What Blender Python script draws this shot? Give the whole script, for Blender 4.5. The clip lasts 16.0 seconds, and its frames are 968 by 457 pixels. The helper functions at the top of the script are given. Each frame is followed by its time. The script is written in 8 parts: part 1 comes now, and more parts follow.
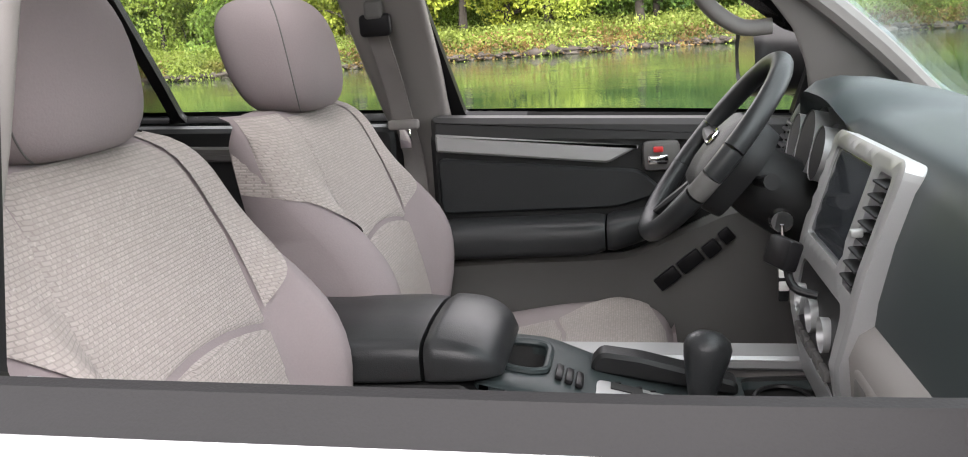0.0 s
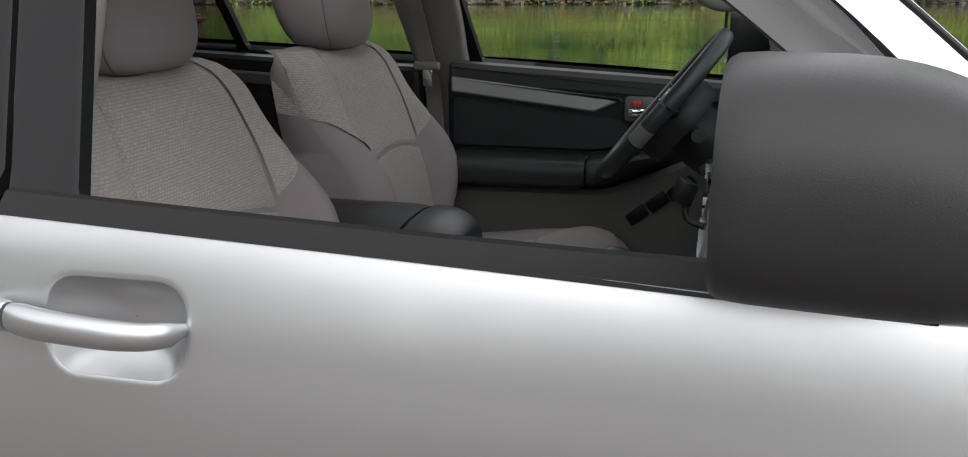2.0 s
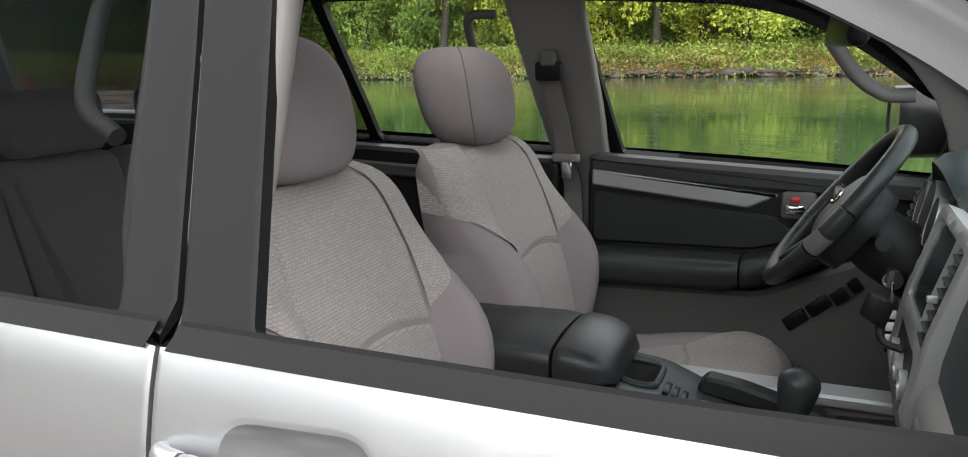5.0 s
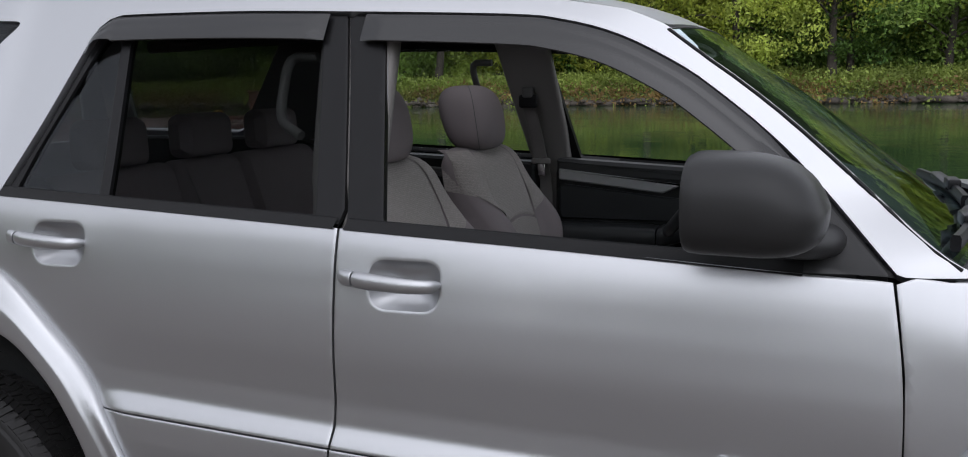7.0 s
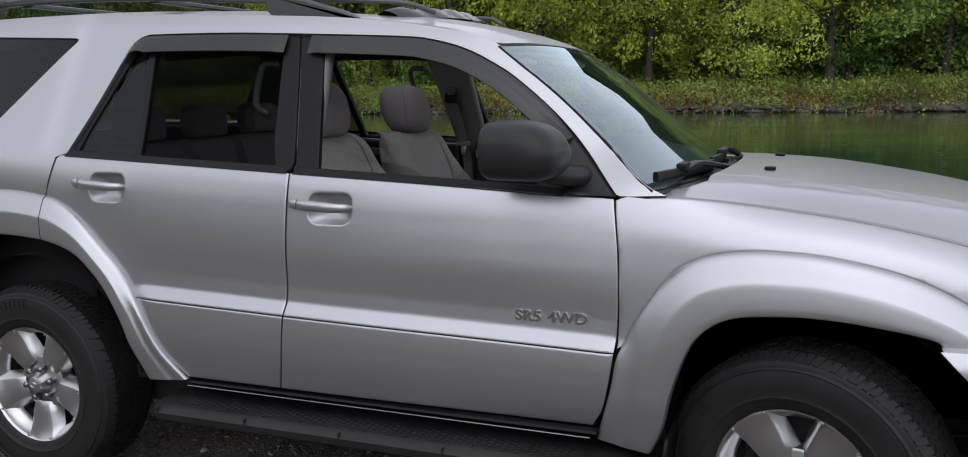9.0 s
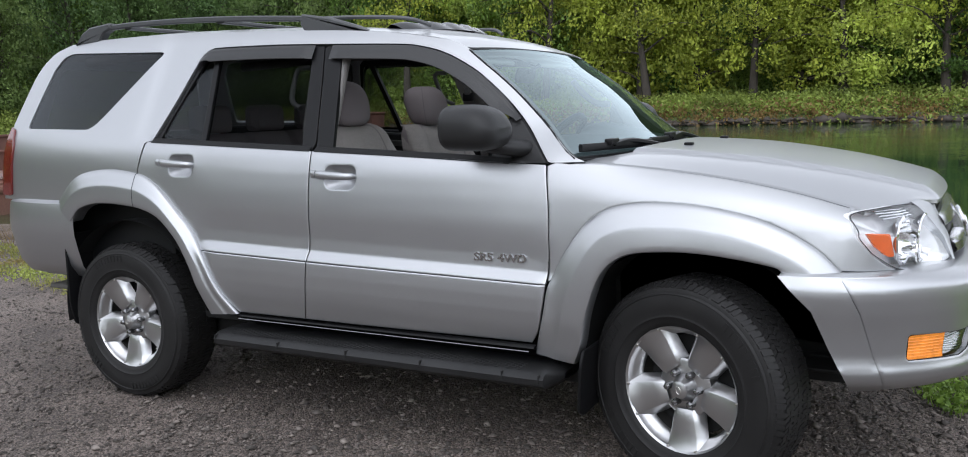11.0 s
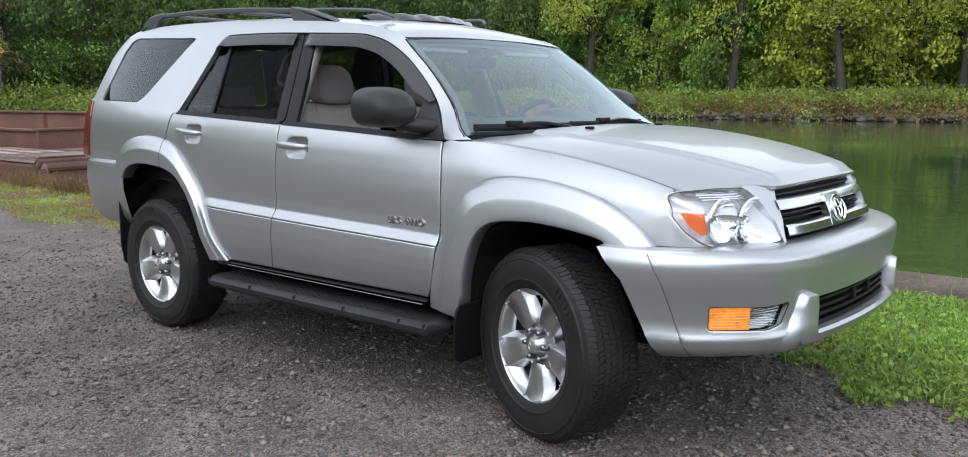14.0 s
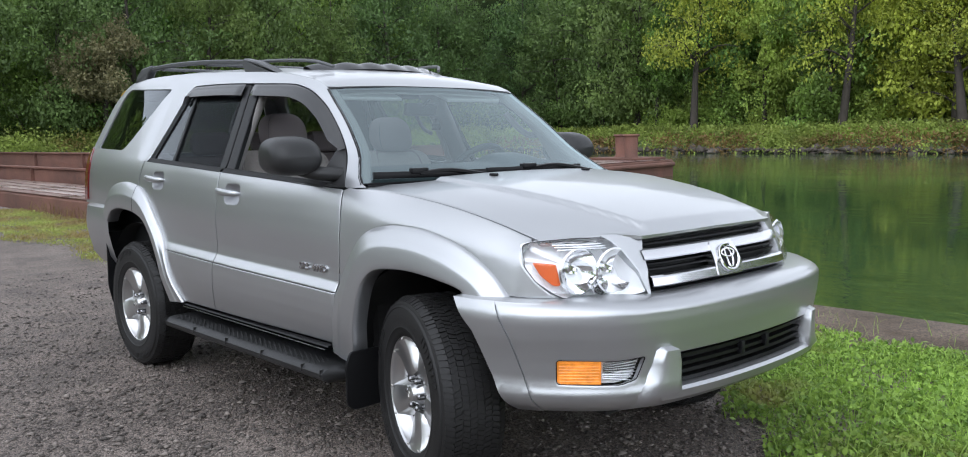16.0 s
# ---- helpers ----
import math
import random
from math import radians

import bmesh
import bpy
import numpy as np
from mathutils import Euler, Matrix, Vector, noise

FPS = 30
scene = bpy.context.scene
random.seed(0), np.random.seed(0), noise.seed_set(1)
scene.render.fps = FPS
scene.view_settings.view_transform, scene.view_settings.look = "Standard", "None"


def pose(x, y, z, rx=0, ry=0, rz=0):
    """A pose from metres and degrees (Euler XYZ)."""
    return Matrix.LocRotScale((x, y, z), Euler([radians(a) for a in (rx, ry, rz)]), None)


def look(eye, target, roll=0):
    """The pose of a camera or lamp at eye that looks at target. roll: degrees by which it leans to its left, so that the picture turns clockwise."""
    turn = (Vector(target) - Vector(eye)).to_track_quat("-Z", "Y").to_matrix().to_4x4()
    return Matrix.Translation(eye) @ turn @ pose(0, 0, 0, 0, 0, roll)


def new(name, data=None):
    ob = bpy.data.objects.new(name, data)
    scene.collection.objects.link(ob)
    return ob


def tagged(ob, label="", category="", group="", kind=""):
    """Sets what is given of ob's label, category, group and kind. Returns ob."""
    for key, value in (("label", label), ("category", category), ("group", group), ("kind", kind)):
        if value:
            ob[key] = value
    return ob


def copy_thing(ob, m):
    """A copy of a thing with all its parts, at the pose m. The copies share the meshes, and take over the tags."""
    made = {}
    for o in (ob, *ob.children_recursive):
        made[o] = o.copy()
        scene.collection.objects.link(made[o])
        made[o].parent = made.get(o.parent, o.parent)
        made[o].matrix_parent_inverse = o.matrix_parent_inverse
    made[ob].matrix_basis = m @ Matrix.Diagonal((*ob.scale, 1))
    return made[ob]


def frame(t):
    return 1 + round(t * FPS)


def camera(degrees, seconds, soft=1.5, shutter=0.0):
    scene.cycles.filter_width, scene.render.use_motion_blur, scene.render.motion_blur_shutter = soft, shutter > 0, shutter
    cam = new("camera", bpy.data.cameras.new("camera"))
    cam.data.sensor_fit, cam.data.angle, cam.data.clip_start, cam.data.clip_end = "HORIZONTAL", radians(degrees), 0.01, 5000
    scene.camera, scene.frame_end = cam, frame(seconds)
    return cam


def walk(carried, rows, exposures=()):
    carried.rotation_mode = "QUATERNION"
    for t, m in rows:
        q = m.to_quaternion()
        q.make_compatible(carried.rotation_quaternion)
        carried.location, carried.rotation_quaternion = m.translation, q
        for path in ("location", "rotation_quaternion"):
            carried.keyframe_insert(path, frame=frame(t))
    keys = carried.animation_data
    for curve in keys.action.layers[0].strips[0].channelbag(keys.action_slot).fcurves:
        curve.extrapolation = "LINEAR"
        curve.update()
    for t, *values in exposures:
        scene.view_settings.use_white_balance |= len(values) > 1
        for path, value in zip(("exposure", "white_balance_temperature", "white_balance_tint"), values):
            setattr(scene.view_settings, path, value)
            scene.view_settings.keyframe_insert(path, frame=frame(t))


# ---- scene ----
cam = camera(57.2, 16.0, 1.0)
PATH = [
    (0, (0.257, -1.237, 1.403), (-0.077, 0.688, 0.974), -4.3),
    (0.5, (0.307, -1.278, 1.419), (-0.12, 0.632, 1.005), -3.0),
    (1, (0.367, -1.365, 1.411), (-0.073, 0.536, 0.971), -0.6),
    (1.5, (0.441, -1.467, 1.434), (-0.016, 0.418, 0.947), -0.8),
    (2, (0.514, -1.555, 1.442), (0.017, 0.304, 0.896), -0.5),
    (2.5, (0.572, -1.625, 1.456), (-0.014, 0.212, 0.925), -1.4),
    (3, (0.596, -1.643, 1.447), (-0.033, 0.187, 0.941), -1.8),
    (3.5, (0.55, -1.525, 1.438), (-0.119, 0.294, 0.942), -7.6),
    (4, (0.428, -1.367, 1.428), (-0.309, 0.436, 0.973), -5.0),
    (4.2, (0.363, -1.331, 1.439), (-0.393, 0.466, 0.994), -2.8),
    (6.3, (0.562, -2.049, 1.52), (-0.128, -0.205, 1.167), -0.7),
    (6.5, (0.623, -2.149, 1.524), (-0.081, -0.31, 1.172), -1.0),
    (7, (0.721, -2.427, 1.513), (0.018, -0.584, 1.184), -1.1),
    (7.5, (0.846, -2.689, 1.505), (0.149, -0.842, 1.183), -1.1),
    (8, (1.061, -2.911, 1.488), (0.369, -1.062, 1.169), -1.1),
    (8.5, (1.226, -3.106, 1.486), (0.531, -1.257, 1.171), -1.2),
    (9, (1.419, -3.277, 1.476), (0.699, -1.437, 1.165), -0.9),
    (9.5, (1.63, -3.376, 1.47), (0.864, -1.555, 1.16), -1.0),
    (9.7, (1.744, -3.413, 1.452), (0.913, -1.619, 1.147), -1.3),
    (11.8, (2.435, -3.912, 1.371), (1.456, -2.188, 1.108), -2.0),
    (12, (2.517, -3.911, 1.373), (1.516, -2.2, 1.109), -2.2),
    (12.5, (2.709, -3.813, 1.358), (1.664, -2.126, 1.108), -2.4),
    (13, (2.958, -3.733, 1.364), (1.843, -2.09, 1.123), -2.6),
    (13.5, (3.236, -3.668, 1.36), (2.025, -2.099, 1.091), -2.1),
    (14, (3.414, -3.524, 1.34), (2.127, -2.02, 1.048), -0.3),
    (14.5, (3.602, -3.401, 1.369), (2.293, -1.912, 1.104), -0.2),
    (15, (3.806, -3.3, 1.362), (2.421, -1.879, 1.115), -0.5),
    (15.5, (3.941, -3.109, 1.358), (2.507, -1.732, 1.139), -0.8),
    (16, (4.059, -2.896, 1.378), (2.587, -1.559, 1.169), -1.0),
]
walk(cam, [(t, look(eye, target, roll)) for t, eye, target, roll in PATH], [(0, 3.3, 6750, 16), (1, 2.7, 6700, 15), (2, 1.75, 6550, 11), (3, 1.65, 6500, 10), (3.5, 2.0, 6550, 10), (4.2, 2.5, 6650, 11), (6.3, 1.7, 6250, 9), (7, 0.99, 6150, 14), (7.7, 0.84, 6100, 14), (9.5, 0.84, 6100, 14), (12, 1.56, 5980, 10), (14, 1.54, 5950, 10), (16, 1.50, 5950, 10)])

# ---- world and sun: an overcast day ----
world = bpy.data.worlds.new("overcast_sky")
scene.world = world
world.use_nodes = True
wn, wl = world.node_tree.nodes, world.node_tree.links
sky = wn.new("ShaderNodeTexSky")
sky.sky_type, sky.sun_disc = "NISHITA", False
sky.sun_elevation, sky.sun_rotation = radians(58), radians(157)
sky.air_density, sky.dust_density, sky.ozone_density = 1.0, 0.6, 1.0
pale = wn.new("ShaderNodeHueSaturation")
pale.inputs["Saturation"].default_value = 0.08
wl.new(sky.outputs[0], pale.inputs["Color"])
wl.new(pale.outputs[0], wn["Background"].inputs["Color"])
wn["Background"].inputs["Strength"].default_value = 0.15
sun = new("sun", bpy.data.lights.new("sun", "SUN"))
sun.data.energy, sun.data.angle, sun.data.color = 0.27, radians(90), (1.0, 0.97, 0.92)
sun.matrix_world = look((0, 0, 30), (-4.2, 9.9, 12.8))
# ---- tools ----
from mathutils.geometry import delaunay_2d_cdt


def thing(name, label, category, group="", kind="", at=None):
    ob = new(name)
    ob.empty_display_size = 0.1
    if at is not None:
        ob.matrix_world = at
    return tagged(ob, label, category, group, kind)


def mesh_of(name, verts, faces, sharp=35, smooth=True, normals=None):
    me = bpy.data.meshes.new(name)
    me.from_pydata([tuple(map(float, v)) for v in verts], [], [tuple(map(int, f)) for f in faces])
    me.validate()
    if smooth:
        me.polygons.foreach_set("use_smooth", [True] * len(me.polygons))
        me.set_sharp_from_angle(angle=radians(sharp))
    if normals is not None and len(me.loops) == len(normals):
        me.normals_split_custom_set([tuple(map(float, q)) for q in normals])
    me.update()
    return me


def part(name, data, material, parent=None, label="", sharp=35, smooth=True, at=None):
    """One mesh object under a thing or a part; data is a bmesh, a mesh or (verts, faces)."""
    if isinstance(data, bmesh.types.BMesh):
        me = bpy.data.meshes.new(name)
        bmesh.ops.recalc_face_normals(data, faces=data.faces)
        data.to_mesh(me)
        data.free()
        if smooth:
            me.polygons.foreach_set("use_smooth", [True] * len(me.polygons))
            me.set_sharp_from_angle(angle=radians(sharp))
    elif isinstance(data, tuple):
        me = mesh_of(name, data[0], data[1], sharp, smooth, data[2] if len(data) > 2 else None)
    else:
        me = data
    if material is not None and not me.materials:
        me.materials.append(material)
    ob = new(name, me)
    if parent is not None:
        ob.parent = parent
    if at is not None:
        ob.matrix_local = at
    if label:
        tagged(ob, label)
    return ob


def spline(pts, n=60, closed=False):
    """Points evenly along a Catmull-Rom curve through pts."""
    p = np.array(pts, float)
    if closed:
        p = np.vstack([p[-1:], p, p[:2]])
    else:
        p = np.vstack([2 * p[0] - p[1], p, 2 * p[-1] - p[-2]])
    out = []
    for i in range(1, len(p) - 2):
        for t in np.linspace(0, 1, 16, endpoint=False):
            a, b, c, d = p[i - 1], p[i], p[i + 1], p[i + 2]
            out.append(0.5 * (2 * b + (c - a) * t + (2 * a - 5 * b + 4 * c - d) * t * t + (3 * b - a - 3 * c + d) * t ** 3))
    out.append(p[-2])
    out = np.array(out)
    s = np.concatenate([[0], np.cumsum(np.linalg.norm(np.diff(out, axis=0), axis=1))])
    q = np.linspace(0, s[-1], n, endpoint=not closed)
    return np.column_stack([np.interp(q, s, out[:, k]) for k in range(p.shape[1])])


def rounded(poly, r, n=5):
    """A polygon whose corners are rounded by r (one number, or one for each corner)."""
    p = [np.array(q, float) for q in poly]
    out = []
    for i in range(len(p)):
        a, b, c = p[i - 1], p[i], p[(i + 1) % len(p)]
        ri = r[i] if hasattr(r, "__len__") else r
        u, v = a - b, c - b
        lu, lv = np.linalg.norm(u), np.linalg.norm(v)
        k = min(ri, 0.45 * lu, 0.45 * lv)
        if k < 1e-5:
            out.append(b)
            continue
        s, e = b + u / lu * k, b + v / lv * k
        for t in np.linspace(0, 1, n):
            out.append((1 - t) ** 2 * s + 2 * t * (1 - t) * b + t * t * e)
    return np.array(out)


def dense(poly, step):
    out = []
    for a, b in zip(poly, np.roll(poly, -1, axis=0)):
        k = max(1, int(np.ceil(np.linalg.norm(b - a) / step)))
        out += [a + (b - a) * i / k for i in range(k)]
    return np.array(out)


def inside(pts, poly):
    x, y = pts[:, 0], pts[:, 1]
    hit = np.zeros(len(pts), bool)
    for (x0, y0), (x1, y1) in zip(poly, np.roll(poly, -1, axis=0)):
        if y0 == y1:
            continue
        c = ((y0 > y) != (y1 > y)) & (x < (x1 - x0) * (y - y0) / (y1 - y0) + x0)
        hit ^= c
    return hit


def skin(poly, fmap, step=0.04, thick=0.012, holes=(), edge=0.003, out=(0, -1, 0), rows=(), rim_step=None):
    """A sheet with thickness over a 2D outline (with holes), carried into space by fmap(u, v); edges are softly rounded."""
    loops = [dense(np.array(q, float), rim_step or step) for q in [poly, *holes]]
    pts, cons, rim, ring, away = [], [], [], [], []
    for li, lp in enumerate(loops):
        area = 0.5 * np.sum(lp[:, 0] * np.roll(lp[:, 1], -1) - np.roll(lp[:, 0], -1) * lp[:, 1])
        if (area < 0) != (li > 0):
            lp = lp[::-1]
        base = len(pts)
        n = len(lp)
        pts += list(lp)
        cons += [(base + i, base + (i + 1) % n) for i in range(n)]
        tan = np.roll(lp, -1, axis=0) - np.roll(lp, 1, axis=0)
        tan /= np.linalg.norm(tan, axis=1)[:, None] + 1e-9
        ring.append(lp + np.column_stack([-tan[:, 1], tan[:, 0]]) * 0.007)
        away.append(np.column_stack([tan[:, 1], -tan[:, 0]]))
        loops[li] = lp
    nb = len(pts)
    lo, hi = loops[0].min(0), loops[0].max(0)
    gu, gv = np.arange(lo[0], hi[0], step), np.unique(np.concatenate([np.arange(lo[1], hi[1], step), np.array(rows, float)]))
    grid = np.array(np.meshgrid(gu, gv)).reshape(2, -1).T
    plain = len(grid)
    grid = np.vstack([grid] + (ring if edge else []))
    room = np.where(np.arange(len(grid)) < plain, 0.0115 if edge else 0.006, 0.0055)

    def ok(q):
        m = inside(q, loops[0])
        for h in loops[1:]:
            m &= ~inside(q, h)
        return m

    good = ok(grid)
    grid, room = grid[good], room[good]
    rimpts = np.array(pts)
    keep = np.ones(len(grid), bool)
    for i in range(0, len(grid), 2000):
        d = np.linalg.norm(grid[i:i + 2000, None] - rimpts[None], axis=2).min(1)
        keep[i:i + 2000] = d > room[i:i + 2000]
    grid = grid[keep]
    allp = [Vector(p) for p in np.vstack([rimpts, grid])]
    vs, es, fs, ov, oe, of = delaunay_2d_cdt(allp, cons, [], 0, 1e-6)
    v2 = np.array([(v.x, v.y) for v in vs])
    f2 = np.array([f for f in fs if len(f) == 3])
    f2 = f2[ok(v2[f2].mean(1))]
    isrim = np.zeros(len(v2), bool)
    away, off = np.vstack(away), np.zeros((len(v2), 2))
    for i, o in enumerate(ov):
        for k in o:
            if k < nb:
                isrim[i] = True
                off[i] = away[k]
    p3 = np.array(fmap(v2[:, 0], v2[:, 1])).T
    e = 6e-3
    du = np.array(fmap(v2[:, 0] + e, v2[:, 1])).T - np.array(fmap(v2[:, 0] - e, v2[:, 1])).T
    dv = np.array(fmap(v2[:, 0], v2[:, 1] + e)).T - np.array(fmap(v2[:, 0], v2[:, 1] - e)).T
    nrm = np.cross(du, dv)
    nrm /= np.linalg.norm(nrm, axis=1)[:, None] + 1e-12
    if np.sum(nrm @ np.array(out, float)) < 0:
        nrm = -nrm
    soft = nrm.copy()
    if edge:
        tilt = du * off[:, :1] + dv * off[:, 1:]
        tilt /= np.linalg.norm(tilt, axis=1)[:, None] + 1e-12
        soft[isrim] += 0.35 * tilt[isrim]
        soft /= np.linalg.norm(soft, axis=1)[:, None]
    p3[isrim] -= nrm[isrim] * edge
    back = p3 - nrm * thick
    # face direction
    a, b, c = p3[f2[:, 0]], p3[f2[:, 1]], p3[f2[:, 2]]
    flip = np.einsum("ij,ij->i", np.cross(b - a, c - a), nrm[f2[:, 0]]) < 0
    f2[flip] = f2[flip][:, ::-1]
    n = len(v2)
    faces = [tuple(f) for f in f2] + [tuple(f[::-1] + n) for f in f2]
    count = {}
    for f in f2:
        for i in range(3):
            k = (f[i], f[(i + 1) % 3])
            count[k] = 1
    loopn = [soft[i] for f in f2 for i in f] + [-nrm[i] for f in f2 for i in f[::-1]]
    full = np.vstack([p3, back])
    for (i, j) in count:
        if (j, i) not in count:
            q = (j, i, i + n, j + n)
            faces.append(q)
            w = np.cross(full[i] - full[j], full[j + n] - full[j])
            loopn += [w / (np.linalg.norm(w) + 1e-12)] * 4
    return full, faces, loopn


def loft(rows, closed=False, cap=False):
    """A grid of faces over rows of points, one row per curve."""
    r = np.array(rows, float)
    m, n = r.shape[0], r.shape[1]
    faces = []
    for i in range(m - 1):
        for j in range(n if closed else n - 1):
            k = (j + 1) % n
            faces.append((i * n + j, i * n + k, (i + 1) * n + k, (i + 1) * n + j))
    if cap:
        faces.append(tuple(range(n))[::-1])
        faces.append(tuple((m - 1) * n + j for j in range(n)))
    return r.reshape(-1, 3), faces


def join(*bits):
    vs, fs, k = [], [], 0
    for v, f in bits:
        vs.append(np.array(v, float).reshape(-1, 3))
        fs += [tuple(i + k for i in q) for q in f]
        k += len(vs[-1])
    return np.vstack(vs), fs


def moved(bit, m):
    v = np.array(bit[0], float)
    a = np.array(m)
    return v @ a[:3, :3].T + a[:3, 3], bit[1]


def tube(path, r, n=10, cap=True, flat=1.0):
    """A pipe along a path; r is one radius or one for each point."""
    p = np.array(path, float)
    rr = np.full(len(p), r) if np.isscalar(r) else np.array(r, float)
    t = np.gradient(p, axis=0)
    t /= np.linalg.norm(t, axis=1)[:, None] + 1e-12
    up = np.array((0, 0, 1.0)) if abs(t[0, 2]) < 0.9 else np.array((1.0, 0, 0))
    rows = []
    for i in range(len(p)):
        a = np.cross(t[i], up)
        a /= np.linalg.norm(a) + 1e-12
        b = np.cross(a, t[i])
        up = b
        rows.append([p[i] + rr[i] * (np.cos(q) * a + flat * np.sin(q) * b) for q in np.linspace(0, 2 * np.pi, n, endpoint=False)])
    return loft(rows, True, cap)


def lathe(prof, n=48, axis="y"):
    """A turned body: prof is rows of (radius, place along the axis)."""
    rows = []
    for q in np.linspace(0, 2 * np.pi, n, endpoint=False):
        rows.append([(r * np.cos(q), a, r * np.sin(q)) if axis == "y" else (r * np.cos(q), r * np.sin(q), a) for r, a in prof])
    rows = np.array(rows + rows[:1])
    m = len(prof)
    v = rows[:-1].reshape(-1, 3)
    f = []
    for i in range(n):
        for j in range(m - 1):
            k = (i + 1) % n
            f.append((i * m + j, i * m + j + 1, k * m + j + 1, k * m + j))
    return v, f


def box(x0, x1, y0, y1, z0, z1, r=0.0, seg=2):
    """A block with rounded edges."""
    bm = bmesh.new()
    bmesh.ops.create_cube(bm, size=1)
    for v in bm.verts:
        v.co = ((x0 + x1) / 2 + v.co.x * (x1 - x0), (y0 + y1) / 2 + v.co.y * (y1 - y0), (z0 + z1) / 2 + v.co.z * (z1 - z0))
    if r:
        bmesh.ops.bevel(bm, geom=bm.edges[:], offset=r, segments=seg, profile=0.5, affect="EDGES")
    bm.verts.ensure_lookup_table()
    bm.verts.index_update()
    out = np.array([v.co[:] for v in bm.verts]), [tuple(v.index for v in f.verts) for f in bm.faces]
    bm.free()
    return out


def prism(poly, axis, a, b, r=0.0):
    """A 2D outline pushed from a to b along an axis, with bevelled rims of r."""
    p = np.array(poly, float)
    area = 0.5 * np.sum(p[:, 0] * np.roll(p[:, 1], -1) - np.roll(p[:, 0], -1) * p[:, 1])
    if area < 0:
        p = p[::-1]
    tan = np.roll(p, -1, axis=0) - np.roll(p, 1, axis=0)
    tan /= np.linalg.norm(tan, axis=1)[:, None] + 1e-9
    inn = p + np.column_stack([-tan[:, 1], tan[:, 0]]) * r

    def put(q, h):
        h = np.full(len(q), h)
        return np.column_stack([h, q[:, 0], q[:, 1]] if axis == "x" else [q[:, 0], h, q[:, 1]] if axis == "y" else [q[:, 0], q[:, 1], h])

    s = 1 if b > a else -1
    rows = [put(inn, a), put(p, a + s * r), put(p, b - s * r), put(inn, b)] if r else [put(p, a), put(p, b)]
    return loft(rows, True, True)
# ---- materials ----
def mat(name, color, rough=0.5, metal=0.0, vary=0.12, scale=30.0, fine=220.0, bump=0.0, coat=0.0, spec=0.5, color2=None, rvary=0.1):
    """A surface with colour, gloss and relief that vary at two sizes."""
    m = bpy.data.materials.new(name)
    m.use_nodes = True
    n, k = m.node_tree.nodes, m.node_tree.links
    b = n["Principled BSDF"]
    tc = n.new("ShaderNodeTexCoord")
    big, small = n.new("ShaderNodeTexNoise"), n.new("ShaderNodeTexNoise")
    big.inputs["Scale"].default_value, big.inputs["Detail"].default_value = scale / 10, 5
    small.inputs["Scale"].default_value, small.inputs["Detail"].default_value = fine, 3
    for q in (big, small):
        k.new(tc.outputs["Object"], q.inputs["Vector"])
    add = n.new("ShaderNodeMath")
    add.operation = "MULTIPLY_ADD"
    k.new(small.outputs["Fac"], add.inputs[0])
    add.inputs[1].default_value = 0.5
    k.new(big.outputs["Fac"], add.inputs[2])
    ramp = n.new("ShaderNodeMapRange")
    ramp.inputs["From Min"].default_value, ramp.inputs["From Max"].default_value = 0.45, 1.05
    k.new(add.outputs[0], ramp.inputs["Value"])
    mix = n.new("ShaderNodeMix")
    mix.data_type = "RGBA"
    c = np.array(color)
    c2 = np.array(color2) if color2 is not None else c * (1 + vary)
    c1 = c if color2 is not None else c * (1 - vary)
    mix.inputs["A"].default_value, mix.inputs["B"].default_value = (*c1, 1), (*np.clip(c2, 0, 1), 1)
    k.new(ramp.outputs[0], mix.inputs["Factor"])
    k.new(mix.outputs["Result"], b.inputs["Base Color"])
    rr = n.new("ShaderNodeMapRange")
    rr.inputs["To Min"].default_value, rr.inputs["To Max"].default_value = rough * (1 - rvary), min(1, rough * (1 + rvary))
    k.new(big.outputs["Fac"], rr.inputs["Value"])
    k.new(rr.outputs[0], b.inputs["Roughness"])
    b.inputs["Metallic"].default_value = metal
    b.inputs["Coat Weight"].default_value, b.inputs["Coat Roughness"].default_value = coat, 0.04
    b.inputs["Specular IOR Level"].default_value = spec
    if bump:
        bp = n.new("ShaderNodeBump")
        bp.inputs["Strength"].default_value, bp.inputs["Distance"].default_value = bump, 0.002
        k.new(small.outputs["Fac"], bp.inputs["Height"])
        k.new(bp.outputs[0], b.inputs["Normal"])
    return m


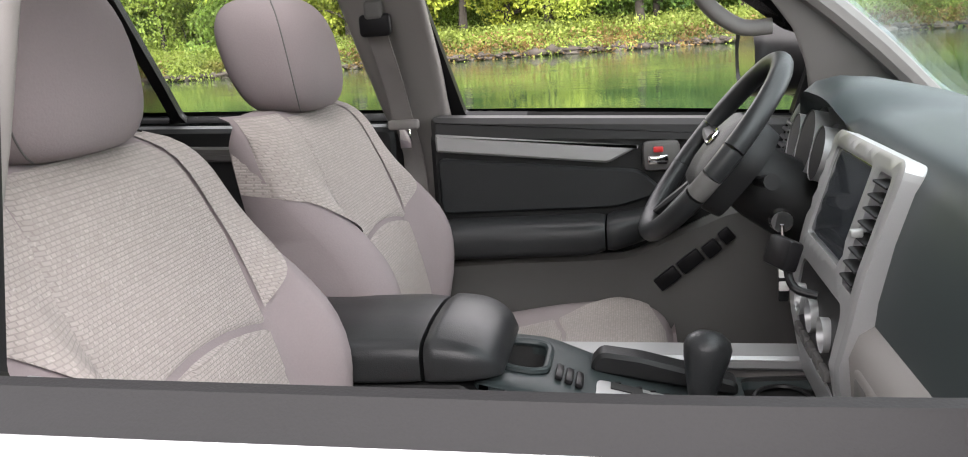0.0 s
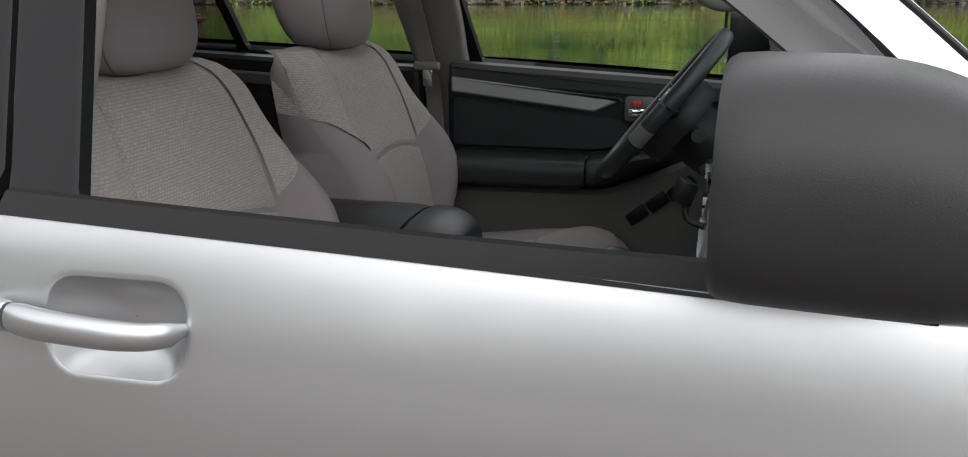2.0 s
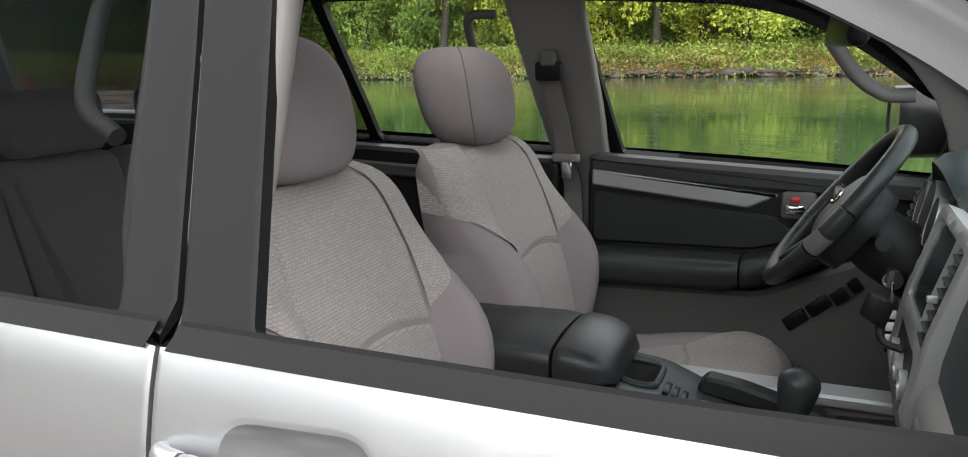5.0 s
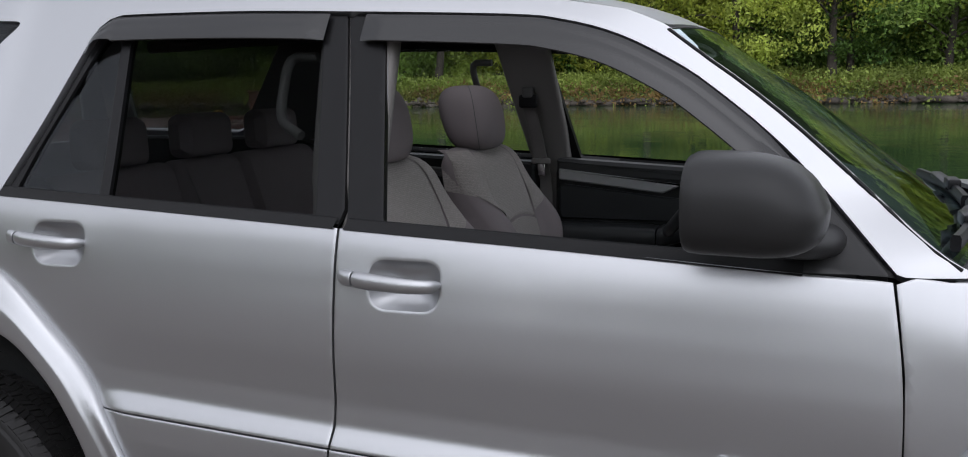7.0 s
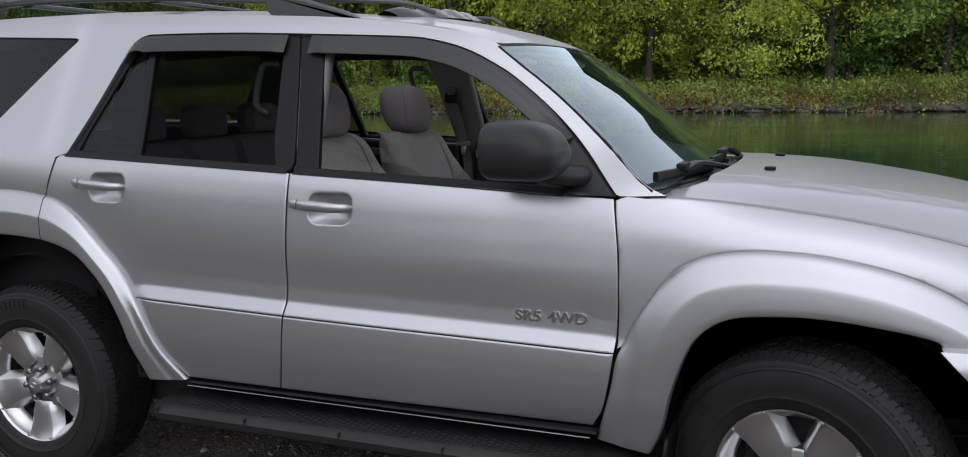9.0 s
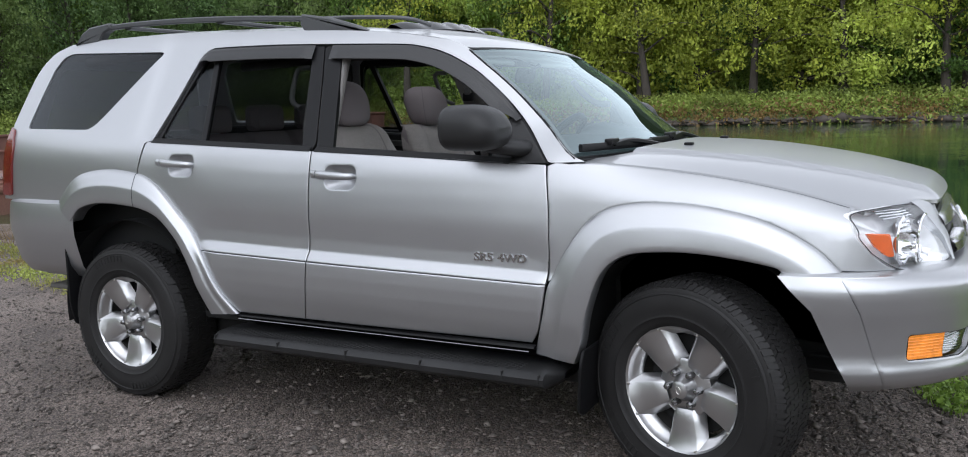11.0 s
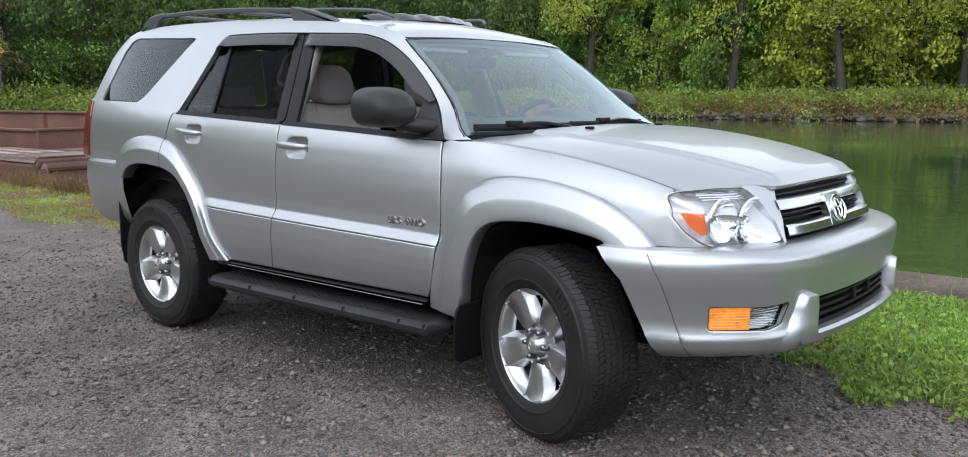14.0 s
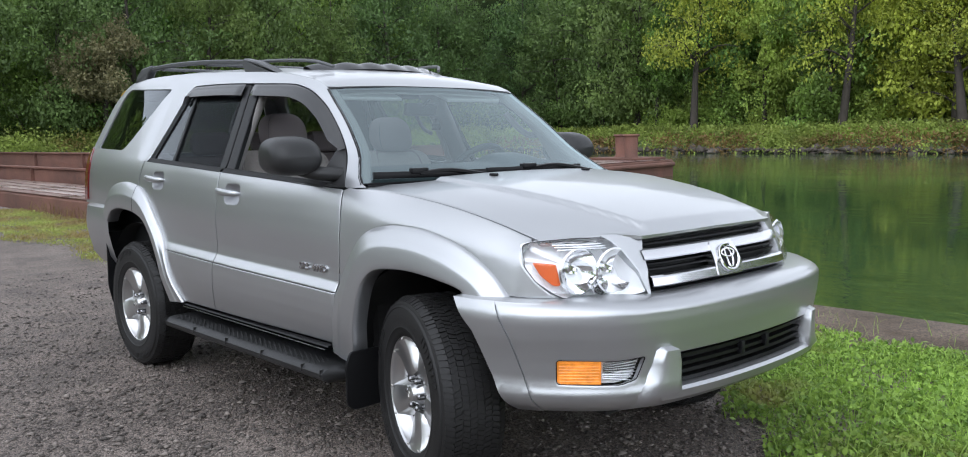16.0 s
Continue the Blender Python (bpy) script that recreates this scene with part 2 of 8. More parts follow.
def glass(name, tint, rough=0.0, gloss=0.04, shine=(1, 1, 1)):
    """Thin window glass: mostly clear, tinted, mirrored by its angle."""
    m = bpy.data.materials.new(name)
    m.use_nodes = True
    n, k = m.node_tree.nodes, m.node_tree.links
    n.remove(n["Principled BSDF"])
    tr, gl, lw, mx = n.new("ShaderNodeBsdfTransparent"), n.new("ShaderNodeBsdfGlossy"), n.new("ShaderNodeLayerWeight"), n.new("ShaderNodeMixShader")
    pw, fr = n.new("ShaderNodeMath"), n.new("ShaderNodeMapRange")
    tr.inputs["Color"].default_value = (*tint, 1)
    gl.inputs["Roughness"].default_value = rough
    gl.inputs["Color"].default_value = (*shine, 1)
    lw.inputs["Blend"].default_value = 0.5
    pw.operation = "POWER"
    pw.inputs[1].default_value = 5.0
    fr.inputs["To Min"].default_value = gloss
    k.new(lw.outputs["Facing"], pw.inputs[0])
    k.new(pw.outputs[0], fr.inputs["Value"])
    k.new(fr.outputs[0], mx.inputs[0])
    k.new(tr.outputs[0], mx.inputs[1])
    k.new(gl.outputs[0], mx.inputs[2])
    k.new(mx.outputs[0], n["Material Output"].inputs["Surface"])
    return m


M_PAINT = mat("silver_paint", (0.43, 0.437, 0.45), 0.35, 0.84, vary=0.03, scale=4, fine=900, coat=0.42, rvary=0.12)
M_PAINT.node_tree.nodes["Principled BSDF"].inputs["Coat Roughness"].default_value = 0.07
M_TRIM = mat("black_trim", (0.0085, 0.0085, 0.0092), 0.36, vary=0.2, scale=40, fine=700, bump=0.06, spec=0.16)
M_VISOR = mat("smoked_visor", (0.015, 0.015, 0.0155), 0.18, vary=0.15, scale=30, fine=500, spec=0.5)
M_MIRROR = mat("grained_plastic", (0.022, 0.022, 0.0225), 0.40, vary=0.25, scale=40, fine=900, bump=0.15, spec=0.26)
M_STRIP = mat("sealing_rubber", (0.010, 0.010, 0.0105), 0.6, vary=0.2, scale=40, fine=500, bump=0.15, spec=0.2)
M_RUBBER = mat("tyre_rubber", (0.014, 0.0135, 0.0135), 0.58, vary=0.4, scale=60, fine=400, bump=0.25, spec=0.3)
M_ALLOY = mat("alloy", (0.50, 0.50, 0.505), 0.30, 0.92, vary=0.05, scale=20, fine=500, coat=0.4)
M_CHROME = mat("chrome", (0.80, 0.80, 0.81), 0.06, 1.0, vary=0.02)
M_RACK = mat("rack_grey", (0.075, 0.077, 0.08), 0.45, 0.3, vary=0.1, scale=30, fine=600)
M_DARK = mat("dark_cavity", (0.012, 0.012, 0.012), 0.8, vary=0.3)
M_STEEL = mat("zinc_steel", (0.55, 0.53, 0.50), 0.35, 0.9, vary=0.1, scale=80)
M_CLEAR = glass("window_glass", (0.95, 0.97, 0.96))
M_SHADE = glass("privacy_glass", (0.50, 0.51, 0.51), gloss=0.024, shine=(0.80, 0.84, 0.88))
M_REARGLASS = glass("tinted_door_glass", (0.64, 0.65, 0.65), gloss=0.004, shine=(0.16, 0.17, 0.18))
M_LENS = glass("lamp_lens", (0.98, 0.985, 0.99), gloss=0.02)
M_AMBER = mat("amber_lens", (0.75, 0.14, 0.03), 0.15, vary=0.1, fine=150, coat=1.0)
M_AMBERFOG = mat("amber_lamp", (0.80, 0.22, 0.03), 0.15, vary=0.45, scale=220, fine=90, coat=1.0)
M_AMBERFOG.node_tree.nodes["Principled BSDF"].inputs["Emission Color"].default_value = (1.0, 0.38, 0.03, 1)
M_AMBERFOG.node_tree.nodes["Principled BSDF"].inputs["Emission Strength"].default_value = 0.10
M_REDLENS = mat("red_lens", (0.13, 0.012, 0.010), 0.2, vary=0.1, coat=1.0)
# ---- ground, canal, far bank ----
WATER_Z, BANK_Y, BANK_X = -0.35, 58.0, -62.0


def edge_y(x):
    """The near edge of the canal."""
    return np.interp(x, [-40, -12, -9, 300], [2.2, 2.4, 3.55, 3.55])


def land_z(x, y):
    """Height of the land: yard, canal bed, far bank."""
    d = np.maximum(y - BANK_Y, BANK_X - x)
    bank = np.interp(d, [-1.2, 0, 0.8, 2.4, 6, 60, 800], [-2.2, -0.5, 0.1, 0.75, 0.95, 1.6, 6])
    return np.where(y < edge_y(x), np.where(x < BANK_X, np.minimum(bank, np.clip((y + 8) / 8, 0, 1) * bank), 0.0), bank)


def make_ground():
    xs = np.unique(np.concatenate([[-900, -300, -120, -80], BANK_X + np.array([-6, -2.4, -0.8, 0, 1.2]), [-50, -40], np.arange(-30, 14, 1.0), [20, 30, 60, 120, 300, 900]]))
    k = np.concatenate([[-900, -200, -60], np.arange(-20, 2.0, 0.6), [2.6, 3.2]])
    ys = np.concatenate([[5, 12, 20, 30, 40, 50], BANK_Y + np.array([-1.2, 0, 0.8, 2.4, 6, 60, 800])])
    rows = []
    for y in k:
        q = np.minimum(y, edge_y(xs) - 0.3 + 0.01 * y)
        rows.append(np.column_stack([xs, q, land_z(xs, q) + [0.012 * noise.noise((x * 0.6, y * 0.6, 3.0)) if abs(x) < 40 else 0 for x in xs]]))
    for dy, z in ((-0.003, None), (0.0, -2.2)):
        q = edge_y(xs) + dy
        rows.append(np.column_stack([xs, q, land_z(xs, q) if z is None else np.where(xs < BANK_X, land_z(xs, q), z)]))
    for y in ys:
        q = np.full(len(xs), float(y))
        rows.append(np.column_stack([xs, q, land_z(xs, q)]))
    return loft(rows)


M_GRAVEL = mat("gravel", (0.052, 0.041, 0.035), 0.85, color2=(0.178, 0.145, 0.126), scale=26, fine=45, bump=0.9, rvary=0.3)


def patchy(m, color, size, lo, hi):
    """Dry patches spread through the growth."""
    n, k = m.node_tree.nodes, m.node_tree.links
    b = n["Principled BSDF"]
    old = b.inputs["Base Color"].links[0].from_socket
    tc, ns, mr, mx = n.new("ShaderNodeTexCoord"), n.new("ShaderNodeTexNoise"), n.new("ShaderNodeMapRange"), n.new("ShaderNodeMix")
    ns.inputs["Scale"].default_value, ns.inputs["Detail"].default_value = size, 4
    k.new(tc.outputs["Object"], ns.inputs["Vector"])
    mr.inputs["From Min"].default_value, mr.inputs["From Max"].default_value = lo, hi
    k.new(ns.outputs["Fac"], mr.inputs["Value"])
    mx.data_type = "RGBA"
    k.new(mr.outputs[0], mx.inputs["Factor"])
    k.new(old, mx.inputs["A"])
    mx.inputs["B"].default_value = (*color, 1)
    for link in [q for q in k if q.from_socket == old]:
        to = link.to_socket
        k.new(mx.outputs["Result"], to)
    k.new(old, mx.inputs["A"])


def greener_far(m):
    """Beyond the canal the ground is weeds and soil instead of gravel."""
    n, k = m.node_tree.nodes, m.node_tree.links
    b = n["Principled BSDF"]
    old = b.inputs["Base Color"].links[0].from_socket
    tc, sp = n.new("ShaderNodeTexCoord"), n.new("ShaderNodeSeparateXYZ")
    k.new(tc.outputs["Object"], sp.inputs[0])
    fy, fx, mxm, mix = n.new("ShaderNodeMath"), n.new("ShaderNodeMath"), n.new("ShaderNodeMath"), n.new("ShaderNodeMix")
    fy.operation, fx.operation, mxm.operation, mix.data_type = "GREATER_THAN", "LESS_THAN", "MAXIMUM", "RGBA"
    fy.inputs[1].default_value, fx.inputs[1].default_value = 40.0, -55.0
    k.new(sp.outputs[1], fy.inputs[0])
    k.new(sp.outputs[0], fx.inputs[0])
    k.new(fy.outputs[0], mxm.inputs[0])
    k.new(fx.outputs[0], mxm.inputs[1])
    k.new(mxm.outputs[0], mix.inputs["Factor"])
    k.new(old, mix.inputs["A"])
    mix.inputs["B"].default_value = (0.06, 0.085, 0.02, 1)
    k.new(mix.outputs["Result"], b.inputs["Base Color"])



def stony(m):
    """Small stones packed in the gravel: each cell has its own shade and a rounded top."""
    n, k = m.node_tree.nodes, m.node_tree.links
    b = n["Principled BSDF"]
    old = b.inputs["Base Color"].links[0].from_socket
    tc, vo, sp, mr, mx, bp = n.new("ShaderNodeTexCoord"), n.new("ShaderNodeTexVoronoi"), n.new("ShaderNodeSeparateXYZ"), n.new("ShaderNodeMapRange"), n.new("ShaderNodeMix"), n.new("ShaderNodeBump")
    vo.inputs["Scale"].default_value = 120
    k.new(tc.outputs["Object"], vo.inputs["Vector"])
    k.new(vo.outputs["Color"], sp.inputs[0])
    mr.inputs["To Min"].default_value, mr.inputs["To Max"].default_value = 0.30, 1.85
    k.new(sp.outputs[0], mr.inputs["Value"])
    mx.data_type, mx.blend_type = "RGBA", "MULTIPLY"
    mx.inputs["Factor"].default_value = 1.0
    k.new(old, mx.inputs["A"])
    k.new(mr.outputs[0], mx.inputs["B"])
    k.new(mx.outputs["Result"], b.inputs["Base Color"])
    bp.inputs["Strength"].default_value, bp.inputs["Distance"].default_value = 1.0, 0.008
    bp.invert = True
    k.new(vo.outputs["Distance"], bp.inputs["Height"])
    k.new(bp.outputs[0], b.inputs["Normal"])


patchy(M_GRAVEL, (0.190, 0.157, 0.135), 0.6, 0.50, 0.80)
stony(M_GRAVEL)
greener_far(M_GRAVEL)
ground = part("ground", make_ground(), M_GRAVEL, sharp=60)
tagged(ground, "dark grey compacted gravel yard beside a canal", "ground", kind="structure")


def water_mat():
    m = mat("canal_water", (0.031, 0.062, 0.024), 0.05, vary=0.3, scale=1, fine=2, spec=0.5, rvary=0.0)
    n, k = m.node_tree.nodes, m.node_tree.links
    b = n["Principled BSDF"]
    tc, mp, w = n.new("ShaderNodeTexCoord"), n.new("ShaderNodeMapping"), n.new("ShaderNodeTexNoise")
    mp.inputs["Scale"].default_value = (1.0, 1.6, 1)
    w.inputs["Scale"].default_value, w.inputs["Detail"].default_value = 1.2, 3
    bp = n.new("ShaderNodeBump")
    bp.inputs["Strength"].default_value, bp.inputs["Distance"].default_value = 0.12, 0.05
    k.new(tc.outputs["Object"], mp.inputs["Vector"])
    k.new(mp.outputs[0], w.inputs["Vector"])
    pt, pr = n.new("ShaderNodeTexNoise"), n.new("ShaderNodeMapRange")
    pt.inputs["Scale"].default_value, pt.inputs["Detail"].default_value = 0.16, 2
    k.new(mp.outputs[0], pt.inputs["Vector"])
    pr.inputs["From Min"].default_value, pr.inputs["From Max"].default_value = 0.42, 0.66
    pr.inputs["To Min"].default_value, pr.inputs["To Max"].default_value = 0.05, 0.45
    k.new(pt.outputs["Fac"], pr.inputs["Value"])
    k.new(pr.outputs[0], bp.inputs["Strength"])
    k.new(w.outputs["Fac"], bp.inputs["Height"])
    k.new(bp.outputs[0], b.inputs["Normal"])
    b.inputs["IOR"].default_value = 1.33
    return m


M_WATER = water_mat()
water = part("water", ([(-62.6, 2.0, WATER_Z), (400, 2.0, WATER_Z), (400, 58.5, WATER_Z), (-62.6, 58.5, WATER_Z)], [(0, 1, 2, 3)]), M_WATER)
tagged(water, "still green canal water reflecting the trees", "water", kind="structure")


def concrete_edge():
    """The worn concrete rim of the canal."""
    xs = np.arange(-12, 16.01, 0.25)
    wob = np.array([0.10 * noise.noise((x * 1.3, 0, 1)) + 0.05 * noise.noise((x * 5, 0, 4)) for x in xs])
    rows = []
    for dy, z in ((-0.98, -0.03), (-0.92, 0.012), (-0.45, 0.025), (-0.2, 0.028), (0.03, 0.022), (0.06, 0.0), (0.065, -0.8)):
        y = np.minimum(edge_y(xs), 3.55) + dy + wob * (1.6 if dy < -0.6 else 0.5)
        rows.append(np.column_stack([xs, y, z + 0.012 * np.array([noise.noise((x * 3, dy * 5, 2)) for x in xs]) * (z > -0.02)]))
    return loft(rows)


M_CONCRETE = mat("worn_concrete", (0.075, 0.055, 0.042), 0.85, color2=(0.170, 0.124, 0.093), scale=25, fine=60, bump=0.8)
patchy(M_CONCRETE, (0.060, 0.040, 0.024), 1.6, 0.42, 0.66)
stony(M_CONCRETE)
tagged(part("canal_edge", concrete_edge(), M_CONCRETE), "worn brown concrete rim along the canal", "edge", kind="structure")


# ---- plants ----
def leaf_mat(name, c1, c2, c3=None):
    """Leaves: the hue varies from plant to plant and from leaf to leaf."""
    m = bpy.data.materials.new(name)
    m.use_nodes = True
    n, k = m.node_tree.nodes, m.node_tree.links
    b = n["Principled BSDF"]
    geo, ob = n.new("ShaderNodeNewGeometry"), n.new("ShaderNodeObjectInfo")
    mix, mix2 = n.new("ShaderNodeMix"), n.new("ShaderNodeMix")
    for q in (mix, mix2):
        q.data_type = "RGBA"
    mix.inputs["A"].default_value, mix.inputs["B"].default_value = (*c1, 1), (*c2, 1)
    k.new(geo.outputs["Random Per Island"], mix.inputs["Factor"])
    k.new(mix.outputs["Result"], mix2.inputs["A"])
    mix2.inputs["B"].default_value = (*(c3 or c2), 1)
    sq = n.new("ShaderNodeMath")
    sq.operation = "POWER"
    k.new(ob.outputs["Random"], sq.inputs[0])
    sq.inputs[1].default_value = 1.3
    k.new(sq.outputs[0], mix2.inputs["Factor"])
    tc, ns, mr, mul = n.new("ShaderNodeTexCoord"), n.new("ShaderNodeTexNoise"), n.new("ShaderNodeMapRange"), n.new("ShaderNodeMix")
    ns.inputs["Scale"].default_value, ns.inputs["Detail"].default_value = 0.42, 3
    k.new(tc.outputs["Object"], ns.inputs["Vector"])
    mr.inputs["From Min"].default_value, mr.inputs["From Max"].default_value = 0.32, 0.68
    mr.inputs["To Min"].default_value, mr.inputs["To Max"].default_value = 0.62, 1.5
    k.new(ns.outputs["Fac"], mr.inputs["Value"])
    mul.data_type, mul.blend_type = "RGBA", "MULTIPLY"
    mul.inputs["Factor"].default_value = 1.0
    k.new(mix2.outputs["Result"], mul.inputs["A"])
    k.new(mr.outputs[0], mul.inputs["B"])
    k.new(mul.outputs["Result"], b.inputs["Base Color"])
    b.inputs["Roughness"].default_value = 0.55
    b.inputs["Specular IOR Level"].default_value = 0.3
    tl, mx = n.new("ShaderNodeBsdfTranslucent"), n.new("ShaderNodeMixShader")
    k.new(mul.outputs["Result"], tl.inputs["Color"])
    mx.inputs[0].default_value = 0.36
    k.new(b.outputs[0], mx.inputs[1])
    k.new(tl.outputs[0], mx.inputs[2])
    k.new(mx.outputs[0], n["Material Output"].inputs["Surface"])
    return m


M_LEAF = leaf_mat("green_leaves", (0.030, 0.070, 0.017), (0.172, 0.29, 0.060), (0.28, 0.36, 0.065))
M_LEAFL = leaf_mat("light_leaves", (0.085, 0.16, 0.03), (0.33, 0.46, 0.095), (0.42, 0.49, 0.09))
M_LEAFD = leaf_mat("dark_leaves", (0.032, 0.072, 0.024), (0.10, 0.172, 0.052), (0.14, 0.19, 0.05))
M_LEAFY = leaf_mat("yellow_leaves", (0.14, 0.19, 0.028), (0.38, 0.40, 0.055), (0.32, 0.37, 0.05))
M_BUSH = leaf_mat("bank_leaves", (0.052, 0.092, 0.02), (0.255, 0.315, 0.066))
M_BROWNLEAF = leaf_mat("dry_leaves", (0.11, 0.075, 0.025), (0.20, 0.13, 0.05))
M_OLIVE = leaf_mat("brownish_leaves", (0.10, 0.10, 0.045), (0.24, 0.215, 0.11))
M_BARK = mat("bark", (0.045, 0.037, 0.030), 0.9, vary=0.35, scale=20, fine=60, bump=0.8)
M_GRASS = leaf_mat("grass", (0.030, 0.085, 0.014), (0.29, 0.43, 0.075))


M_DRYGRASS = leaf_mat("dry_grass", (0.09, 0.135, 0.025), (0.30, 0.34, 0.085))
patchy(M_DRYGRASS, (0.26, 0.20, 0.075), 1.1, 0.42, 0.60)
patchy(M_GRASS, (0.24, 0.22, 0.07), 1.3, 0.53, 0.70)
patchy(M_BUSH, (0.17, 0.13, 0.04), 0.25, 0.60, 0.74)
M_ROCK = mat("bank_stone", (0.050, 0.043, 0.035), 0.9, color2=(0.14, 0.12, 0.10), scale=20, fine=40, bump=0.6)


def leaves(cent, size, r, aspect=0.55):
    """Many small pointed leaves at the given places."""
    n = len(cent)
    a = r.normal(size=(n, 3))
    a[:, 2] -= 0.5
    a /= np.linalg.norm(a, axis=1)[:, None]
    b = np.cross(a, r.normal(size=(n, 3)))
    b /= np.linalg.norm(b, axis=1)[:, None] + 1e-9
    s = (size * r.uniform(0.6, 1.4, n))[:, None]
    v = np.stack([cent - a * s * 0.5, cent + b * s * aspect * 0.5, cent + a * s * 0.5, cent - b * s * aspect * 0.5], 1).reshape(-1, 3)
    f = np.arange(4 * n).reshape(n, 4)
    return v, f


def quick_mesh(name, v, f):
    """A mesh of many four-cornered faces, fast."""
    me = bpy.data.meshes.new(name)
    me.vertices.add(len(v))
    me.vertices.foreach_set("co", np.asarray(v, np.float32).ravel())
    n, c = f.shape
    me.loops.add(n * c)
    me.loops.foreach_set("vertex_index", f.ravel().astype(np.int32))
    me.polygons.add(n)
    me.polygons.foreach_set("loop_start", np.arange(0, n * c, c, dtype=np.int32))
    me.polygons.foreach_set("loop_total", np.full(n, c, np.int32))
    me.update(calc_edges=True)
    return me


def make_tree(seed, height, spread, crown_mat, label, low=0.12, nleaf=14000, lsize=0.25, thick=0.024):
    """A tree: tapered trunk, limbs, and a crown of leaf clumps hung along the limbs."""
    r = np.random.default_rng(seed)
    tree = thing("tree", label, "tree", "trees along the canal")
    lean = r.normal(size=2) * 0.04 * height
    trunk = spline([(0, 0, -0.3), (lean[0] * 0.2, lean[1] * 0.1, height * 0.3), (lean[0] * 0.6, lean[1] * 0.7, height * 0.6), (lean[0], lean[1], height * 0.95)], 14)
    bits = [tube(trunk, np.linspace(thick * height, 0.02, 14), 8)]
    clumps = []
    for i in range(26):
        h = r.uniform(low + 0.06, 0.95)
        base = trunk[int(h * 13)]
        ang = r.uniform(0, 2 * np.pi)
        ln = spread * (1.05 - abs(h - 0.45)) * r.uniform(0.5, 1.1)
        tip = base + np.array((np.cos(ang) * ln, np.sin(ang) * ln, ln * r.uniform(0.0, 0.55)))
        mid = (base + tip) / 2 + (0, 0, ln * 0.12)
        limb = spline([base, mid, tip], 7)
        bits.append(tube(limb, np.linspace(0.36 * thick * height * (1.1 - h), 0.012, 7), 5))
        for k in range(5):
            q = limb[2 + k] + r.normal(size=3) * 0.12 * spread
            clumps.append((q, r.uniform(0.14, 0.30) * spread))
    part("trunk", join(*bits), M_BARK, tree, sharp=60)
    cc = np.array([c for c, _ in clumps])
    cr = np.array([w for _, w in clumps])
    pick = r.choice(len(cc), nleaf, p=cr ** 2 / np.sum(cr ** 2))
    d = r.normal(size=(nleaf, 3))
    d /= np.linalg.norm(d, axis=1)[:, None]
    cent = cc[pick] + d * (cr[pick] * r.uniform(0.35, 1.0, nleaf) ** 0.5)[:, None] * (1, 1, 0.7)
    part("crown", quick_mesh("crown", *leaves(cent, lsize, r)), crown_mat, tree)
    return tree


